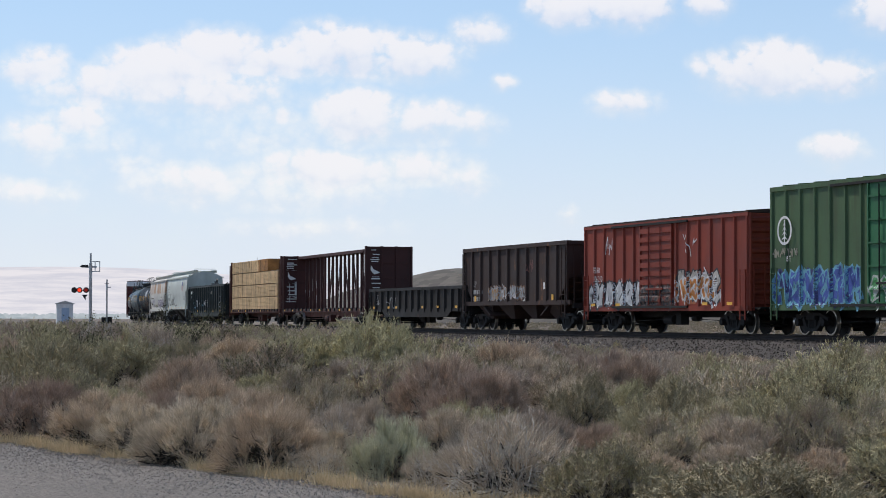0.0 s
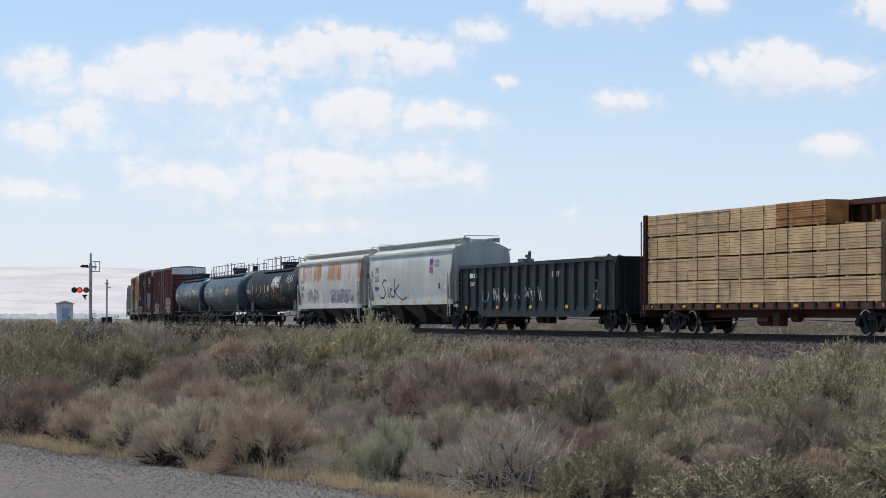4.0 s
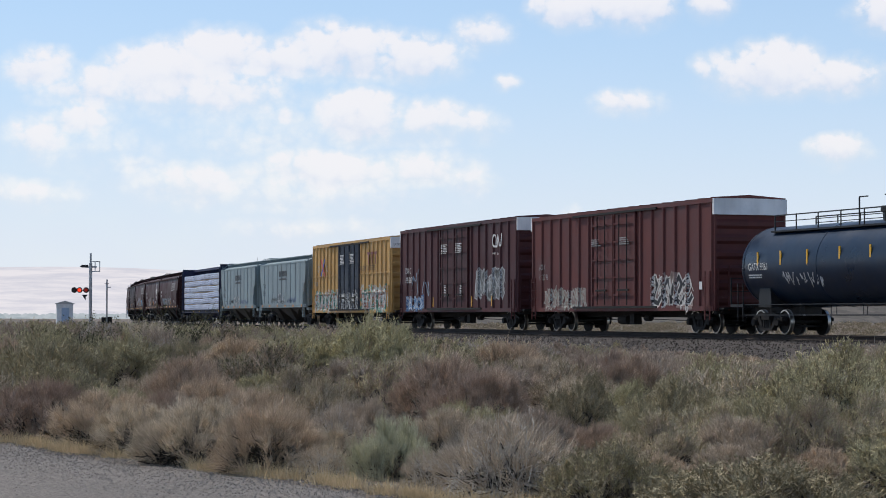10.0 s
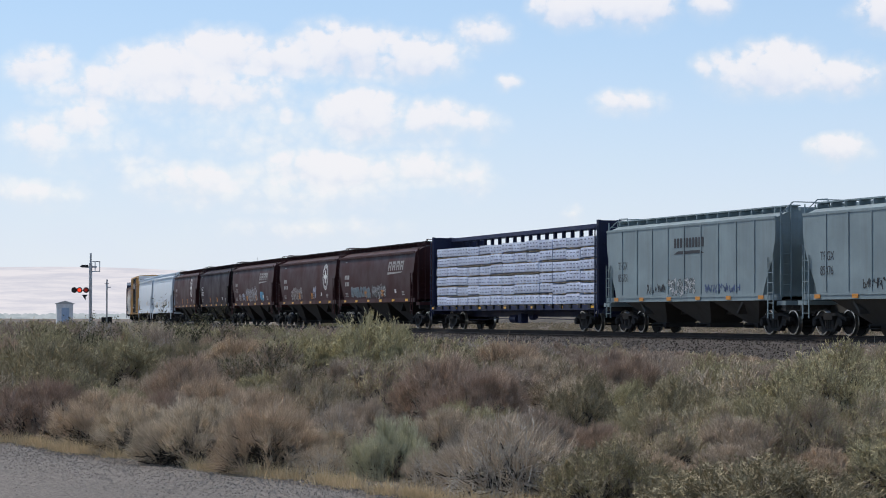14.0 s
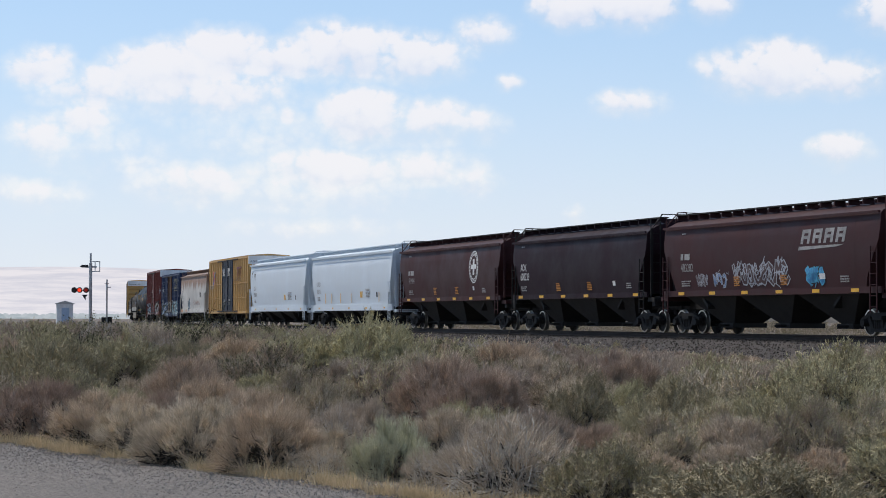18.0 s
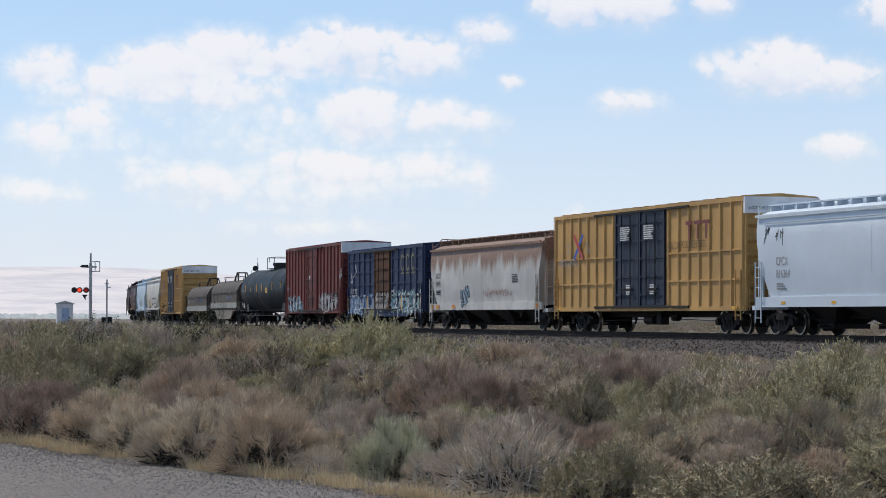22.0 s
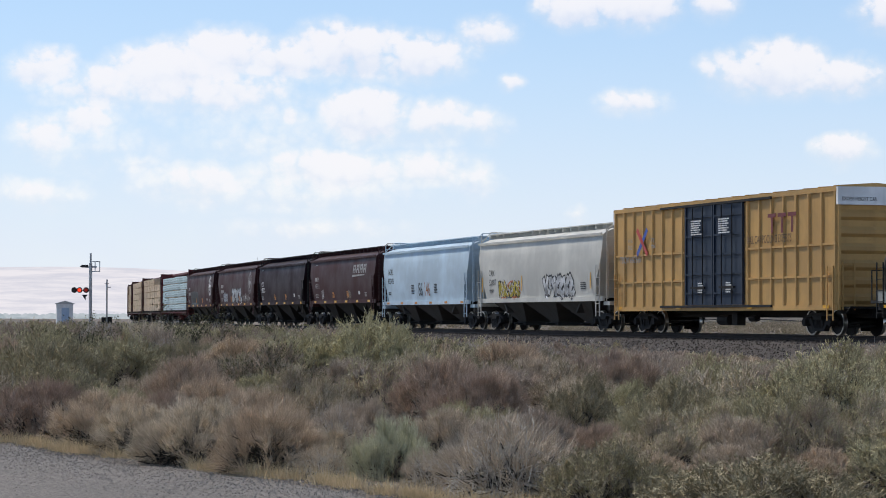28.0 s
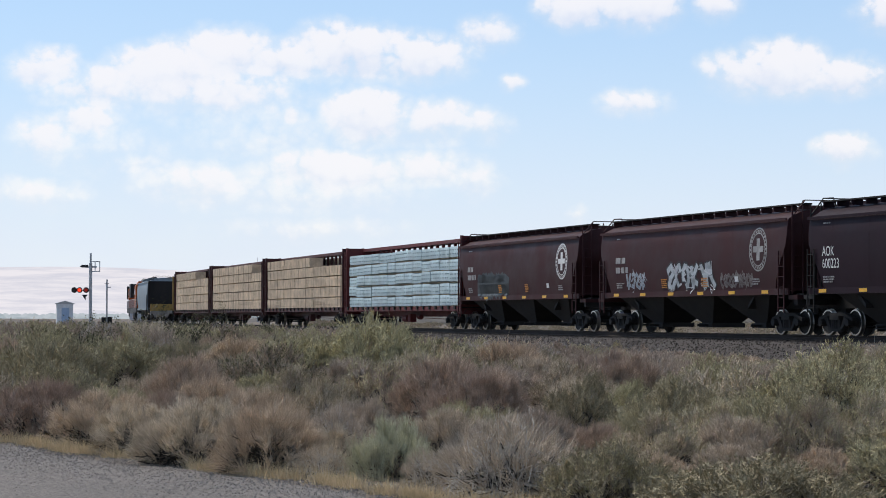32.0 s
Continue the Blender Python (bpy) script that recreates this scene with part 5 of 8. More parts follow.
def locomotive(label, L=22.0):
    car = car_root("diesel_locomotive", label, "locomotive")
    h = L / 2
    org, blk = LOCO_ORANGE, BLACK
    bm = bmesh.new()
    box(bm, -h, h, -1.5, 1.5, 1.1, 1.62)
    part("frame", bm, blk, car)
    bm = bmesh.new()
    prism_x(bm, [(-0.95, 1.62), (0.95, 1.62), (0.95, 4.2), (0.6, 4.55), (-0.6, 4.55), (-0.95, 4.2)], -h + 1.2, h - 5.6)
    part("hood", bm, org, car)
    bm = bmesh.new()
    prism_x(bm, [(-0.97, 3.6), (0.97, 3.6), (0.97, 4.22), (0.62, 4.58), (-0.62, 4.58), (-0.97, 4.22)], -h + 1.3, h - 5.65)
    part("hood_stripe", bm, blk, car, "black upper band")
    bm = bmesh.new()
    prism_x(bm, [(-1.55, 2.9), (1.55, 2.9), (1.55, 4.55), (-1.55, 4.55)], -h + 1.6, -h + 5.2)
    part("radiator", bm, blk, car)
    bm = bmesh.new()
    prism_x(bm, [(-1.5, 1.62), (1.5, 1.62), (1.5, 4.1), (1.1, 4.65), (-1.1, 4.65), (-1.5, 4.1)], h - 5.6, h - 2.6)
    cab = part("cab", bm, org, car)
    for a in (h - 5.2, h - 4.1):
        bm = bmesh.new()
        box(bm, a, a + 0.85, -1.53, -1.49, 3.1, 3.8)
        part("window", bm, plain("cab_glass", (0.02, 0.025, 0.03), 0.15, 0, 0.1, 2, 10, 0), cab)
    for y in (-0.95, 0.15):
        bm = bmesh.new()
        box(bm, h - 2.6, h - 2.57, y, y + 0.8, 3.35, 3.95)
        part("windscreen", bm, BLACK, cab)
    bm = bmesh.new()
    prism_x(bm, [(-0.85, 1.62), (0.85, 1.62), (0.85, 2.9), (0.5, 3.2), (-0.5, 3.2), (-0.85, 2.9)], h - 2.6, h - 1.0)
    nose = part("nose", bm, org, car)
    for y in (-0.16, 0.16):
        bm = bmesh.new()
        rod(bm, (h - 2.6, y, 4.25), (h - 2.5, y, 4.25), 0.13, 10)
        part("headlight", bm, WHITE, nose, "white headlight lens")
    bm = bmesh.new()
    box(bm, -h + 0.3, h - 0.3, -1.52, -1.48, 2.6, 2.64)
    for x in np.linspace(-h + 0.3, h - 0.3, 14):
        box(bm, x - 0.02, x + 0.02, -1.52, -1.48, 1.62, 2.64)
    part("handrail", bm, WHITE, car)
    bm = bmesh.new()
    rod(bm, (-2.6, -0.9, 0.85), (2.6, -0.9, 0.85), 0.5, 12)
    rod(bm, (-2.6, 0.9, 0.85), (2.6, 0.9, 0.85), 0.5, 12)
    part("fuel_tank", bm, blk, car)
    bm = bmesh.new()
    slab_y(bm, [(h, 1.1), (h + 0.25, 0.2), (h + 0.1, 0.2), (h - 0.2, 1.1)], -1.4, 1.4)
    part("pilot", bm, WHITE, car)
    truck_at(car, h - 4.0), truck_at(car, -h + 4.0)
    couplers(car, h + 0.5)
    return car


def lumber_stack(label, mat, x0, x1, z0, tiers, tier_h, bundles, step_down=0, wrapped=False, core=None, seed=1, front=-1.36):
    """A strapped load on one side of a centre beam: tiers of bundles, each a part."""
    st = tagged(new("lumber_load"), label, "lumber load", "lumber loads")
    rng = random.Random(seed)
    w = (x1 - x0) / bundles
    for sgn in (-1, 1):
        for r in range(tiers):
            for i in range(bundles):
                jog = rng.uniform(-0.045, 0.045) if wrapped else rng.uniform(-0.01, 0.01)
                if r == tiers - 1 and i >= bundles - step_down:
                    continue
                a, b = x0 + i * w + (0.02 if wrapped else 0.004), x0 + (i + 1) * w - (0.04 if wrapped else 0.004)
                za, zb = z0 + r * tier_h + 0.05 + jog * (r > 0), z0 + (r + 1) * tier_h - 0.01 + jog
                ya, yb = 0.46, abs(front) + rng.uniform(-0.02, 0.01)
                bm = bmesh.new()
                if wrapped:
                    n = 7
                    rings = []
                    for q in range(n + 1):
                        x = a + (b - a) * q / n
                        k = 0.03 * rng.random()
                        rings.append([(x, ya, za), (x, yb - k, za + 0.02), (x, yb + 0.015 - k, za + (zb - za) * rng.uniform(0.4, 0.6)), (x, yb - k, zb - 0.02), (x, (ya + yb) / 2, zb), (x, ya, zb)])
                    loft(bm, rings)
                else:
                    k = 9
                    edge, dz = [(ya, za)], (zb - za) / k
                    for q in range(k):
                        o = yb + rng.uniform(-0.015, 0.012)
                        edge += [(yb - 0.05, za + q * dz), (o, za + q * dz + 0.006), (o, za + (q + 1) * dz - 0.006), (yb - 0.05, za + (q + 1) * dz)]
                    edge.append((ya, zb))
                    prism_x(bm, edge, a + rng.uniform(0, 0.02), b - rng.uniform(0, 0.02))
                for v in bm.verts:
                    v.co.y *= sgn
                last = core and r == tiers - 1 and i == bundles - step_down - 1
                ob = part("timber_pack", bm, core if last else mat, st, "orange-brown timber ends" if last else "")
                if sgn < 0 and wrapped:
                    bm = bmesh.new()
                    for q in range(4):
                        for zz in (0.25, 0.62):
                            x = a + (b - a) * (q + 0.3 + rng.uniform(-0.1, 0.1)) / 4
                            box(bm, x, x + rng.uniform(0.12, 0.32), -yb - 0.022, -yb - 0.018, za + (zb - za) * zz, za + (zb - za) * (zz + 0.12))
                    part("wrap_print", bm, wrapped, ob, "faint printed marks on the wrap")
                if sgn < 0 and not wrapped:
                    bm = bmesh.new()
                    for x in (a + 0.25 * (b - a), a + 0.75 * (b - a)):
                        box(bm, x - 0.015, x + 0.015, -yb - 0.02, -yb - 0.012, za, zb)
                    part("strap", bm, STEEL_DARK, ob)
        bm = bmesh.new()
        for r in range(tiers):
            for x in np.linspace(x0 + 0.3, x1 - 0.3, bundles * 2):
                box(bm, x - 0.05, x + 0.05, min(sgn * 0.46, sgn * 1.36), max(sgn * 0.46, sgn * 1.36), z0 + r * tier_h - 0.01, z0 + r * tier_h + 0.05)
        part("dunnage", bm, WOOD_END, st)
    return st
# ---- paints of the train ----
P_GREEN = paint("faded_green_paint", (0.070, 0.125, 0.060), 0.55, (0.06, 0.045, 0.03), 0.5)
P_GREEN_DOOR = paint("green_door_paint", (0.036, 0.15, 0.066), 0.5, (0.05, 0.06, 0.04), 0.3)
P_RED = paint("oxide_red_paint", (0.225, 0.042, 0.025), 0.55, (0.06, 0.020, 0.014), 0.35, 0.1)
P_OHOP = paint("dark_brown_hopper_paint", (0.044, 0.027, 0.023), 0.6, (0.03, 0.022, 0.018), 0.4, 0.32)
P_BLKGON = paint("worn_black_paint", (0.017, 0.015, 0.014), 0.6, (0.035, 0.027, 0.022), 0.45, 0.1)
P_MAROON = paint("maroon_flatcar_paint", (0.055, 0.019, 0.017), 0.55, (0.035, 0.024, 0.022), 0.4)
P_LUMCAR = paint("brown_flatcar_paint", (0.085, 0.028, 0.020), 0.55, (0.05, 0.03, 0.025), 0.4)
P_DKGREEN = paint("dark_green_gondola_paint", (0.014, 0.022, 0.022), 0.55, (0.03, 0.03, 0.028), 0.35)
P_GREY = paint("light_grey_hopper_paint", (0.485, 0.52, 0.485), 0.5, (0.26, 0.22, 0.19), 0.2)
P_RUSTY = paint("rust_patched_white_paint", (0.54, 0.53, 0.49), 0.55, (0.26, 0.22, 0.17), 0.35, rust_band=(2.9, 3.95))
P_TANKBLK = paint("black_tank_paint", (0.007, 0.012, 0.020), 0.55, (0.02, 0.024, 0.03), 0.3, gloss=0.15)
P_TANKTEAL = paint("blue_black_teal_tank_paint", (0.010, 0.018, 0.025), 0.5, (0.02, 0.028, 0.032), 0.25, gloss=0.15)
P_TANKBLUE = paint("blue_grey_tank_paint", (0.062, 0.100, 0.122), 0.42, (0.018, 0.024, 0.032), 0.75, fade=0.35)
P_TANKNAVY = paint("blue_black_tank_paint", (0.007, 0.020, 0.045), 0.30, (0.03, 0.032, 0.036), 0.25)
P_REDBOX = paint("red_brown_boxcar_paint", (0.120, 0.038, 0.034), 0.52, (0.06, 0.03, 0.028), 0.35)
P_DKBOX = paint("dark_maroon_boxcar_paint", (0.074, 0.026, 0.028), 0.52, (0.04, 0.024, 0.024), 0.35)
P_YELLOW = paint("yellow_boxcar_paint", (0.50, 0.30, 0.108), 0.5, (0.30, 0.18, 0.07), 0.35, 0.03)
P_BLKDOOR = paint("blue_black_door_paint", (0.022, 0.034, 0.058), 0.45, (0.04, 0.04, 0.04), 0.3)
P_RICH = paint("blue_grey_hopper_paint", (0.225, 0.288, 0.308), 0.5, (0.15, 0.155, 0.155), 0.35)
P_NAVY = paint("navy_flatcar_paint", (0.012, 0.018, 0.055), 0.5, (0.03, 0.03, 0.035), 0.3)
P_BROWN = paint("mineral_brown_hopper_paint", (0.052, 0.020, 0.021), 0.5, (0.038, 0.024, 0.022), 0.35, gloss=0.15)
P_BROWN2 = paint("plum_brown_hopper_paint", (0.022, 0.0105, 0.0155), 0.5, (0.014, 0.009, 0.010), 0.3, gloss=0.12)
P_WHITE = paint("white_hopper_paint", (0.58, 0.645, 0.70), 0.45, (0.40, 0.42, 0.44), 0.06, fade=0.05)
P_ACF = paint("rust_topped_grey_paint", (0.52, 0.51, 0.48), 0.55, (0.22, 0.19, 0.16), 0.3, 0.05, 3.05)
P_BLUE = paint("royal_blue_boxcar_paint", (0.019, 0.034, 0.085), 0.52, (0.03, 0.033, 0.05), 0.35)
P_RUSTDOOR = paint("rusted_door", (0.10, 0.045, 0.02), 0.7, (0.04, 0.025, 0.02), 0.5, 0.4)
P_RED2 = paint("brick_red_boxcar_paint", (0.155, 0.037, 0.030), 0.52, (0.07, 0.028, 0.024), 0.35)
P_COIL = paint("weathered_grey_hood", (0.105, 0.088, 0.073), 0.65, (0.07, 0.05, 0.04), 0.5, 0.12)
P_COIL2 = paint("weathered_tan_trough", (0.22, 0.20, 0.165), 0.65, (0.10, 0.08, 0.06), 0.5, 0.2)
P_CAIX = paint("ivory_hopper_paint", (0.53, 0.52, 0.475), 0.5, (0.30, 0.26, 0.22), 0.16)
P_NOKL = paint("light_blue_hopper_paint", (0.44, 0.55, 0.635), 0.5, (0.25, 0.28, 0.30), 0.12)
P_REDCB = paint("red_flatcar_paint", (0.105, 0.020, 0.020), 0.5, (0.05, 0.025, 0.025), 0.35)
P_LCAR = paint("dark_red_flatcar_paint", (0.06, 0.018, 0.018), 0.5, (0.04, 0.024, 0.022), 0.35)
P_LASTGREY = paint("blue_grey_end_car_paint", (0.22, 0.27, 0.31), 0.5, (0.12, 0.12, 0.12), 0.3)
LOCO_ORANGE = paint("orange_locomotive_paint", (0.42, 0.10, 0.015), 0.45, (0.10, 0.05, 0.03), 0.25)
WRAP_WHITE = plain("white_lumber_wrap", (0.58, 0.64, 0.78), 0.45, 0, 0.15, 2.0, 14, 0.25, 0.06)
WRAP_GREEN = plain("pale_green_lumber_wrap", (0.54, 0.66, 0.68), 0.45, 0, 0.15, 2.0, 14, 0.25, 0.06)
PRINT_BLUE = plain("blue_grey_wrap_print", (0.16, 0.18, 0.28), 0.5, 0, 0.2, 2, 14, 0)
PRINT_GREEN = plain("green_grey_wrap_print", (0.15, 0.24, 0.25), 0.5, 0, 0.2, 2, 14, 0)
DARK_SHELLS += [P_BROWN, P_BROWN2]

TRAIN = []  # (thing, centre along the line at the start, half the truck spacing)


def couple(ob, left, length, half, *more):
    TRAIN.append((ob, left + length / 2, half))
    for m in more:
        TRAIN.append((m, left + length / 2, half))
    return ob


WHITE_PAINT, PALE, SKYB, BLUEP, ORNG = (0.62, 0.63, 0.64), (0.50, 0.55, 0.55), (0.20, 0.42, 0.55), (0.03, 0.07, 0.30), (0.42, 0.12, 0.03)
SILVER, INKY, TEAL, PINK = (0.33, 0.34, 0.35), (0.02, 0.02, 0.024), (0.10, 0.30, 0.26), (0.45, 0.18, 0.16)


def data_lines(car, x, z, y, mat, seed, w=0.9, rows=3, h=0.05):
    bars(car, x, z, w, h, rows, y, mat, random.Random(seed))


# green boxcar with a tree emblem
c = boxcar("faded green boxcar with blue graffiti and brighter green doors", P_GREEN, 18.5, 5.38, 18, 5.2, P_GREEN_DOOR, 2, end_ribs=6)
couple(c, 38.78, 18.5, 7.15)
bm = bmesh.new()
for i in range(28):
    a, b = 2 * math.pi * i / 28, 2 * math.pi * (i + 1) / 28
    bm.faces.new([bm.verts.new((-8.15 + r * 0.52 * math.cos(q), -1.585, 3.72 + r * 0.52 * math.sin(q))) for r, q in ((1, a), (1, b), (0.82, b), (0.82, a))])
for k in range(4):
    z = 3.42 + k * 0.17
    bm.faces.new([bm.verts.new((-8.15 + dx, -1.585, z + dz)) for dx, dz in ((-0.24 + k * 0.045, -0.05), (0, 0.12), (0.24 - k * 0.045, -0.05), (0, 0.03))])
box(bm, -8.18, -8.12, -1.588, -1.585, 3.25, 4.1)
part("emblem", bm, WHITE, c, "white round tree emblem")
letters(c, "B T", -8.0, 2.62, 0.2, -1.59, WHITE)
graffiti(c, -9.0, -3.2, 1.0, 2.35, -1.58, (0.05, 0.09, 0.36), (0.14, 0.36, 0.48), 21, (0.035, 0.04, 0.16))
graffiti(c, -2.4, 2.2, 1.0, 2.0, -1.63, (0.12, 0.42, 0.16), (0.5, 0.55, 0.5), 22)
scrawl(c, -9.1, -7.4, 2.75, 3.1, -1.58, (0.35, 0.32, 0.25), 23)

# oxide red boxcar
c = boxcar("weathered oxide red boxcar with a ribbed sliding door and graffiti", P_RED, 15.4, 4.62, 15, 3.1, P_RED, 1, louvre=True, roof_mat=P_OHOP, end_ribs=9, door_at=-0.3)
couple(c, 21.65, 15.4, 5.7)
letters(c, "FS RR", -6.6, 2.5, 0.26, -1.58, WHITE)
letters(c, "106 210", -6.6, 2.13, 0.26, -1.58, WHITE)
graffiti(c, -7.2, -2.0, 1.05, 2.1, -1.58, WHITE_PAINT, INKY, 31, thick=0.26)
graffiti(c, 1.5, 5.4, 1.15, 2.45, -1.58, (0.45, 0.42, 0.38), INKY, 32, (0.36, 0.10, 0.025), 0.16)
graffiti(c, -1.9, 1.2, 1.0, 1.9, -1.64, INKY, (0.16, 0.10, 0.08), 33)
graffiti(c, 1.9, 5.0, 1.3, 2.2, -1.586, (0.55, 0.20, 0.03), WHITE_PAINT, 37, thick=0.2)
scrawl(c, -5.6, -5.0, 3.2, 4.1, -1.58, WHITE_PAINT, 34)
scrawl(c, 2.0, 2.6, 3.0, 3.9, -1.58, WHITE_PAINT, 35)
scrawl(c, 3.0, 3.4, 3.0, 3.7, -1.58, WHITE_PAINT, 36)
tapes(c, (-6.6, -4.0, 4.2, 6.3), 1.15, -1.6)
data_lines(c, 4.9, 2.0, -1.58, WHITE, 1, 0.5, 4)

# open-top hopper
c = open_hopper("dark brown open-top hopper with ribbed sides", P_OHOP, 14.1, 3.86)
couple(c, 5.72, 14.0, 5.8)
letters(c, "UP", -5.6, 2.1, 0.3, -1.54, GREYINK)
data_lines(c, -5.7, 1.75, -1.54, GREYINK, 2, 1.4, 2, 0.2)
graffiti(c, -3.2, 1.6, 1.45, 2.1, -1.54, SILVER, (0.24, 0.12, 0.06), 41)
scrawl(c, 1.6, 2.7, 2.7, 3.3, -1.54, (0.16, 0.06, 0.05), 42)
graffiti(c, -3.4, -1.6, 1.4, 2.0, -1.546, (0.42, 0.22, 0.06), SILVER, 43)
bars(c, 4.0, 1.9, 0.35, 0.3, 1, -1.54, WHITE, random.Random(3))
tapes(c, (-5.3, 5.2), 1.5, -1.56, 0.25, 0.3)

# black low gondola
c = gondola("worn black low-sided gondola with white stencils", P_BLKGON, 17.9, 2.08, 0.92, 15)
couple(c, -11.8, 17.9, 6.9)
letters(c, "LT\n0155", -7.6, 1.62, 0.24, -1.53, WHITE)
scrawl(c, -5.4, -4.2, 1.0, 1.85, -1.53, (0.3, 0.3, 0.3), 51, 0.04)
tapes(c, (-7.9, -4.9, -3.4, 1.6, 4.2, 7.4), 1.15, -1.6, 0.4, 0.12)
bars(c, 5.0, 1.5, 0.2, 0.5, 1, -1.53, WHITE, random.Random(4))

# empty centre-beam flatcar
c = centerbeam("empty maroon centerbeam flatcar with open steel truss", P_MAROON, 22.6, 4.70, 1.12)
couple(c, -35.85, 22.6, 8.8)
rg = random.Random(7)
for x in (-11.085, 11.31):
    wide = 1.0 if x < 0 else 0.6
    z = 4.5
    while z > 1.6:
        w = rg.choice((0.5, 0.7, 0.9)) * wide
        off = rg.uniform(-0.1, 0.1)
        if not 3.05 < z < 3.75:
            bm = bmesh.new()
            box(bm, x - 0.004, x, -0.85 - w / 2 + off, -0.85 + w / 2 + off, z, z + rg.choice((0.035, 0.05, 0.06)))
            part("stencil_line", bm, WHITE, c)
        z -= rg.choice((0.12, 0.17, 0.26))
    bm = bmesh.new()
    prism_x(bm, [(-1.1, 3.65), (-0.95, 3.4), (-0.72, 3.3), (-0.55, 3.2), (-0.9, 3.1), (-1.0, 3.2), (-1.12, 3.35)], x - 0.004, x)
    part("emblem", bm, WHITE, c, "white wing-shaped emblem")
bm = bmesh.new()
box(bm, -11.09, -11.085, -0.64, -0.50, 1.9, 3.0)
box(bm, -11.09, -11.085, -1.02, -0.98, 1.6, 2.9)
part("graffiti", bm, ink((0.55, 0.56, 0.55)), c, "white paint smear on the bulkhead")
rg = random.Random(8)
bm = bmesh.new()
for i in range(20):
    x = -10.2 + i * 20.4 / 19
    for _ in range(rg.choice((0, 1, 2, 2))):
        z = rg.uniform(1.3, 3.9)
        box(bm, x - 0.085, x - 0.08, -0.06, rg.uniform(-0.03, 0.05), z, z + rg.uniform(0.15, 0.6))
        box(bm, x - 0.06, x - 0.02, -0.075, -0.07, z, z + rg.uniform(0.15, 0.6))
part("graffiti", bm, ink(WHITE_PAINT), c, "white paint daubs on the posts")
tapes(c, np.linspace(-10.4, 10.4, 9), 1.05, -1.50, 0.35, 0.1)

# lumber-laden centre-beam flatcar
c = centerbeam("brown centerbeam flatcar carrying sawn lumber", P_LUMCAR, 19.8, 4.72, 1.12)
st = lumber_stack("tan sawn lumber strapped in four tiers", WOOD, -9.6, 8.5, 1.13, 4, 0.90, 5, 1, core=BROWN_WRAP, seed=61)
couple(c, -56.4, 19.8, 7.4, st)
tapes(c, np.linspace(-9, 9, 7), 1.05, -1.50, 0.35, 0.1)

# dark green scrap gondola
c = gondola("dark green high-sided gondola loaded with scrap metal", P_DKGREEN, 20.3, 3.05, 0.95, 17)
sc = tagged(new("scrap_load"), "twisted grey scrap metal heaped in the gondola", "scrap metal")
rg = random.Random(12)
SCRAP = plain("scrap_metal", (0.20, 0.19, 0.18), 0.6, 0.4, 0.4, 3, 20, 0.2)
for i in range(26):
    bm = bmesh.new()
    x, y = rg.uniform(-9.2, 9.2), rg.uniform(-1.1, 1.1)
    zt = 2.55 + (0.75 if i % 5 == 0 else 0.3) * rg.random() + (0.35 if -6 < x < -3 or 4 < x < 7.5 else 0)
    q = [(x + rg.uniform(-0.7, 0.7), y + rg.uniform(-0.3, 0.3), 1.06 if j == 0 else zt + rg.uniform(-0.2, 0.25)) for j in range(5)]
    pipe(bm, q, rg.uniform(0.04, 0.16), 6)
    box(bm, x - rg.uniform(0.2, 0.7), x + rg.uniform(0.2, 0.7), y - 0.3, y + 0.3, 1.06, zt - 0.1)
    part("scrap_piece", bm, SCRAP, sc)
couple(c, -78.8, 20.0, 7.9, sc)
bars(c, -8.6, 2.55, 1.3, 0.22, 1, -1.56, WHITE, random.Random(5), "white company lettering as bars")
letters(c, "519437", -8.6, 2.15, 0.22, -1.56, WHITE)
for k, x in enumerate((-7.0, -5.2, -3.9, -2.4, -0.9, 0.4)):
    scrawl(c, x, x + 0.8, 1.35, 2.0, -1.54, WHITE_PAINT if k % 3 else SKYB, 70 + k, 0.06)
letters(c, "B A S F", 2.6, 2.45, 0.24, -1.56, WHITE, 0.9)
scrawl(c, 7.3, 8.0, 1.3, 2.3, -1.54, (0.4, 0.4, 0.4), 79, 0.05)
tapes(c, (-9, -4.5, 0, 4.5, 8.3), 1.1, -1.6, 0.3, 0.14)

# grey covered hopper, rust-patched hopper
c = hopper("light grey covered hopper with a small shield emblem", P_GREY, 15.6, 4.12, 4.5, 1.42, end_mat=P_GREY, bays=3)
couple(c, -95.85, 15.6, 6.8)
letters(c, "CMO", -6.6, 3.1, 0.34, -1.61, DARKINK)
letters(c, "22576", -6.6, 2.6, 0.34, -1.62, DARKINK)
data_lines(c, -6.6, 2.3, -1.61, DARKINK, 6)
letters(c, "BUILDING\nAMERICA", 4.9, 3.45, 0.17, -1.60, DARKINK)
bm = bmesh.new()
slab_y(bm, [(4.0, 3.35), (4.0, 3.68), (4.6, 3.68), (4.6, 3.35)], -1.604, -1.60)
part("emblem", bm, ink((0.03, 0.05, 0.25)), c, "blue upper band of the shield emblem")
bm = bmesh.new()
for k in range(4):
    slab_y(bm, [(4.02 + k * 0.16, 2.95), (4.02 + k * 0.16, 3.33), (4.10 + k * 0.16, 3.33), (4.10 + k * 0.16, 2.9)], -1.614, -1.61)
part("emblem", bm, ink((0.45, 0.06, 0.06)), c, "red bars of the shield emblem")
bm = bmesh.new()
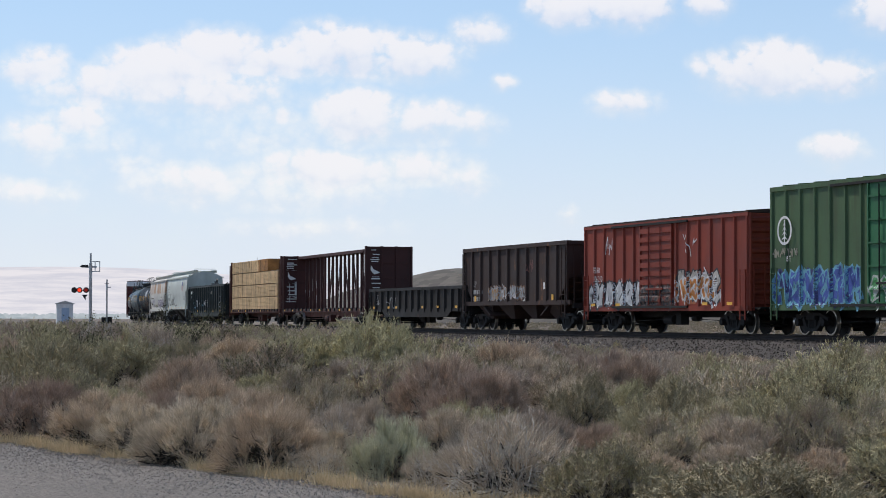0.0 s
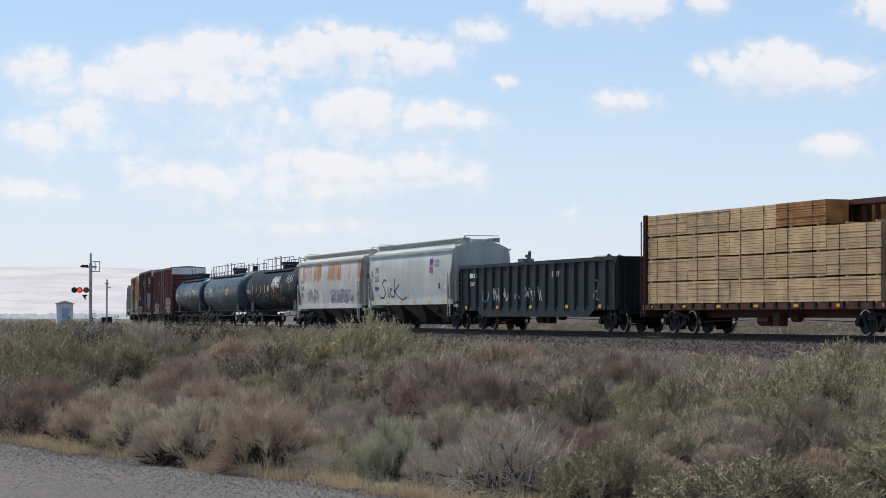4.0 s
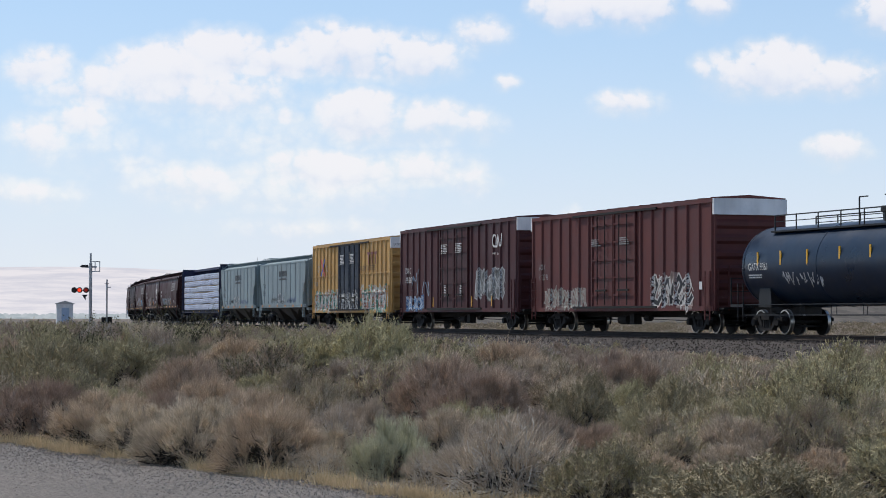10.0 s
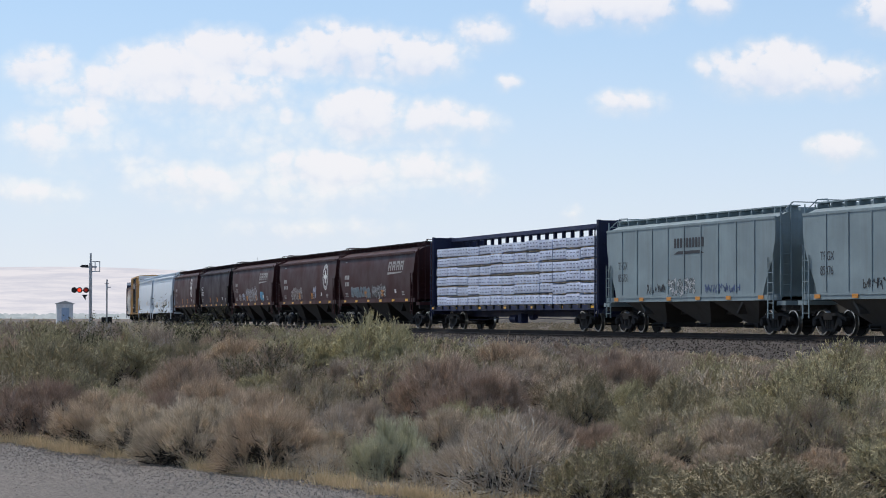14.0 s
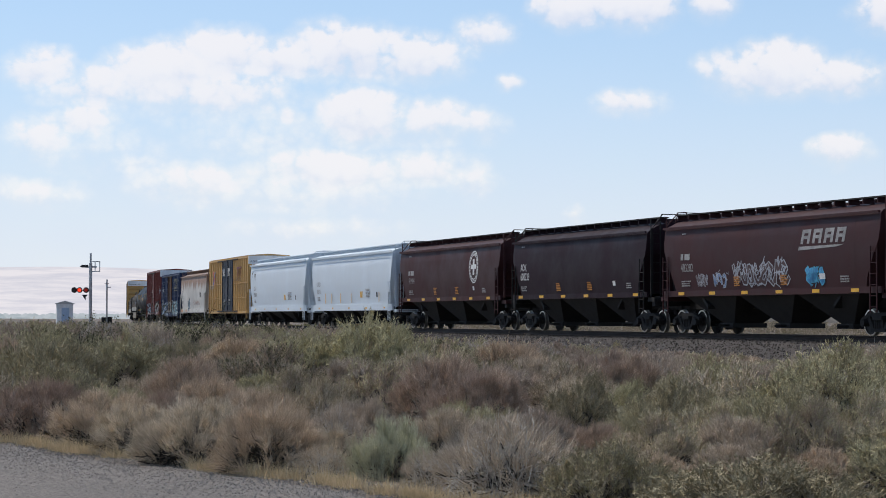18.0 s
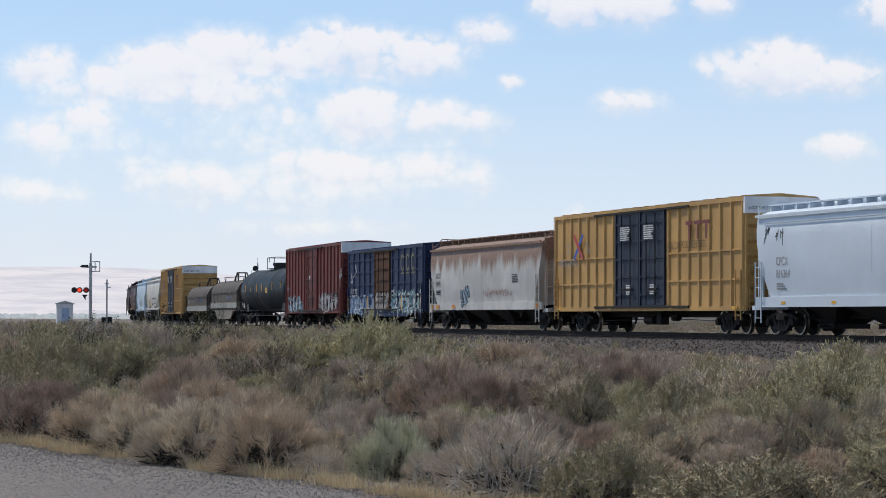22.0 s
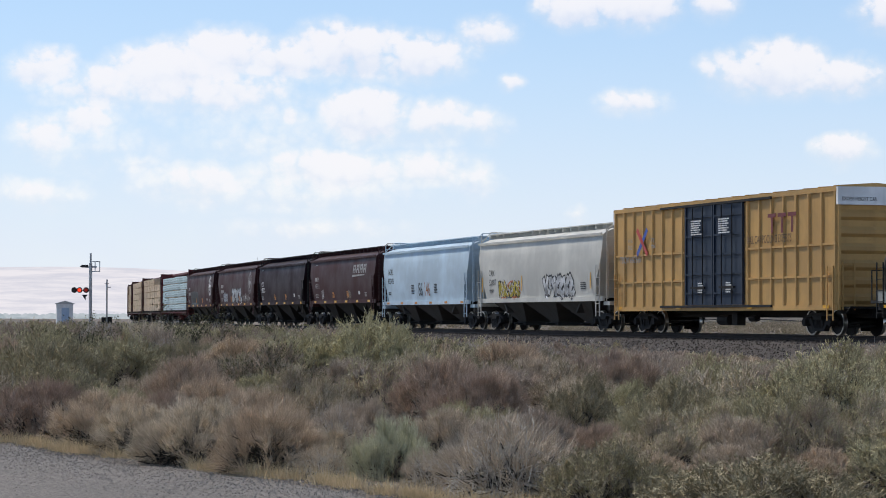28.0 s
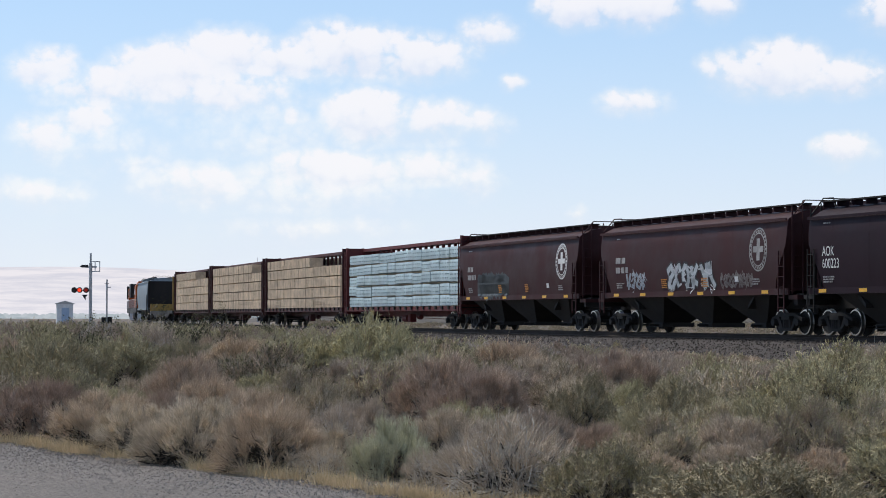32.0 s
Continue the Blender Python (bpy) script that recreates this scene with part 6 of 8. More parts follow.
for q in ([(-4.2, 2.62), (-4.6, 2.72), (-5.0, 2.5), (-4.7, 2.25), (-4.4, 2.0), (-4.8, 1.72), (-5.5, 1.68), (-5.7, 1.85)], [(-3.9, 2.3), (-3.98, 1.8), (-3.7, 1.72)], [(-3.1, 2.15), (-3.4, 2.2), (-3.55, 1.9), (-3.2, 1.72), (-2.9, 1.8)], [(-2.5, 2.75), (-2.75, 1.7)], [(-1.7, 2.4), (-2.6, 2.05), (-2.0, 1.75), (-1.2, 1.55), (-0.4, 1.7)]):
    ribbon(bm, q, 0.09, -1.61)
part("graffiti", bm, ink(INKY), c, "loose black sprayed tag")
scrawl(c, -7.4, -6.7, 2.6, 3.4, -1.60, (0.1, 0.1, 0.1), 82, 0.04)
tapes(c, np.linspace(-6.5, 6.5, 6), 1.42, -1.585)
bars(c, 5.6, 2.1, 0.35, 0.3, 1, -1.62, DARKINK, random.Random(7))
bars(c, 6.6, 2.0, 0.3, 0.28, 1, -1.62, WHITE, random.Random(7))

c = hopper("off-white covered hopper with rust patches and purple graffiti", P_RUSTY, 16.4, 4.08, 4.42, 1.28, end_mat=P_RUSTY, bays=3)
couple(c, -114.25, 16.5, 7.2)
letters(c, "SOXX", -7.3, 2.75, 0.26, -1.6, DARKINK)
letters(c, "516160", -7.3, 2.35, 0.26, -1.61, DARKINK)
data_lines(c, -7.3, 2.1, -1.61, DARKINK, 8)
graffiti(c, -5.5, -2.6, 1.5, 2.35, -1.615, (0.36, 0.35, 0.36), (0.16, 0.13, 0.18), 91, None, 0.14)
graffiti(c, 0.8, 6.4, 1.45, 2.3, -1.615, (0.34, 0.30, 0.36), (0.10, 0.06, 0.14), 92, None, 0.14)
tapes(c, (-7.2, 7.0), 1.7, -1.60, 0.08, 0.7)

# three tank cars
c = tank_car("black tank car with yellow dashes and white graffiti", P_TANKBLK, 18.9, 1.50, 2.55, 10.5, hatch=-0.1, rails="long", marks=[(-7.9, 2.6), (-6.2, 2.6), (-4.8, 2.6), (-3.2, 2.6), (-1.6, 2.6), (1.6, 2.6), (4.2, 2.6), (6.9, 2.7)])
couple(c, -133.8, 18.9, 7.6)
letters(c, "TILX 405113", -8.6, 2.3, 0.27, -1.52, WHITE)
graffiti(c, 0.6, 3.3, 2.6, 3.4, -1.51, WHITE_PAINT, INKY, 101, None, 0.2)
scrawl(c, -4.6, -0.6, 1.75, 2.4, -1.50, (0.30, 0.34, 0.36), 102, 0.04)
scrawl(c, -5.5, -2.0, 1.6, 2.1, -1.48, (0.05, 0.12, 0.13), 105, 0.09)
scrawl(c, 0.2, 4.6, 1.7, 2.3, -1.50, (0.24, 0.13, 0.04), 103, 0.06)
scrawl(c, 2.2, 4.8, 1.55, 2.1, -1.48, (0.26, 0.28, 0.30), 106, 0.035)
scrawl(c, 5.2, 7.6, 2.9, 3.5, -1.50, WHITE_PAINT, 104)
bars(c, -0.8, 2.4, 0.7, 0.4, 1, -1.52, YELLOW, random.Random(1), "yellow warning panel")

c = tank_car("blue-grey tank car covered in pale graffiti", P_TANKBLUE, 18.0, 1.53, 2.5, 15.5, hatch=0.6, rails="long", marks=[(-2.6, 2.8), (-0.4, 2.8), (2.2, 2.8), (4.4, 2.8), (6.6, 2.8)])
couple(c, -154.3, 17.9, 7.3)
bars(c, -8.3, 2.38, 2.3, 0.42, 1, -1.545, DARKINK, random.Random(2), "black backing panel of the number")
letters(c, "TILX 405126", -8.2, 2.45, 0.3, -1.55, WHITE)
graffiti(c, -6.2, -3.6, 2.1, 3.0, -1.545, PALE, (0.10, 0.17, 0.20), 111, None, 0.09)
graffiti(c, -3.6, 1.2, 1.7, 2.55, -1.55, (0.05, 0.10, 0.12), (0.24, 0.33, 0.32), 112, (0.05, 0.10, 0.13), 0.12)
bars(c, 1.6, 2.5, 0.8, 0.7, 1, -1.545, ink((0.03, 0.10, 0.26)), random.Random(3), "blue sprayed patch")
bars(c, 4.3, 2.75, 1.6, 0.6, 1, -1.535, DARKINK, random.Random(4), "dark overpainted panel")
bars(c, 3.0, 2.3, 0.9, 0.5, 1, -1.55, YELLOW, random.Random(2), "yellow warning panel")

c = tank_car("glossy blue-black tank car with a central hatch", P_TANKNAVY, 17.9, 1.48, 2.5, 14.0, hatch=0.0, rails="low", marks=[(-7.2, 2.75), (-5.5, 2.75), (-3.6, 2.75), (-1.4, 2.8), (0.6, 2.8), (2.6, 2.8), (4.6, 2.8), (7.6, 2.6)])
couple(c, -174.4, 17.9, 7.3)
letters(c, "GATX 9361", -7.9, 2.35, 0.27, -1.50, WHITE)
data_lines(c, -7.9, 2.15, -1.5, WHITE, 9, 1.2, 2)
scrawl(c, -5.4, -4.4, 1.8, 2.3, -1.5, WHITE_PAINT, 121)
scrawl(c, -4.2, -2.8, 1.7, 2.2, -1.5, WHITE_PAINT, 122)
bars(c, 3.4, 2.6, 0.5, 0.35, 1, -1.5, YELLOW, random.Random(2), "yellow warning panel")
bars(c, 5.0, 2.5, 0.5, 0.3, 1, -1.5, WHITE, random.Random(2), "white placard")

# red-brown and dark maroon boxcars
c = boxcar("red-brown high-cube boxcar with graffiti along the sill", P_REDBOX, 18.8, 5.24, 17, 4.6, P_REDBOX, 2, white_end=True)
couple(c, -195.0, 19.0, 7.2)
letters(c, "AO K", -8.4, 2.75, 0.28, -1.59, GREYINK)
letters(c, "11 20 96", -8.4, 2.3, 0.28, -1.59, GREYINK)
graffiti(c, -7.9, -3.2, 0.95, 1.9, -1.58, (0.30, 0.21, 0.18), (0.36, 0.37, 0.32), 131, (0.17, 0.10, 0.085), 0.14)
graffiti(c, 3.8, 7.5, 0.95, 2.35, -1.58, INKY, (0.55, 0.53, 0.50), 132, (0.24, 0.17, 0.15), 0.14)
data_lines(c, -3.2 + 1.0, 3.9, -1.63, GREYINK, 13, 1.0, 4)
data_lines(c, 0.8, 3.9, -1.63, GREYINK, 14, 1.0, 4)
bars(c, 8.3, 1.7, 0.35, 0.3, 1, -1.58, WHITE, random.Random(4))

c = boxcar("dark maroon high-cube boxcar with silver graffiti", P_DKBOX, 18.8, 5.4, 17, 4.6, P_DKBOX, 2, white_end=True)
couple(c, -215.8, 18.9, 7.2)
letters(c, "DW C", -8.3, 2.95, 0.33, -1.59, WHITE)
letters(c, "793 867", -8.3, 2.45, 0.33, -1.59, WHITE)
letters(c, "www    .ca", 6.1, 3.62, 0.18, -1.59, WHITE)
bm = bmesh.new()
lg = [(6.35 + 0.28 * math.cos(a), 4.3 + 0.28 * math.sin(a)) for a in np.linspace(-0.6, 4.9, 12)]
lg += [(6.5, 4.02), (6.75, 4.02), (6.85, 4.55), (7.1, 4.05), (7.3, 4.05), (7.4, 4.6)]
ribbon(bm, lg, 0.10, -1.59)
part("emblem", bm, WHITE, c, "white looping line emblem")
graffiti(c, 3.3, 7.4, 1.45, 2.9, -1.58, (0.16, 0.165, 0.165), (0.40, 0.41, 0.41), 141, (0.20, 0.21, 0.205), 0.2)
graffiti(c, -8.3, -5.3, 0.95, 1.75, -1.58, (0.05, 0.16, 0.36), (0.50, 0.55, 0.6), 142, (0.04, 0.13, 0.30), 0.12)
scrawl(c, -7.2, -4.8, 1.7, 3.2, -1.58, (0.30, 0.40, 0.50), 143, 0.06)
for x in (-1.9, 0.5):
    data_lines(c, x, 4.3, -1.63, WHITE, 15, 1.0, 6)
for x in (-1.4, 1.2):
    data_lines(c, x, 2.2, -1.63, WHITE, 16, 0.4, 7)
tapes(c, (-3.3, 3.0, 6.0), 1.4, -1.6, 0.1, 0.5)


def yellow_box(left, length, seed, tagged_low, word):
    k = boxcar("yellow high-cube boxcar with blue-black double doors" + (" and graffiti" if tagged_low else ""), P_YELLOW, 18.5, 5.18, 20, 4.9, P_BLKDOOR, 2, white_end=True, bands=(2.05, 3.15))
    couple(k, left, length, 7.15)
    y = -1.59
    bm = bmesh.new()
    ribbon(bm, [(-6.85, 3.2), (-5.95, 4.15)], 0.2, y)
    part("emblem", bm, ink((0.05, 0.10, 0.40)), k, "blue stroke of a crossed emblem")
    bm = bmesh.new()
    ribbon(bm, [(-6.85, 4.15), (-5.95, 3.2)], 0.2, y - 0.004)
    part("emblem", bm, ink((0.50, 0.06, 0.05)), k, "red stroke of a crossed emblem")
    letters(k, "next\nload", -7.75, 3.68, 0.22, y, GREYINK, 0.75)
    letters(k, "any\nroad", -5.55, 3.68, 0.22, y, GREYINK, 0.75)
    bm = bmesh.new()
    for x in (4.4, 5.15, 5.9):
        box(bm, x, x + 0.6, y - 0.004, y, 4.22, 4.36)
        box(bm, x + 0.24, x + 0.38, y - 0.004, y, 3.65, 4.22)
    part("emblem", bm, ink((0.16, 0.03, 0.03)), k, "dark red block emblem")
    letters(k, "RAIL CAR POOLING EXPERTS", 2.8, 3.32, 0.3, y, ink((0.09, 0.05, 0.018)), 0.62)
    letters(k, word, -8.6, 2.85 if not tagged_low else 2.55, 0.28, y, GREYINK, 0.9)
    for x in (-1.75, 0.6):
        data_lines(k, x, 4.3, -1.66, WHITE, seed, 1.0, 7)
        data_lines(k, x + 0.6, 1.9, -1.66, WHITE, seed + 1, 0.5, 5)
    for sg in (9.29,):
        e = letters(k, "EXCESS HEIGHT CAR", 0, 0, 0.13, 0, DARKINK, 0.8)
        e.matrix_basis = pose(sg + 0.10, -1.4, 4.62, 90, 0, 90) @ Matrix.Diagonal((0.8, 1, 1, 1))
    if tagged_low:
        graffiti(k, -8.9, -2.7, 0.95, 2.25, -1.58, (0.45, 0.17, 0.11), (0.50, 0.52, 0.50), seed, (0.08, 0.22, 0.16), 0.15)
        graffiti(k, 2.7, 8.5, 0.95, 2.4, -1.58, (0.42, 0.15, 0.09), (0.50, 0.53, 0.50), seed + 1, (0.08, 0.24, 0.17), 0.15)
        graffiti(k, -8.8, -2.9, 0.95, 2.0, -1.592, (0.06, 0.24, 0.17), (0.62, 0.63, 0.60), seed + 5, None, 0.06)
        graffiti(k, 2.9, 8.4, 0.95, 2.15, -1.592, (0.20, 0.075, 0.04), (0.62, 0.63, 0.60), seed + 6, None, 0.07)
        graffiti(k, -2.2, 2.2, 0.95, 2.1, -1.67, INKY, (0.50, 0.52, 0.52), seed + 2, None, 0.12)
    tapes(k, (-8.6, -3.0, 3.0, 8.6), 1.0, -1.6, 0.4, 0.1)
    return k


yellow_box(-236.4, 18.7, 151, True, "TBOX")


def blue_grey_hopper(left, length, num, seed):
    k = hopper("blue-grey ribbed covered hopper with black lettering", P_RICH, 15.0, 4.25, 4.5, 1.35, 0.2, style="ribbed", end_mat=P_RICH, bays=3)
    couple(k, left, length, 6.5)
    letters(k, "TRGX", -6.3, 2.6, 0.32, -1.60, DARKINK)
    letters(k, num, -6.3, 2.1, 0.32, -1.60, DARKINK)
    bm = bmesh.new()
    for q in range(10):
        box(bm, -0.9 + q * 0.27, -0.72 + q * 0.27, -1.604, -1.60, 3.35, 3.72)
    slab_y(bm, [(-0.9, 3.1), (1.75, 3.1), (1.4, 3.22), (-0.55, 3.22)], -1.604, -1.60)
    part("emblem", bm, DARKINK, k, "black company lettering as bars over a swoosh")
    tapes(k, (-6.5, -4, -1.4, 1.2, 3.8, 6.4), 1.36, -1.57, 0.4, 0.14, ORANGE)
    graffiti(k, -1.6, 0.9, 1.5, 2.15, -1.6, (0.24, 0.28, 0.29), INKY, seed, None, 0.12)
    scrawl(k, -3.5, -1.8, 1.55, 1.95, -1.6, INKY, seed + 1)
    scrawl(k, 1.8, 4.6, 1.55, 1.9, -1.6, (0.06, 0.10, 0.22), seed + 2)
    return k


blue_grey_hopper(-253.5, 15.0, "85476", 161)
blue_grey_hopper(-270.5, 15.0, "856751", 166)

# navy centre-beam with white-wrapped lumber
c = centerbeam("navy blue centerbeam flatcar with wrapped lumber", P_NAVY, 23.0, 4.75, 1.15)
st = lumber_stack("white plastic-wrapped lumber in six tiers", WRAP_WHITE, -10.9, 10.9, 1.16, 6, 0.50, 13, 0, PRINT_BLUE, seed=62)
couple(c, -294.6, 22.8, 9.0, st)
tapes(c, np.linspace(-11, 11, 7), 1.08, -1.50, 0.35, 0.1)


def brown_hopper(left, length, seed, mat=None, logo="slab", word="", tags=(), shoulder=4.15, num=""):
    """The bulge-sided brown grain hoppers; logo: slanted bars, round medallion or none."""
    k = hopper("mineral brown covered grain hopper" + (" with graffiti" if tags else ""), mat or P_BROWN, length + 0.55, shoulder, 4.52, 1.55, 0.22, STEEL_DARK, 3, end_mat=STEEL_DARK if mat else (mat or P_BROWN))
    couple(k, left, length, 6.4)
    y = -1.605
    if logo == "slab":
        bm = bmesh.new()
        for q in range(4):
            x = 2.9 + q * 0.8
            for u0, u1, v0, v1 in ((0.0, 0.17, 0.0, 1.0), (0.44, 0.61, 0.0, 1.0), (0.17, 0.44, 0.74, 1.0), (0.17, 0.44, 0.34, 0.56)):
                slab_y(bm, [(x + u + 0.12 * v, 3.2 + 0.5 * v) for u, v in ((u0, v0), (u1, v0), (u1, v1), (u0, v1))], y - 0.004, y)
        slab_y(bm, [(2.75, 2.98), (5.4, 3.05), (5.9, 3.12), (2.8, 3.11)], y - 0.004, y)
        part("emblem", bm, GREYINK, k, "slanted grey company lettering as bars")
    elif logo == "round":
        bm = bmesh.new()
        cx, cz = (6.1 if seed > 260 else 5.5 if tags else 4.4), 3.1
        for r0, r1 in ((1.0, 0.93), (0.78, 0.72)):
            for i in range(32):
                a, b = 2 * math.pi * i / 32, 2 * math.pi * (i + 1) / 32
                bm.faces.new([bm.verts.new((cx + r * 0.70 * math.cos(q), y, cz + r * 0.80 * math.sin(q))) for r, q in ((r0, a), (r0, b), (r1, b), (r1, a))])
        for i in range(26):
            a = 2 * math.pi * i / 26
            bm.faces.new([bm.verts.new((cx + r * 0.70 * math.cos(a + d), y, cz + r * 0.80 * math.sin(a + d))) for r, d in ((0.9, -0.07), (0.9, 0.07), (0.81, 0.07), (0.81, -0.07))])
        box(bm, cx - 0.12, cx + 0.12, y - 0.004, y, cz - 0.4, cz + 0.4)
        box(bm, cx - 0.4, cx + 0.4, y - 0.004, y, cz - 0.10, cz + 0.12)
        part("emblem", bm, WHITE if seed % 2 else GREYINK, k, "round cream medallion with a cross")
    if word:
        letters(k, word, -6.6, 2.75, 0.34, y, WHITE)
    else:
        bars(k, -6.6, 2.85, 1.1, 0.24, 1, y, GREYINK, random.Random(seed), "grey company lettering as bars")
        if num:
            letters(k, num, -6.6, 2.4, 0.32, y, GREYINK)
        else:
            bars(k, -6.6, 2.45, 1.3, 0.24, 1, y, GREYINK, random.Random(seed + 1), "grey car number as bars")
    data_lines(k, -6.6, 2.0, y, GREYINK, seed + 2, 0.8, 3)
    data_lines(k, -6.6, 3.85, -1.57, GREYINK, seed + 5, 0.5, 1)
    bars(k, 4.2, 1.95, 0.4, 0.2, 1, y, WHITE, random.Random(seed + 3))
    data_lines(k, 5.6, 2.0, y, GREYINK, seed + 4, 0.6, 3)
    for x in (-2.2, 1.4):
        bars(k, x, 2.1, 0.55, 0.045, 5, y, ORANGE, random.Random(seed + 6), "faded orange notice")
    tapes(k, np.linspace(-6.6, 6.6, 6), 1.55, -1.585, 0.5, 0.12)
    for x0, x1, z0, z1, fill, edge, th in tags:
        graffiti(k, x0, x1, z0, z1, y, fill, edge, seed * 7 + round(x0 * 3), None, th)
    return k


brown_hopper(-313.3, 15.6, 171, tags=((-5.2, -1.0, 1.75, 2.35, (0.10, 0.16, 0.20), (0.20, 0.24, 0.26), 0.2), (-0.6, 2.4, 1.75, 2.4, (0.11, 0.12, 0.13), (0.02, 0.02, 0.02), 0.2)))
brown_hopper(-330.6, 15.9, 173, logo="round", tags=((-4.5, -1.2, 1.7, 2.5, (0.09, 0.045, 0.043), (0.36, 0.36, 0.36), 0.15), (2.0, 2.8, 1.8, 2.5, (0.2, 0.3, 0.5), (0.5, 0.5, 0.55), 0.12)))
brown_hopper(-349.0, 15.8, 175, num="483282", tags=((-5.3, -4.4, 1.75, 2.3, (0.1, 0.06, 0.06), (0.42, 0.42, 0.44), 0.12), (-3.9, -2.8, 1.75, 2.35, (0.16, 0.25, 0.45), (0.45, 0.48, 0.52), 0.12), (-2.2, 2.0, 1.75, 2.7, (0.075, 0.035, 0.035), (0.40, 0.42, 0.46), 0.13), (3.3, 4.5, 1.8, 2.4, (0.05, 0.25, 0.5), (0.08, 0.4, 0.6), 0.2)))
brown_hopper(-366.0, 14.7, 177, P_BROWN2, "", "AOK\n600233", shoulder=4.1)
brown_hopper(-384.4, 16.0, 179, logo="round", num="479904")


def white_hopper(left, length, word, seed):
    k = hopper("clean white covered hopper with a deep side sill", P_WHITE, length + 0.7, 4.32, 4.56, 1.18, 0.36, STEEL_DARK, 4, end_mat=P_WHITE, sill_mat=P_WHITE)
    couple(k, left, length, 8.0)
    letters(k, "CPCX", -8.0, 2.5, 0.3, -1.61, GREYINK)
    letters(k, word, -8.0, 2.05, 0.3, -1.61, GREYINK)
    data_lines(k, -8.0, 1.8, -1.6, GREYINK, seed, 0.7, 3)
    bars(k, 2.6, 1.75, 0.7, 0.36, 1, -1.61, YELLOW, random.Random(seed), "yellow warning panel")
    bars(k, 6.2, 1.75, 0.3, 0.3, 1, -1.61, DARKINK, random.Random(seed))
    data_lines(k, 3.9, 2.2, -1.61, GREYINK, seed + 2, 1.2, 6)
    tapes(k, (-7.5, -4, 0, 4, 8), 1.15, -1.585, 0.3, 0.1)
    bm = bmesh.new()
    for z in (4.02, 4.2):
        box(bm, -length / 2 + 0.2, length / 2 - 0.2, -1.60 + (z - 4.0) * 0.12, -1.57 + (z - 4.0) * 0.12, z, z + 0.03)
    part("side_seams", bm, P_WHITE, k)
    return k


k = white_hopper(-405.0, 18.3, "805192", 181)
tapes(k, (-5.8, -4.2, -2.0, 0.6, 6.9), 1.75, -1.60, 0.09, 0.6)
k = white_hopper(-425.8, 18.3, "816364", 183)
scrawl(k, -9.0, -7.8, 3.1, 3.9, -1.56, INKY, 184, 0.04)

yellow_box(-445.65, 18.4, 191, False, "TBOX 675958")

# rust-topped grey hopper
c = hopper("grey covered hopper with heavy rust along the roof", P_ACF, 16.4, 4.1, 4.42, 1.15, 0.34, STEEL_DARK, 4, end_mat=P_ACF, sill_mat=P_ACF)
couple(c, -463.8, 16.5, 7.1)
letters(c, "ACFX", -7.2, 2.6, 0.28, -1.61, DARKINK)
letters(c, "59193", -7.2, 2.2, 0.28, -1.61, DARKINK)
data_lines(c, -7.2, 1.95, -1.61, DARKINK, 20)
data_lines(c, 4.4, 2.6, -1.61, DARKINK, 21, 1.0, 5)
graffiti(c, -3.2, -2.0, 1.15, 2.15, -1.63, (0.10, 0.26, 0.38), INKY, 201, None, 0.2)
scrawl(c, 0.2, 4.2, 1.6, 2.0, -1.61, (0.35, 0.2, 0.17), 202, 0.03)
tapes(c, (-7.8, -6.9, -4.3, 7.7), 1.15, -1.6, 0.5, 0.2, ORANGE)

# blue and brick red boxcars
c = boxcar("royal blue boxcar with a rusted door and pale graffiti", P_BLUE, 15.6, 4.6, 13, 3.2, P_RUSTDOOR, 1, end_ribs=9, flare=True, bands=(1.8, 2.5, 3.2, 3.9), door_at=-0.2)
couple(c, -480.7, 15.5, 5.7)
letters(c, "15 01 32", -7.1, 2.0, 0.3, -1.58, WHITE, 0.95)
bm = bmesh.new()
for x in (4.0, 5.0, 6.0):
    lg = [(x + 0.32 * math.cos(a), 3.6 + 0.42 * math.sin(a)) for a in np.linspace(0.7, 5.5, 8)]
    ribbon(bm, lg, 0.13, -1.59)
    box(bm, x - 0.3, x + 0.35, -1.594, -1.59, 2.98, 3.06)
part("emblem", bm, ink((0.17, 0.16, 0.08)), c, "faded yellow looping emblem")
graffiti(c, -7.6, -2.0, 0.75, 1.9, -1.58, (0.10, 0.20, 0.40), (0.45, 0.52, 0.55), 211, (0.03, 0.08, 0.18), 0.15)
graffiti(c, -1.5, 1.2, 0.95, 2.0, -1.66, (0.30, 0.22, 0.16), (0.5, 0.5, 0.48), 212, None, 0.15)
graffiti(c, 1.5, 7.6, 0.8, 2.15, -1.58, (0.42, 0.55, 0.56), INKY, 213, (0.20, 0.34, 0.38), 0.16)
scrawl(c, -7.3, -6.6, 2.3, 4.0, -1.58, WHITE_PAINT, 214)
tapes(c, (-7.6, -3.2, 3.9, 7.6), 1.4, -1.6, 0.1, 0.8)

c = boxcar("brick red high-cube boxcar with white graffiti", P_RED2, 15.7, 5.22, 17, 3.0, P_RED2, 1, white_end=True, end_ribs=7, sill=0.85)
couple(c, -498.1, 15.6, 5.7)
graffiti(c, -7.2, -3.0, 0.92, 1.95, -1.58, (0.38, 0.50, 0.56), INKY, 221, (0.22, 0.33, 0.38), 0.17)
graffiti(c, 1.9, 7.0, 0.95, 2.1, -1.58, (0.42, 0.40, 0.37), INKY, 222, (0.30, 0.26, 0.23), 0.19)
scrawl(c, 7.0, 7.7, 2.4, 3.6, -1.58, WHITE_PAINT, 223)
data_lines(c, -0.6, 3.2, -1.63, WHITE, 23, 0.6, 3)
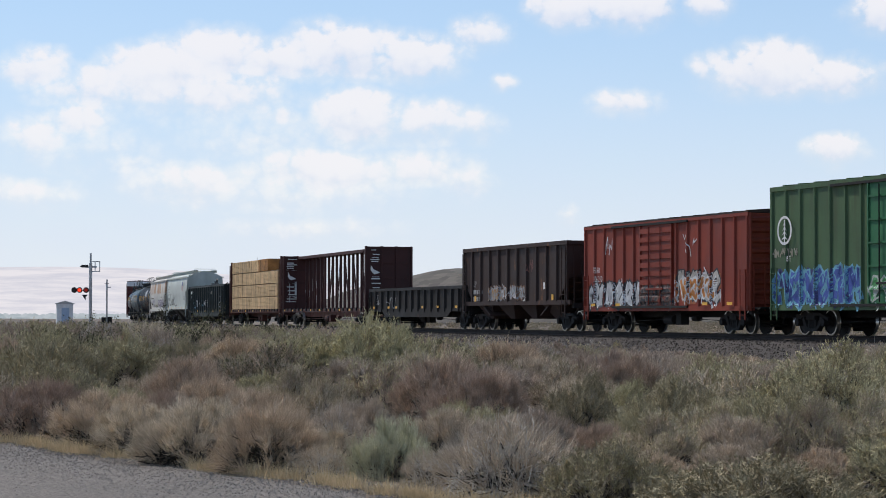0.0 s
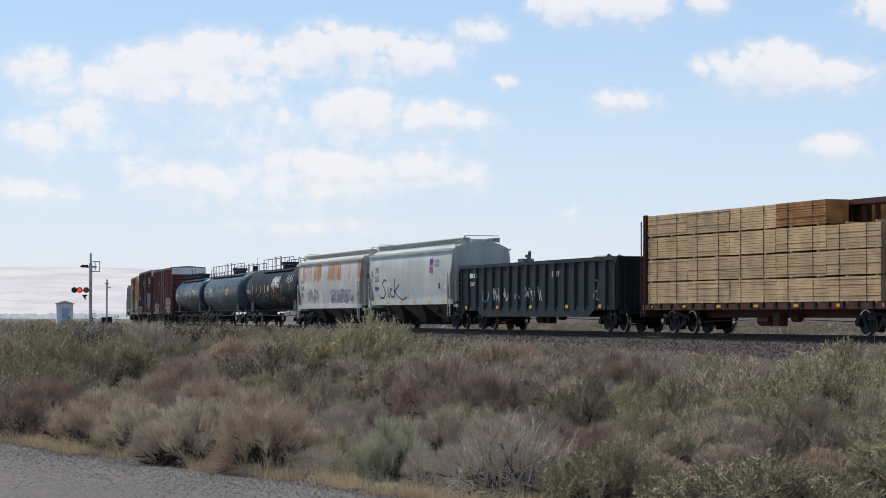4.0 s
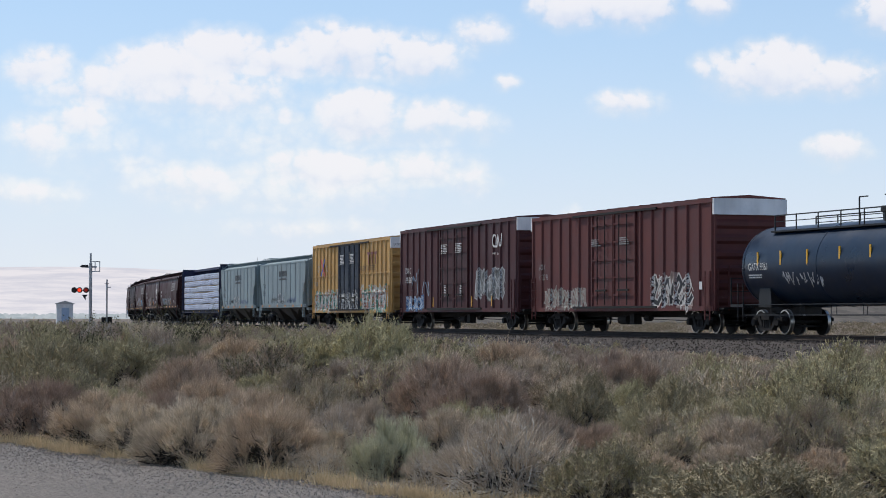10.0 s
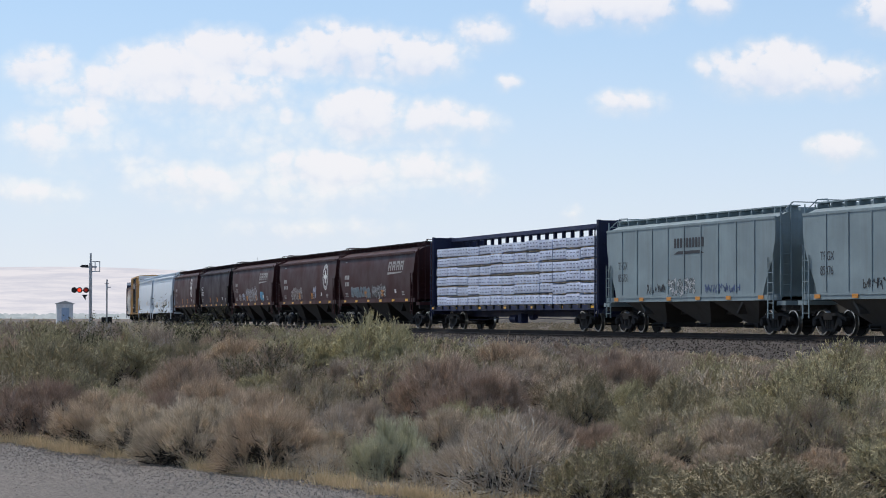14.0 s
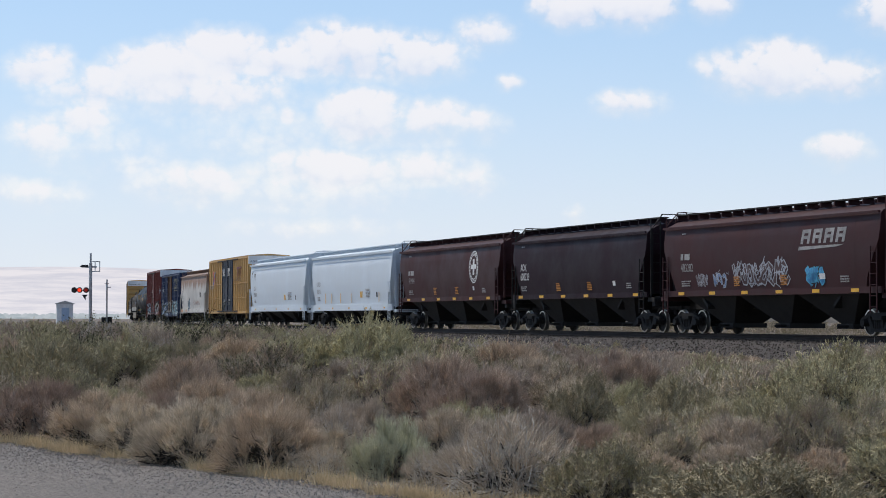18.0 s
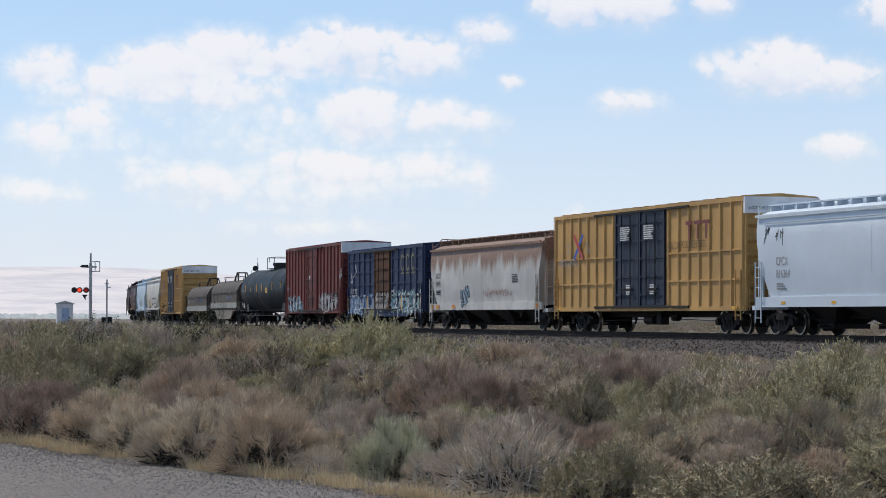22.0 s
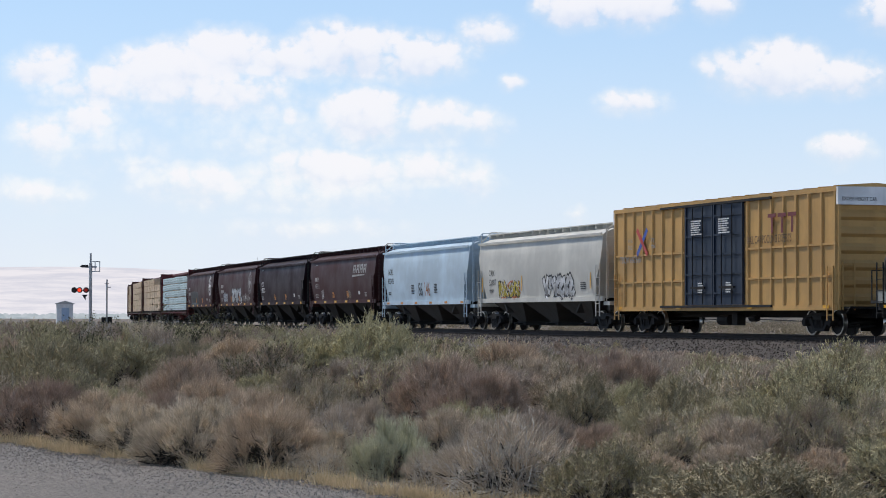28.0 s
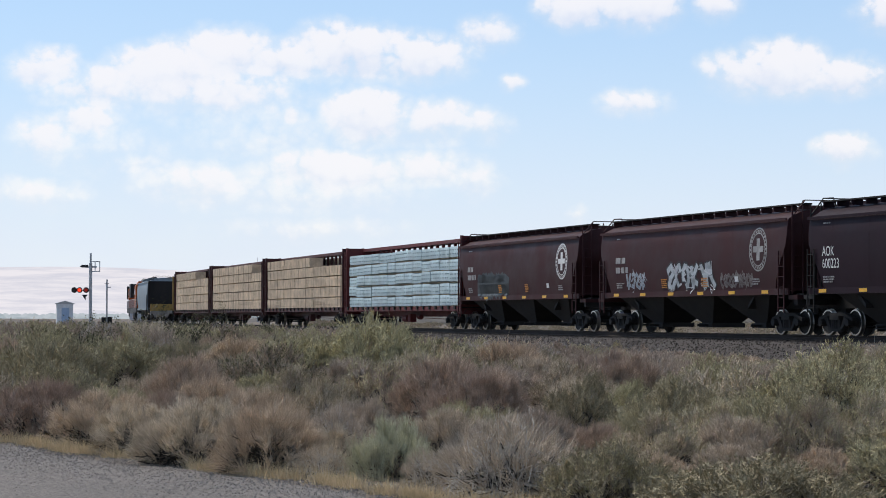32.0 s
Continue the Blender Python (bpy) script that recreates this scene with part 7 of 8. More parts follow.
letters(c, "KL RX", -7.3, 2.35, 0.24, -1.58, GREYINK)

# short black tank car
c = tank_car("dull black tank car with a caged top hatch", P_TANKTEAL, 17.2, 1.56, 2.5, hatch=-0.5, rails="box", marks=[(-6.0, 2.7), (-3.9, 2.7), (-1.7, 2.7), (0.2, 2.7), (4.0, 2.75), (6.9, 2.8)])
couple(c, -515.7, 17.4, 7.0)
letters(c, "TILX 731174", -7.4, 2.35, 0.24, -1.57, GREYINK)
bars(c, 1.6, 2.3, 0.6, 0.36, 1, -1.57, YELLOW, random.Random(2), "yellow warning panel")

# coil cars
c = coil_car("weathered grey coil car with a deep belly and domed hoods", P_COIL2, P_COIL, 13.9, True)
couple(c, -530.6, 14.0, 5.3)
for q in range(5):
    bm = bmesh.new()
    box(bm, -5.6, -4.6, -1.50, -1.496, 1.95 + q * 0.09, 2.0 + q * 0.09)
    part("emblem", bm, DARKINK, c, "black speed-line emblem")
scrawl(c, 1.0, 3.6, 1.95, 2.3, -1.48, (0.10, 0.16, 0.28), 231)
c = coil_car("weathered brown coil car with domed hoods", P_COIL2, P_COIL, 13.6, False)
couple(c, -545.4, 13.7, 5.2)
scrawl(c, -6.2, -4.6, 1.65, 2.1, -1.48, (0.42, 0.42, 0.40), 232)
scrawl(c, -3.9, -1.5, 1.75, 2.05, -1.47, (0.2, 0.19, 0.18), 233, 0.03)
scrawl(c, 0.4, 3.4, 1.85, 2.3, -1.47, (0.07, 0.13, 0.24), 234, 0.07)
letters(c, "167098", -4.9, 1.2, 0.2, -1.495, DARKINK)
tapes(c, np.linspace(-6.2, 6.2, 7), 1.0, -1.5, 0.35, 0.1)

k = yellow_box(-566.3, 18.5, 241, False, "TBOX 660366")

# ivory hopper, light blue hopper
c = hopper("ivory covered hopper with orange and white graffiti", P_CAIX, 15.6, 4.2, 4.5, 1.42, 0.2, bays=3, end_mat=P_CAIX)
couple(c, -583.2, 15.6, 6.6)
letters(c, "CAIX", -6.3, 2.6, 0.3, -1.61, DARKINK)
letters(c, "520017", -6.3, 2.15, 0.3, -1.61, DARKINK)
data_lines(c, -6.3, 1.9, -1.6, DARKINK, 25, 0.7, 2)
graffiti(c, -5.0, -2.2, 1.5, 2.35, -1.605, (0.52, 0.40, 0.03), INKY, 251, (0.50, 0.14, 0.02), 0.2)
graffiti(c, 1.0, 4.6, 1.5, 2.5, -1.605, (0.60, 0.60, 0.60), INKY, 252, None, 0.24)
tapes(c, (-7.2, -1.8, 6.6), 2.2, -1.61, 0.08, 0.7)
data_lines(c, 5.4, 2.1, -1.605, DARKINK, 26, 0.7, 4)
c = hopper("light blue covered hopper with a spray-painted number", P_NOKL, 15.3, 4.2, 4.5, 1.38, 0.2, bays=3, end_mat=P_NOKL)
couple(c, -600.1, 15.3, 6.4)
letters(c, "NOKL", -6.6, 2.95, 0.33, -1.61, DARKINK)
letters(c, "852436", -6.6, 2.45, 0.33, -1.61, DARKINK)
data_lines(c, -6.6, 1.95, -1.6, DARKINK, 27, 0.6, 2)
letters(c, "86", -0.9, 1.75, 0.75, -1.605, INKS.get((0.02, 0.02, 0.024)) or ink((0.03, 0.04, 0.08)), 0.7)
letters(c, "146", 0.1, 1.75, 0.75, -1.605, ink((0.36, 0.15, 0.06)), 0.7)
for x in (-2.2, 1.9):
    data_lines(c, x, 2.3, -1.61, DARKINK, 28, 0.7, 6)
tapes(c, np.linspace(-6.6, 6.6, 6), 1.38, -1.585, 0.45, 0.11, ORANGE)

brown_hopper(-617.6, 15.5, 261, num="480912", tags=((-5.0, -4.4, 1.7, 2.3, (0.07, 0.035, 0.035), (0.5, 0.5, 0.5), 0.12), (1.4, 2.3, 1.7, 2.2, (0.12, 0.09, 0.07), (0.2, 0.18, 0.15), 0.15)))
brown_hopper(-634.5, 14.6, 263, P_BROWN2, "", "AOK\n600223", shoulder=4.1)
brown_hopper(-652.5, 15.9, 264, logo="round", tags=((-5.6, -3.8, 1.7, 2.5, (0.25, 0.30, 0.34), (0.42, 0.44, 0.48), 0.1), (-1.6, 2.4, 1.65, 2.75, (0.48, 0.52, 0.54), INKY, 0.2), (3.0, 5.6, 1.7, 2.3, (0.11, 0.08, 0.075), (0.22, 0.2, 0.19), 0.1)))
brown_hopper(-671.1, 15.5, 267, logo="round", tags=((-5.0, -1.0, 1.7, 2.5, (0.045, 0.055, 0.06), (0.05, 0.065, 0.07), 0.5),))

# the lumber cars at the tail
c = centerbeam("red centerbeam flatcar carrying wrapped lumber", P_REDCB, 22.7, 4.7, 1.15)
st = lumber_stack("pale green wrapped lumber with ragged ends in five tiers", WRAP_GREEN, -10.8, 10.8, 1.16, 5, 0.62, 13, 0, PRINT_GREEN, seed=63)
couple(c, -694.1, 22.5, 9.0, st)
for q, left in enumerate((-718.4, -742.7, -767.0)):
    c = centerbeam("dark red centerbeam flatcar stacked with lumber", P_LCAR, 23.4, 4.7, 1.15)
    st = lumber_stack("weathered tan lumber bundles in five tiers", WOOD_END, -11.2, 11.2, 1.16, 5, 0.66, 5, 2 if q != 1 else 1, seed=64 + q)
    couple(c, left, 23.5, 9.3, st)

# an empty bulkhead flatcar, a grey car and the locomotives that push
c = bulkhead_flat("empty bulkhead flatcar with a mustard yellow bulkhead", P_BLKGON, paint("mustard_bulkhead_paint", (0.33, 0.20, 0.05), 0.55), 23.0)
couple(c, -791.8, 23.0, 9.0)
c = hopper("blue-grey covered hopper with dark ends", P_LASTGREY, 17.0, 4.25, 4.55, 1.42, 0.2, bays=3, end_mat=STEEL_DARK)
bm = bmesh.new()
box(bm, 8.5, 8.56, -1.5, 1.5, 1.5, 4.3)
part("end_sheet", bm, P_BLKGON, c, "dark end sheet")
couple(c, -811.5, 17.0, 7.2)
couple(locomotive("orange and black diesel locomotive pushing the train"), -836.0, 22.0, 7.0)
couple(locomotive("orange and black diesel locomotive pushing the train"), -860.0, 22.0, 7.0)
# ---- the level crossing beyond the scrub ----
GALV = plain("galvanised_steel", (0.46, 0.46, 0.46), 0.5, 0.2, 0.2, 3, 30, 0.1)
HUTPAINT = plain("pale_hut_panels", (0.76, 0.77, 0.78), 0.6, 0, 0.1, 2, 20, 0.1)
RED_LAMP = glow("red_flasher", (0.95, 0.045, 0.015), 1.3)
RED_DIM = glow("dim_red_flasher", (0.30, 0.018, 0.008), 0.3)


def thing(name, x, y, z, label, category, group="", rz=0.0):
    ob = new(name)
    ob.matrix_basis = pose(x, y, z, 0, 0, rz)
    return tagged(ob, label, category, group)


def disc(bm, c, r, t, n=14):
    rod(bm, (c[0], c[1] - t / 2, c[2]), (c[0], c[1] + t / 2, c[2]), r, n)


def crossing_signal(x, y, z):
    t = thing("crossing_signal", x, y, z, "tall galvanised level crossing mast with flashing red lamps", "crossing signal")
    bm = bmesh.new()
    rod(bm, (0, 0, -0.3), (0, 0, 6.6), 0.16, 10)
    rod(bm, (0, 0, 6.6), (0, 0, 7.6), 0.10, 8)
    rod(bm, (0, 0, -0.3), (0, 0, 0.25), 0.28, 10)
    part("mast", bm, GALV, t, smooth=True)
    bm = bmesh.new()
    for zz in (5.75, 6.75):
        box(bm, 0.1, 0.95, -0.05, 0.05, zz - 0.04, zz + 0.04)
    for xx in (0.45, 0.92):
        box(bm, xx - 0.04, xx + 0.04, -0.05, 0.05, 5.75, 6.75)
    box(bm, -0.5, 0.6, -0.1, 0.1, 6.12, 6.3)
    part("bracket_frame", bm, GALV, t)
    bm = bmesh.new()
    box(bm, -0.85, -0.25, -0.12, 0.12, 6.15, 6.42)
    slab_y(bm, [(-1.1, 6.2), (-0.85, 6.15), (-0.85, 6.45)], -0.1, 0.1)
    part("bell_housing", bm, BLACK, t)
    bm = bmesh.new()
    rod(bm, (-1.75, 0, 3.85), (0, 0, 3.85), 0.05, 6)
    part("lamp_arm", bm, BLACK, t)
    for i, (xx, m) in enumerate(((-1.62, BLACK), (-1.08, RED_LAMP), (-0.42, RED_DIM))):
        bm = bmesh.new()
        disc(bm, (xx, -0.12, 3.87), 0.29, 0.06)
        h = part("lamp_backing", bm, BLACK, t)
        bm = bmesh.new()
        disc(bm, (xx, -0.24, 3.87), 0.17, 0.2)
        part("lamp_lens", bm, m, h, ("lit red lens" if i == 1 else "dark lens") if i else "")
        bm = bmesh.new()
        slab_y(bm, [(xx - 0.2, 3.98), (xx, 4.1), (xx + 0.2, 3.98), (xx, 4.06)], -0.45, -0.14)
        part("visor", bm, BLACK, h)
    bm = bmesh.new()
    slab_y(bm, [(-0.85, 3.4), (-0.3, 3.4), (-0.5, 3.1), (-0.45, 2.85), (-0.62, 3.05)], -0.08, 0.08)
    part("bell", bm, BLACK, t)


def instrument_hut(x, y, z):
    t = thing("signal_hut", x, y, z, "small pale blue metal instrument hut with a low gable roof", "hut", rz=12)
    bm = bmesh.new()
    box(bm, -0.85, 0.85, -0.9, 0.9, 0, 2.45)
    part("wall", bm, HUTPAINT, t)
    bm = bmesh.new()
    prof = [(-1.0, 2.45), (1.0, 2.45), (1.0, 2.52), (0.0, 2.8), (-1.0, 2.52)]
    loft(bm, [[(a, yy, b) for a, b in prof] for yy in (-1.0, 1.0)])
    part("roof", bm, GALV, t)
    bm = bmesh.new()
    box(bm, -0.35, 0.45, -0.93, -0.9, 0.1, 2.05)
    d = part("door", bm, plain("pale_blue_door", (0.38, 0.50, 0.66), 0.5, 0, 0.1, 2, 20, 0.1), t, "pale blue metal door")
    bm = bmesh.new()
    box(bm, 0.33, 0.40, -0.98, -0.93, 1.0, 1.12)
    part("handle", bm, STEEL_DARK, d)


def line_pole(x, y, z):
    t = thing("equipment_pole", x, y, z, "slim grey pole with equipment boxes at its foot", "pole")
    bm = bmesh.new()
    rod(bm, (0, 0, -0.3), (0, 0, 5.0), 0.09, 8)
    part("pole", bm, GALV, t, smooth=True)
    bm = bmesh.new()
    box(bm, -0.05, 0.38, -0.05, 0.05, 4.15, 4.25)
    box(bm, -0.22, 0.22, -0.04, 0.04, 4.55, 4.62)
    part("crossarm", bm, GALV, t)
    for a, b, w, h in ((-0.52, 0.35, 0.4, 0.75), (0.12, 0.3, 0.42, 0.85), (-0.15, 0.0, 0.3, 0.5)):
        bm = bmesh.new()
        box(bm, a, a + w, -0.2, 0.2, b, b + h)
        part("equipment_box", bm, STEEL_DARK, t)
    bm = bmesh.new()
    box(bm, -0.4, 0.5, -0.5, 0.5, -0.3, 0.15)
    part("footing", bm, GALV, t)


def far_signal(x, y, z):
    t = thing("block_signal", x, y, z, "railway signal mast beyond the track", "railway signal")
    bm = bmesh.new()
    rod(bm, (0, 0, -0.3), (0, 0, 6.9), 0.09, 8)
    rod(bm, (0, 0, 6.9), (0, 0, 7.6), 0.03, 6)
    part("mast", bm, GALV, t, smooth=True)
    for zz, xx in ((6.3, -0.25), (5.7, 0.45)):
        bm = bmesh.new()
        disc(bm, (xx, -0.15, zz), 0.33, 0.08)
        box(bm, min(xx, 0), max(xx, 0), -0.05, 0.05, zz - 0.05, zz + 0.05)
        h = part("signal_head", bm, BLACK, t)
        bm = bmesh.new()
        disc(bm, (xx, -0.3, zz), 0.12, 0.25)
        part("visor", bm, BLACK, h)
    bm = bmesh.new()
    box(bm, -0.7, 0.7, -0.3, 0.3, 5.15, 5.2)
    for xx in (-0.7, 0.7):
        box(bm, xx - 0.02, xx + 0.02, -0.3, -0.26, 5.2, 6.1)
    box(bm, -0.7, 0.7, -0.3, -0.27, 6.07, 6.1)
    part("platform", bm, GALV, t)


crossing_signal(-35.6, 225.0, float(ground_z(-35.6, 225.0)))
instrument_hut(-39.9, 235.0, float(ground_z(-39.9, 235.0)))
line_pole(-34.7, 230.0, float(ground_z(-34.7, 230.0)))
far_signal(-21.8, 262.0, float(ground_z(-21.8, 262.0)))
# ---- desert scrub ----
def foliage_material(name, lo, hi, rough=0.85, dim=0.52):
    m, n, l, p = shader(name)
    g = n.new("ShaderNodeNewGeometry")
    o = n.new("ShaderNodeObjectInfo")
    co = n.new("ShaderNodeTexCoord").outputs["Object"]
    c = mixed(n, l, g.outputs["Random Per Island"], lo, hi)
    c = mixed(n, l, remap(n, l, noise_node(n, l, co, 2.5, 3), 0.35, 0.7, 0, 0.55), c, [(a + b) * 0.3 for a, b in zip(lo, hi)])
    h = n.new("ShaderNodeHueSaturation")
    l.new(c, h.inputs["Color"])
    l.new(remap(n, l, o.outputs["Random"], 0, 1, dim, 1.25), h.inputs["Value"])
    l.new(remap(n, l, o.outputs["Random"], 0, 1, 0.49, 0.51), h.inputs["Hue"])
    l.new(h.outputs[0], p.inputs["Base Color"])
    p.inputs["Roughness"].default_value = rough
    p.inputs["Specular IOR Level"].default_value = 0.2
    return m


BARK = foliage_material("shrub_wood", (0.25, 0.215, 0.17), (0.52, 0.455, 0.375), dim=0.8)
DRY = foliage_material("dry_twigs", (0.33, 0.266, 0.20), (0.72, 0.595, 0.455), dim=0.84)
ROSY = foliage_material("reddish_dry_twigs", (0.32, 0.238, 0.172), (0.69, 0.535, 0.40), dim=0.84)
OLIVE = foliage_material("olive_leaves", (0.28, 0.243, 0.148), (0.57, 0.495, 0.31), dim=0.76)
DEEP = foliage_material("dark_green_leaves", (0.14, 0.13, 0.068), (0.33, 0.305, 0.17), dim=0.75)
SAGE = foliage_material("grey_green_leaves", (0.36, 0.335, 0.22), (0.64, 0.60, 0.43), dim=0.95)
# dark tone of weed stems, and of the shade painted inside shrubs
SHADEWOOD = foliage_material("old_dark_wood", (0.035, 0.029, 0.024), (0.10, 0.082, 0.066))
PALEWOOD = foliage_material("bleached_dead_wood", (0.38, 0.345, 0.30), (0.68, 0.62, 0.54), dim=0.9)
WEED = foliage_material("dark_weed_leaves", (0.09, 0.09, 0.045), (0.17, 0.16, 0.08))
STRAW = foliage_material("golden_dry_grass", (0.52, 0.41, 0.235), (0.86, 0.72, 0.46), dim=1.0)


def slivers(p, d, length, width, rng, face=None):
    """Thin tapering triangles from points p along directions d, turned to lie across face where given."""
    n = len(p)
    side_v = np.cross(d, rng.normal(size=(n, 3)) if face is None else face + rng.normal(0, 0.18, (n, 3)))
    side_v /= np.linalg.norm(side_v, axis=1, keepdims=True) + 1e-9
    w = (width * np.ones(n))[:, None] * side_v / 2
    tip = p + d * (length * np.ones(n))[:, None]
    return np.stack([p - w, p + w, tip], 1)


def unit(v):
    return v / (np.linalg.norm(v, axis=-1, keepdims=True) + 1e-9)


def shrub_arrays(rng, lobes=10, tufts=24, twigs=34, fork=1.6, leaves=0, branches=2, twig_w=0.006, twig_len=0.24, leaf_len=0.03, leaf_w=0.010, stem_w=0.022, upright=0.45, spread=0.34, inner=1800, bare=0, crook=0.2):
    """Triangles of one shrub in a unit dome: crooked stems carry rounded lobes, each of tufts of fine twigs that sweep up and out; leaves sit along the twigs."""
    out, mk = [], []
    up = np.array([0, 0, 1.0])

    def put(t, kind):
        out.append(t)
        mk.append(np.full(len(t), kind))

    def ribbon(p, q, w0, w1, kind):
        sv = unit(np.cross(q - p, rng.normal(size=p.shape)))
        a, b = sv * (w0 / 2), sv * (w1 / 2)
        put(np.stack([p - a, p + a, q + b], 1), kind)
        put(np.stack([p - a, q + b, q - b], 1), kind)
    k = np.arange(lobes)
    az = k * 2.39996 + rng.uniform(-0.35, 0.35, lobes) + rng.uniform(0, 6.28)
    cz = np.clip(0.16 + 0.82 * (k + 0.5) / lobes + rng.uniform(-0.08, 0.08, lobes), 0.12, 0.98)
    ld = np.stack([np.cos(az) * np.sqrt(1 - cz ** 2), np.sin(az) * np.sqrt(1 - cz ** 2), cz], -1)
    lr = rng.uniform(0.28, 0.48, lobes)
    lc = ld * (rng.uniform(0.86, 1.06, lobes) - lr)[:, None]
    lc[:, 2] = np.maximum(lc[:, 2], 0.24)
    # crooked stems, one to each lobe
    p = rng.normal(0, 0.06, (lobes, 3)) * np.array([1, 1, 0])
    knots = [p]
    for j in range(4):
        q = p + (lc - p) / (4 - j) + (rng.normal(0, crook * 0.22, (lobes, 3)) if j < 3 else 0)
        ribbon(p, q, stem_w * (1.2 - 0.2 * j), stem_w * (1.0 - 0.2 * j), 0)
        knots.append(q)
        p = q
    knots = np.stack(knots, 1)
    # tufts on the lobes
    n = lobes * tufts
    i = np.repeat(np.arange(lobes), tufts)
    v = unit(rng.normal(size=(n, 3)) + 0.8 * ld[i] + 0.5 * up)
    way = unit(0.55 * v + 0.45 * ld[i] + upright * up + rng.normal(0, 0.16, (n, 3)))
    tl = twig_len * rng.uniform(0.6, 1.25, (n, 1))
    end = lc[i] + v * (lr[i] * rng.uniform(0.72, 1.08, n))[:, None]
    root = end - way * tl
    for _ in range(branches):
        a = knots[i, rng.integers(1, 5, n)]
        m = (a + root) / 2 + rng.normal(0, crook * 0.2, (n, 3))
        ribbon(a, m, stem_w * 0.5, stem_w * 0.36, 0)
        ribbon(m, root, stem_w * 0.36, stem_w * 0.2, 0)
    # twigs fan from each tuft's root
    t = n * twigs
    i2 = np.repeat(np.arange(n), twigs)
    d = unit(way[i2] + spread * rng.normal(size=(t, 3)))
    f = rng.random((t, 1)) ** 1.3 * 0.5
    p = root[i2] + way[i2] * tl[i2] * f + rng.normal(0, 0.012, (t, 3))
    ln = tl[i2][:, 0] * rng.uniform(0.45, 1.1, t)
    face = unit(v[i2] + 0.12 * up)
    put(slivers(p, d, ln, twig_w * rng.uniform(0.8, 1.6, t), rng, face), 1)
    m = round(t * fork)
    j = rng.integers(0, t, m)
    p3 = p[j] + d[j] * (ln[j] * rng.uniform(0.25, 0.95, m))[:, None]
    d3 = unit(d[j] + 0.5 * rng.normal(size=(m, 3)) + 0.2 * up)
    l3 = twig_len * 0.38 * rng.uniform(0.5, 1.3, m)
    face = face[j]
    put(slivers(p3, d3, l3, twig_w * 0.85, rng, face), 1)
    if leaves:
        j = rng.integers(0, m, leaves)
        c = p3[j] + d3[j] * (l3[j] * rng.random(leaves))[:, None] + rng.normal(0, 0.008, (leaves, 3))
        put(slivers(c, unit(d3[j] + 0.55 * rng.normal(size=(leaves, 3)) + 0.3 * up), leaf_len * rng.uniform(0.6, 1.4, leaves), leaf_w * rng.uniform(0.7, 1.3, leaves), rng, face[j]), 2)
    # bare dead boughs that stick out of the crown
    if bare:
        j = rng.integers(0, lobes, bare)
        p = knots[j, rng.integers(1, 4, bare)]
        d = unit(ld[j] + rng.normal(0, 0.35, (bare, 3)))
        for w in (0.62, 0.5, 0.38, 0.28):
            d = unit(d + rng.normal(0, 0.42, (bare, 3)))
            q = p + d * rng.uniform(0.10, 0.2, (bare, 1))
            ribbon(p, q, stem_w * w, stem_w * (w - 0.15), 0)
            e = q + unit(d + rng.normal(0, 0.6, (bare, 3))) * rng.uniform(0.1, 0.22, (bare, 1))
            ribbon(q, e, stem_w * w * 0.6, stem_w * 0.12, 0)
            p = q
    # dark slivers low in the lobes: inner wood with the hollows' shade coloured in
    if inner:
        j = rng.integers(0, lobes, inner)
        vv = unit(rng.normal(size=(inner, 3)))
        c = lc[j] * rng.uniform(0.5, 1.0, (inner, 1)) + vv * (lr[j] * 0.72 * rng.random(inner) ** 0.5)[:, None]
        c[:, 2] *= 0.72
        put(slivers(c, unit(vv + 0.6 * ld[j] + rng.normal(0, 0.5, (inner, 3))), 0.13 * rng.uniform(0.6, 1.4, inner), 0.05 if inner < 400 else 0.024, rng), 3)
    t = np.concatenate(out)
    t[:, :, 2] = np.maximum(t[:, :, 2], 0.005)
    return t, np.concatenate(mk)


def shrub_parts(seed, **k):
    rng = np.random.default_rng(seed)
    t, m = shrub_arrays(rng, **k)
    made = []
    for i in range(4):
        q = t[m == i]
        made.append(q)
    return made


def tri_mesh(name, q, mat):
    return soup(name, q.reshape(-1, 3), np.arange(len(q) * 3).reshape(-1, 3), mat)


KINDS = []
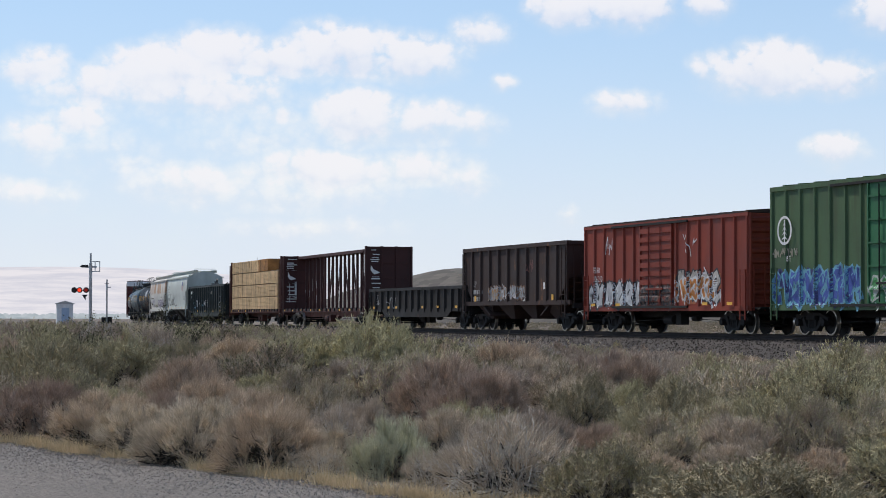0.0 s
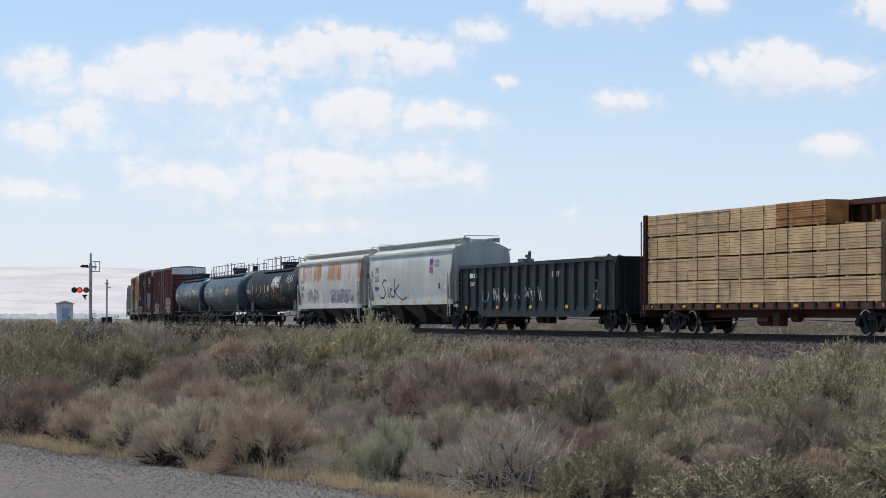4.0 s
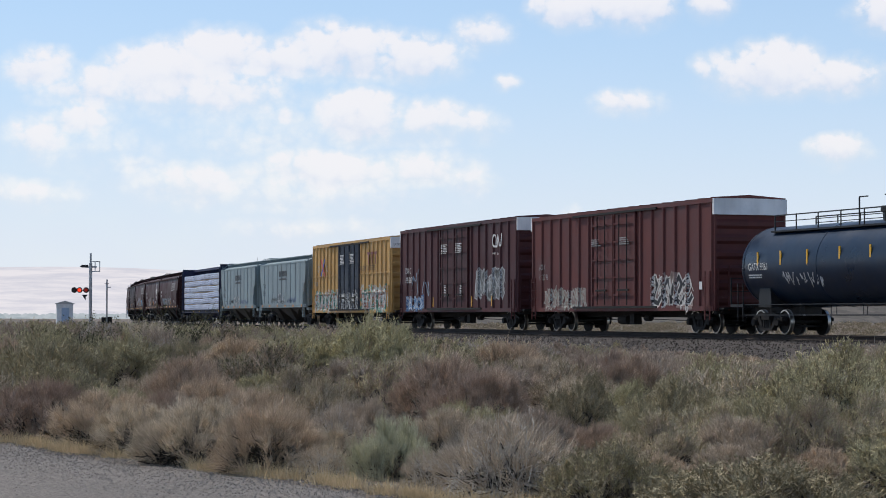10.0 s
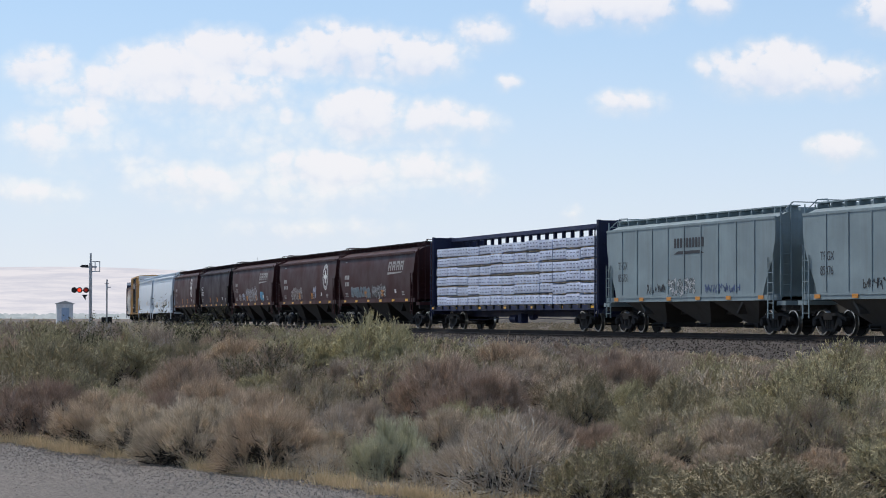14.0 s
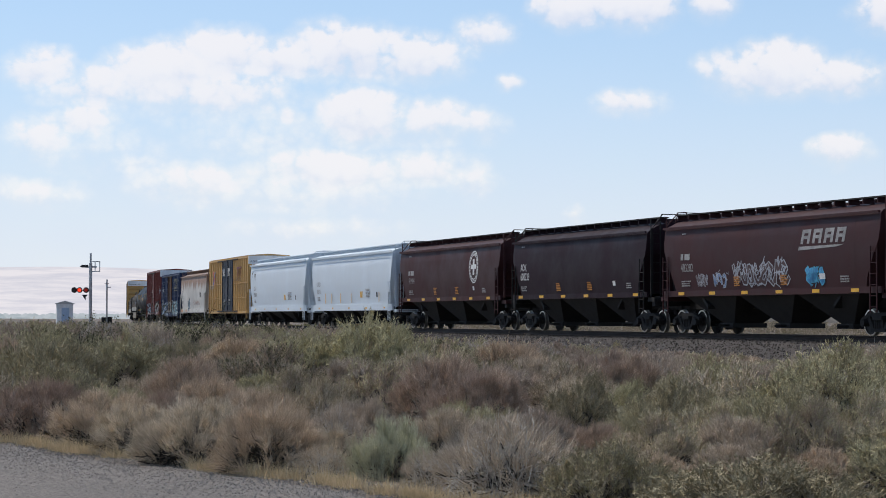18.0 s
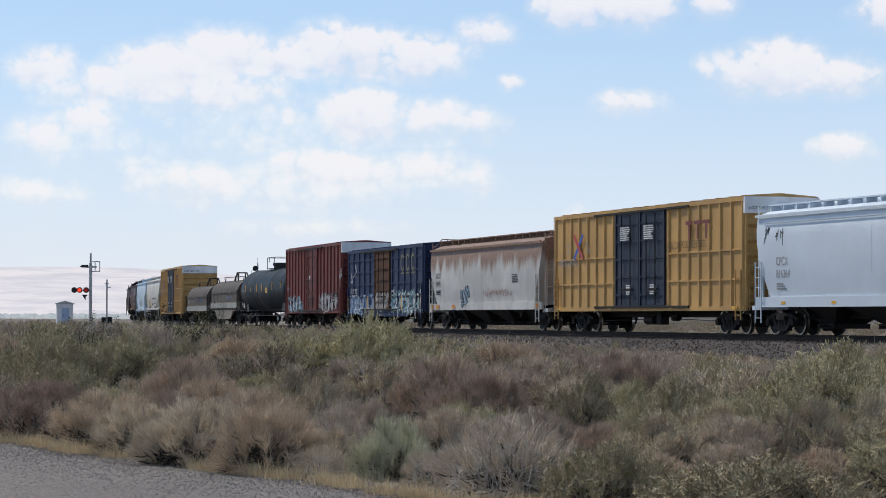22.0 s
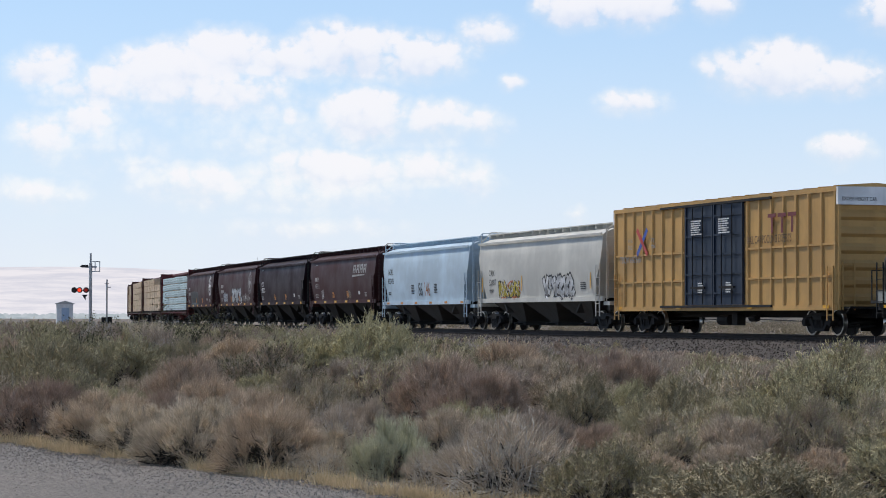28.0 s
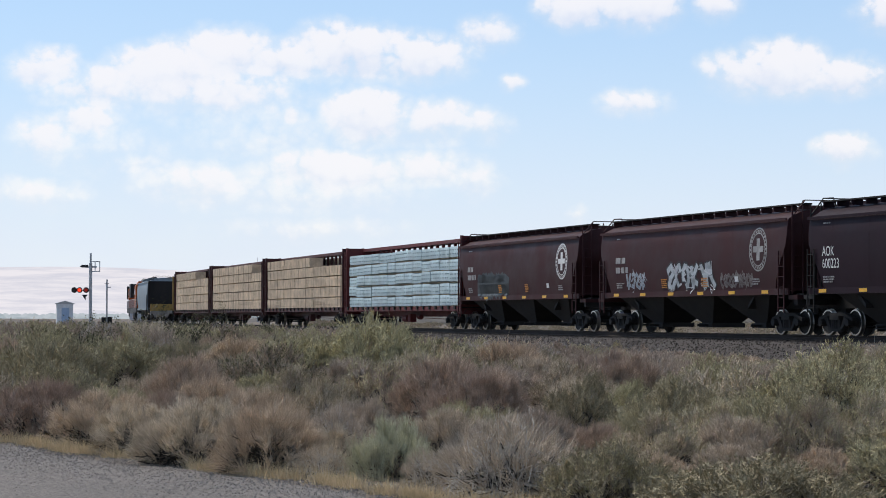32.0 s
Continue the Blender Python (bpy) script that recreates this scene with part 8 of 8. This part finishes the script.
# name, label, twig material, leaf material, shape
RECIPES = [
    ("sagebrush", "grey-brown leafless desert shrub with fine tangled twigs", DRY, DRY, dict(lobes=9, tufts=34, twigs=28, fork=1.9, bare=18, twig_w=0.0066, crook=0.36, stem_w=0.022)),
    ("sagebrush", "reddish-brown dry desert shrub with dense fine twigs", ROSY, ROSY, dict(lobes=9, tufts=34, twigs=30, fork=1.9, twig_w=0.0064, upright=0.45, bare=10, crook=0.3)),
    ("saltbush", "olive green desert saltbush with small dusty leaves", OLIVE, OLIVE, dict(lobes=9, tufts=34, twigs=12, fork=1.4, leaves=21000, leaf_len=0.036, leaf_w=0.0115, twig_len=0.2, bare=5)),
    ("saltbush", "dusty olive shrub mixed with dry twigs", DRY, OLIVE, dict(lobes=9, tufts=34, twigs=18, fork=1.4, leaves=12000, leaf_len=0.036, leaf_w=0.0115, twig_len=0.2, twig_w=0.008, bare=7)),
    ("rabbitbrush", "pale grey-green rabbitbrush with fine upright stems", SAGE, SAGE, dict(lobes=10, tufts=24, twigs=34, fork=1.0, leaves=5000, upright=1.0, spread=0.24, twig_len=0.36, twig_w=0.010, leaf_len=0.055, leaf_w=0.011, inner=700)),
    ("dead_shrub", "bleached dead shrub of bare crooked branches", DRY, DRY, dict(lobes=18, tufts=12, twigs=16, fork=1.6, branches=4, bare=70, stem_w=0.024, twig_w=0.0055, crook=0.42, inner=900)),
]
for lod in range(2):
    for j, (nm, lb, tm, lm, kw) in enumerate(RECIPES):
        for v in range(2):
            kw2 = dict(kw)
            if lod:
                kw2.update(leaves=round(kw.get("leaves", 0) * 0.5), twigs=round(kw["twigs"] * 0.8), twig_w=kw.get("twig_w", 0.006) * 1.5, leaf_w=kw.get("leaf_w", 0.01) * 1.35, leaf_len=kw.get("leaf_len", 0.03) * 1.3, inner=500)
            q = shrub_parts(100 + j * 10 + v + 500 * lod, **kw2)
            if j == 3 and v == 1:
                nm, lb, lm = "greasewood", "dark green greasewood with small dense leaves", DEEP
            wood = PALEWOOD if nm == "dead_shrub" else BARK
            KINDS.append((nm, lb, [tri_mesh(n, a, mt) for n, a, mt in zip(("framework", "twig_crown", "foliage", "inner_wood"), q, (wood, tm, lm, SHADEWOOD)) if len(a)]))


def plant(kind, x, y, z, size, tall, turn):
    nm, lb, meshes = KINDS[kind]
    ob = tagged(new(nm), lb, "shrub", "desert shrubs")
    ob.matrix_basis = pose(x, y, z - 0.04, 0, 0, turn) @ Matrix.Diagonal((size, size, tall, 1))
    for me in meshes:
        c = new(me.name.split(".")[0], me)
        c.parent = ob
    return ob


# shrubs that stand out: x, y, kind, radius, height
HEROES = [(-5.3, 29.5, 2, 1.0, 0.93), (-4.2, 27.7, 3, 0.95, 0.86), (-3.45, 26.0, 0, 0.75, 0.72), (-1.2, 22.35, 10, 0.45, 0.4), (-2.7, 24.2, 0, 0.86, 0.85), (-1.8, 23.0, 2, 0.78, 0.86), (-1.5, 29.5, 6, 0.62, 0.80), (-0.95, 26.5, 1, 0.55, 0.76),
          (-1.2, 23.6, 1, 0.45, 0.55), (-0.5, 22.2, 8, 0.46, 0.68), (-0.1, 21.6, 10, 0.42, 0.42), (-1.07, 44.7, 16, 1.0, 0.85), (-5.3, 42.9, 7, 0.4, 0.35), (0.62, 20.0, 10, 0.86, 0.86), (0.05, 24.8, 0, 0.7, 0.7), (1.75, 23.6, 2, 0.5, 0.58),
          (1.42, 20.6, 11, 0.24, 0.30), (2.95, 26.8, 4, 0.92, 1.0), (4.75, 27.8, 5, 1.25, 1.28), (3.9, 26.0, 4, 0.85, 0.95), (5.7, 29.2, 4, 1.3, 1.42), (1.1, 41.0, 17, 1.0, 0.62), (2.2, 22.4, 6, 0.72, 0.66), (3.1, 22.8, 0, 0.7, 0.68),
          (3.75, 22.9, 6, 0.7, 0.78), (4.5, 24.0, 6, 0.72, 0.8), (2.75, 20.9, 0, 0.55, 0.48), (3.55, 20.8, 3, 0.5, 0.46), (1.95, 20.9, 2, 0.5, 0.42), (0.35, 27.5, 4, 0.75, 0.68), (1.15, 26.4, 0, 0.72, 0.62), (2.1, 25.2, 5, 0.6, 0.62),
          (-1.35, 44.0, 16, 1.4, 1.78), (-2.9, 45.0, 16, 1.3, 1.35), (0.0, 42.8, 17, 1.2, 1.2), (-5.9, 34.0, 16, 1.1, 1.05), (-3.2, 31.0, 3, 0.85, 0.9), (-2.3, 28.2, 2, 0.75, 0.82), (0.95, 36.5, 12, 1.1, 0.9), (2.1, 31.5, 0, 0.9, 0.85), (-2.2, 33.5, 6, 0.9, 0.85)]
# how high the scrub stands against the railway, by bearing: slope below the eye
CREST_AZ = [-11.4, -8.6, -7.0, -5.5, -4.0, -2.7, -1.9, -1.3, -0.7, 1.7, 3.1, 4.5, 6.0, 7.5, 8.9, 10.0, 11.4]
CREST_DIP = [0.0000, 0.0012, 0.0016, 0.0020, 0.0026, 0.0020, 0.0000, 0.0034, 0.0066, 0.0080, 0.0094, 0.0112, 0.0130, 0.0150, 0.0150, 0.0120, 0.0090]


def scatter():
    rng = np.random.default_rng(17)
    for (x, y, k, r, h), z in zip(HEROES, ground_z([q[0] for q in HEROES], [q[1] for q in HEROES])):
        plant(k, x, y, float(z), r, h, rng.uniform(0, 360))
    n = 22000
    d = np.sqrt(np.where(np.arange(n) < 9000, rng.uniform(16.5 ** 2, 62 ** 2, n), rng.uniform(50 ** 2, 225 ** 2, n)))
    a = np.radians(rng.uniform(-12.4, 12.6, n))
    X, Y = d * np.sin(a), d * np.cos(a)
    Z = ground_z(X, Y)
    D = side(X, Y)
    good = (road_side(X, Y) > 0.42) & (D > 4.9)
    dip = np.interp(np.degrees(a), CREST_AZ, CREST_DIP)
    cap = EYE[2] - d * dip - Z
    px, py, pr = (np.zeros(n + len(HEROES)) for _ in range(3))
    m = len(HEROES)
    px[:m], py[:m], pr[:m] = [q[0] for q in HEROES], [q[1] for q in HEROES], [q[3] for q in HEROES]
    far = []
    good &= ~((np.abs(X + 0.5) < 0.7) & (Y < 22.5)) & ~((np.abs(X - 0.42) < 0.8) & (Y < 21.2))
    for i in np.nonzero(good)[0]:
        x, y, z = float(X[i]), float(Y[i]), float(Z[i])
        r = rng.uniform(0.65, 1.35)
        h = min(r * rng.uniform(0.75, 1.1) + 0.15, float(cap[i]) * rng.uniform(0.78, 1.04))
        if h < 0.25:
            continue
        r = min(r, h * 1.5)
        gap = 0.90 + max(0.0, d[i] - 46) / 300
        if (x + 5.4) ** 2 / 1.0 + (y - 46.5) ** 2 / 25 < 1:
            continue
        if np.any((x - px[:m]) ** 2 + (y - py[:m]) ** 2 < (gap * (r + pr[:m])) ** 2):
            continue
        px[m], py[m], pr[m] = x, y, r
        m += 1
        green = 0.55 + 0.3 * math.sin(x * 0.35 + 1.3) * math.cos(y * 0.12)
        if d[i] < 36:
            green = 0.25 if x < 1.2 else 0.8
        elif d[i] < 90 and x > 0.03 * d[i]:
            green = 0.2
        elif d[i] < 90:
            green = 0.72
        u = rng.random()
        if u < green:
            k = rng.choice([4, 5, 4, 5, 6, 7] if d[i] > 36 else [4, 5, 6])
        elif u < green + 0.02:
            k = rng.choice([8, 9])
        elif u < green + 0.09:
            k = rng.choice([10, 11])
        elif rng.random() < 0.4:
            k = rng.choice([2, 3])
        else:
            k = rng.choice([0, 1])
        if d[i] < 26:
            h = min(h, 0.72)
        if k in (8, 9) and d[i] < 62:
            k = 5
        if d[i] < 62:
            plant(int(k) + (12 if d[i] > 31 else 0), x, y, z, r, h, rng.uniform(0, 360))
        else:
            far.append((x, y, r, h, int(k) // 2, d[i] > 85))
    return far


FAR = scatter()


def far_scrub():
    """Scrub beyond the near shrubs, one mesh for each colour of growth."""
    rng = np.random.default_rng(23)
    buckets = {}
    forms = []
    for j in range(6):
        kw = dict(lobes=8, tufts=12, twigs=8, fork=1.2, branches=1, leaves=3200, twig_w=0.012, leaf_len=0.055, leaf_w=0.02, inner=300) if j < 3 else dict(lobes=6, tufts=8, twigs=5, fork=1.0, branches=1, leaves=800, twig_w=0.022, leaf_len=0.095, leaf_w=0.034, inner=90)
        forms.append(shrub_arrays(rng, stem_w=0.022, **kw))
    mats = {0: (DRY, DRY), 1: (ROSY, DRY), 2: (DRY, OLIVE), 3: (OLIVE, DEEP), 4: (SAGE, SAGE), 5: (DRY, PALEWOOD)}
    gz = ground_z(np.array([f[0] for f in FAR]), np.array([f[1] for f in FAR]))
    for (x, y, r, h, k, remote), z in zip(FAR, gz):
        t, m = forms[rng.integers(0, 3) + 3 * int(remote)]
        a = rng.uniform(0, 6.28)
        c, s = math.cos(a), math.sin(a)
        R = np.array([[c * r, s * r, 0], [-s * r, c * r, 0], [0, 0, h]])
        q = t @ R + np.array([x, y, z - 0.04])
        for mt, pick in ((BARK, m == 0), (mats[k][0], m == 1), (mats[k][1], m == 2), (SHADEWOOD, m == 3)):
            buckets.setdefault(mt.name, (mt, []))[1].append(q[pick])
    for mt, qs in buckets.values():
        tagged(new("distant_scrub", tri_mesh("distant_scrub", np.concatenate(qs), mt)), "continuous low desert scrub towards the railway", "scrub", kind="stuff")


far_scrub()


def sapling(x, y, tall, seed):
    """A tall sparse weed: a few wiry stems with small dark leaves towards their tips."""
    rng = np.random.default_rng(seed)
    stems, leaves = [], []
    for _ in range(12):
        q = np.array([rng.normal(0, 0.12), rng.normal(0, 0.12), -0.05])
        d = unit(np.array([rng.normal(0, 0.35), rng.normal(0, 0.2), 1.0]))
        reach = tall * rng.uniform(0.6, 1.0)
        for j in range(8):
            d = unit(d + rng.normal(0, 0.14, 3))
            q2 = q + d * reach / 8
            s = unit(np.cross(d, rng.normal(size=3))) * 0.013 * (1 - j / 11)
            stems += [[q - s, q + s, q2 + s * 0.8], [q - s, q2 + s * 0.8, q2 - s * 0.8]]
            if j > 2:
                p = q + (q2 - q) * rng.random((9, 1)) + rng.normal(0, 0.07, (9, 3))
                leaves.append(slivers(p, unit(rng.normal(size=(9, 3))), rng.uniform(0.04, 0.09, 9), rng.uniform(0.02, 0.036, 9), rng))
            q = q2
    ob = tagged(new("tall_weed"), "tall sparse weed with wiry stems and small leaves", "plant", "desert shrubs")
    ob.matrix_basis = pose(x, y, float(ground_z(x, y)), 0, 0, 0)
    for nm, q, mt in (("framework", np.array(stems), SHADEWOOD), ("foliage", np.concatenate(leaves), WEED)):
        c = new(nm, tri_mesh(nm, q, mt))
        c.parent = ob


for k, (x, y, h) in enumerate(((-7.1, 60.0, 2.3), (-7.7, 62.0, 2.0), (-8.4, 61.0, 1.9), (-10.0, 62.0, 1.75), (-6.6, 61.0, 1.8), (-9.3, 90.0, 1.9))):
    sapling(x, y, h, 300 + k)
for x, y, r, h in ((-8.0, 61.5, 1.1, 1.5), (-7.4, 59.0, 0.9, 1.3)):
    plant(22, x, y, float(ground_z(x, y)), r, h, 40)


def behind_the_line():
    """Scrub and pale rocks on the open ground beyond the railway and on the bank."""
    rng = np.random.default_rng(41)
    forms = [shrub_arrays(rng, lobes=5, tufts=6, twigs=4, fork=1.0, branches=1, leaves=420, twig_w=0.026, leaf_len=0.09, leaf_w=0.045, stem_w=0.025, inner=90) for _ in range(3)]
    n = 1100
    a, d = np.radians(rng.uniform(-3.5, 13, n)), np.sqrt(rng.uniform(70 ** 2, 265 ** 2, n))
    X, Y = d * np.sin(a), d * np.cos(a)
    ok = side(X, Y) < -7
    X, Y = X[ok], Y[ok]
    Z = ground_z(X, Y)
    green, dry = [], []
    for x, y, z in zip(X, Y, Z):
        t, m = forms[rng.integers(0, 3)]
        r = rng.uniform(0.4, 0.95)
        q = t * np.array([r, r, r * 0.7]) + np.array([x, y, z])
        green.append(q[m == 2]), dry.append(q[m != 2])
    for _ in range(46):
        x = rng.uniform(2, 120)
        t, m = forms[rng.integers(0, 3)]
        r = rng.uniform(0.5, 1.3)
        top = 6.6 + 0.035 * x + 0.35 * math.sin(x * 0.13) + 0.2 * math.sin(x * 0.41 + 1) + 0.3
        dd = rng.uniform(30, 60)
        q = t * np.array([r, r, r]) + np.array([x, 268 + 0.15 * x + dd, -1.0 + (top + 1.0) * float(np.interp(dd, (20, 32, 40), (0.55, 0.88, 1.0))) - 0.15])
        green.append(q[m == 2]), dry.append(q[m != 2])
    tagged(new("distant_scrub", tri_mesh("distant_scrub", np.concatenate(green), OLIVE)), "sparse olive scrub beyond the railway", "scrub", kind="stuff")
    tagged(new("distant_scrub", tri_mesh("distant_scrub", np.concatenate(dry), DRY)), "sparse dry scrub beyond the railway", "scrub", kind="stuff")
    dry = []
    for _ in range(1200):
        a, b = rng.uniform(-70, 80), rng.uniform(4.8, 10)
        x, y, _h = line(a, b)
        t, m = forms[rng.integers(0, 3)]
        r = rng.uniform(0.3, 0.65)
        dry.append((t * np.array([r, r, r * 0.75]) + np.array([x, y, float(ground_z(x, y))]))[m != 3])
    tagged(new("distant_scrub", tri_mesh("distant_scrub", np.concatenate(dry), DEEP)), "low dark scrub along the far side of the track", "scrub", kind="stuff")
    n = 1500
    s, o = rng.uniform(-60, 80, n), rng.uniform(4.6, 14, n)
    P = np.array([line(a, b)[:2] for a, b in zip(s, o)])
    stones("rubble", np.concatenate([P, ground_z(P[:, 0], P[:, 1])[:, None]], 1), 0.28, piece_material("pale_rubble", (0.13, 0.105, 0.085), (0.34, 0.28, 0.22)), "pale broken rocks beside the track", 42)


behind_the_line()


def grass():
    rng = np.random.default_rng(31)
    n = 42000
    t = rng.uniform(-4, 16, n)
    clump = 0.5 + 0.3 * np.sin(t * 4.1) + 0.3 * np.sin(t * 9.3 + 1)
    dense = smooth(t, 5.0, 5.5) + smooth(-t, -3.6, -2.9) + 0.03
    keep = rng.random(n) < np.clip(clump * dense, 0.0, 1)
    t = t[keep]
    o = rng.normal(0.10, 0.065, len(t)) + 0.08 * np.sin(t * 1.7)
    x, y = -0.906 - 0.536 * t + 0.844 * o, 20.823 + 0.844 * t + 0.536 * o
    p = np.stack([x, y, ground_z(x, y) - 0.01], -1)
    d = unit(np.array([0, 0, 1.0]) + rng.normal(0, 0.45, (len(t), 3)))
    q = slivers(p, d, rng.uniform(0.05, 0.20, len(t)) * (0.7 + 0.6 * np.sin(t * 13.0) ** 2), rng.uniform(0.005, 0.009, len(t)), rng)
    tagged(new("dry_grass", tri_mesh("dry_grass", q, STRAW)), "golden dry grass along the road's edge", "grass", kind="stuff")


grass()


def lay_paint(car, soft_sides):
    """Sprayed and stencilled marks follow the sheet, ribs and doors that they are painted on."""
    solid = ("shell", "side_sill", "body", "side_post", "belt_rail", "door", "door_rail", "door_stile", "tank", "side_wall", "hood", "trough")
    v, f, marks = [], [], []
    for ob in car.children_recursive:
        kind = ob.name.split(".")[0]
        m = ob.matrix_basis if ob.parent == car else ob.parent.matrix_basis @ ob.matrix_basis
        if kind in solid:
            k = len(v)
            v += [m @ q.co for q in ob.data.vertices]
            f += [[k + i for i in p.vertices] for p in ob.data.polygons]
        elif kind == "graffiti" or (soft_sides and kind in ("stencil", "stencil_block", "emblem", "reflector_tape")):
            marks.append((ob, m, kind))
    if not v or not marks:
        return
    tree = BVHTree.FromPolygons(v, f)
    for i, (ob, m, kind) in enumerate(marks):
        ys = [(m @ q.co).y for q in ob.data.vertices]
        if not ys or max(ys) > -1.3 or max(ys) - min(ys) > 0.03:
            continue
        if kind == "graffiti":
            bm = bmesh.new()
            bm.from_mesh(ob.data)
            for _ in range(3):
                long = [e for e in bm.edges if e.calc_length() > 0.11]
                if long:
                    bmesh.ops.subdivide_edges(bm, edges=long, cuts=1, use_grid_fill=True)
            bm.to_mesh(ob.data)
            bm.free()
        back, top = m.inverted(), max(ys)
        for q in ob.data.vertices:
            p = m @ q.co
            hit, _n, _i, _d = tree.ray_cast(Vector((p.x, -3.0, p.z)), Vector((0, 1, 0)))
            if hit and abs(hit.y - p.y) < 0.7:
                q.co = back @ Vector((p.x, hit.y - 0.008 - 0.0007 * i + p.y - top, p.z))


for thing_on_rails, _start, _half in TRAIN:
    lay_paint(thing_on_rails, thing_on_rails.name.split(".")[0] in ("covered_hopper", "tank_car", "coil_car"))


def motions():
    """The train rolls along the line at about 21 m/s; the wheels turn with it; the clouds drift."""
    times = [i * 0.5 for i in range(65)]
    for ob, start, half in TRAIN:
        rows = []
        for t in times:
            s = start + SPEED * t + 0.5 * GAIN * t * t
            ax, ay, _ = line(s - half)
            bx, by, _ = line(s + half)
            rows.append((t, pose((ax + bx) / 2, (ay + by) / 2, 0, 0, 0, math.degrees(math.atan2(by - ay, bx - ax)))))
        walk(ob, rows)
    first = WHEELSETS[0]
    spin = []
    for i in range(961):
        t = i / 30
        spin.append((t, pose(0, 0, 0, 0, math.degrees((SPEED * t + 0.5 * GAIN * t * t) / WHEEL_R), 0)))
    walk(first, spin)
    for w in WHEELSETS[1:]:
        w.rotation_mode = "QUATERNION"
        keys = w.animation_data_create()
        keys.action = first.animation_data.action
        keys.action_slot = first.animation_data.action_slot
    walk(clouds, [(0, pose(0, 0, 0, 0, 0, 0)), (16, pose(0, 0, 0, 0, 0, -0.11)), (32, pose(0, 0, 0, 0, 0, -0.22))])


motions()
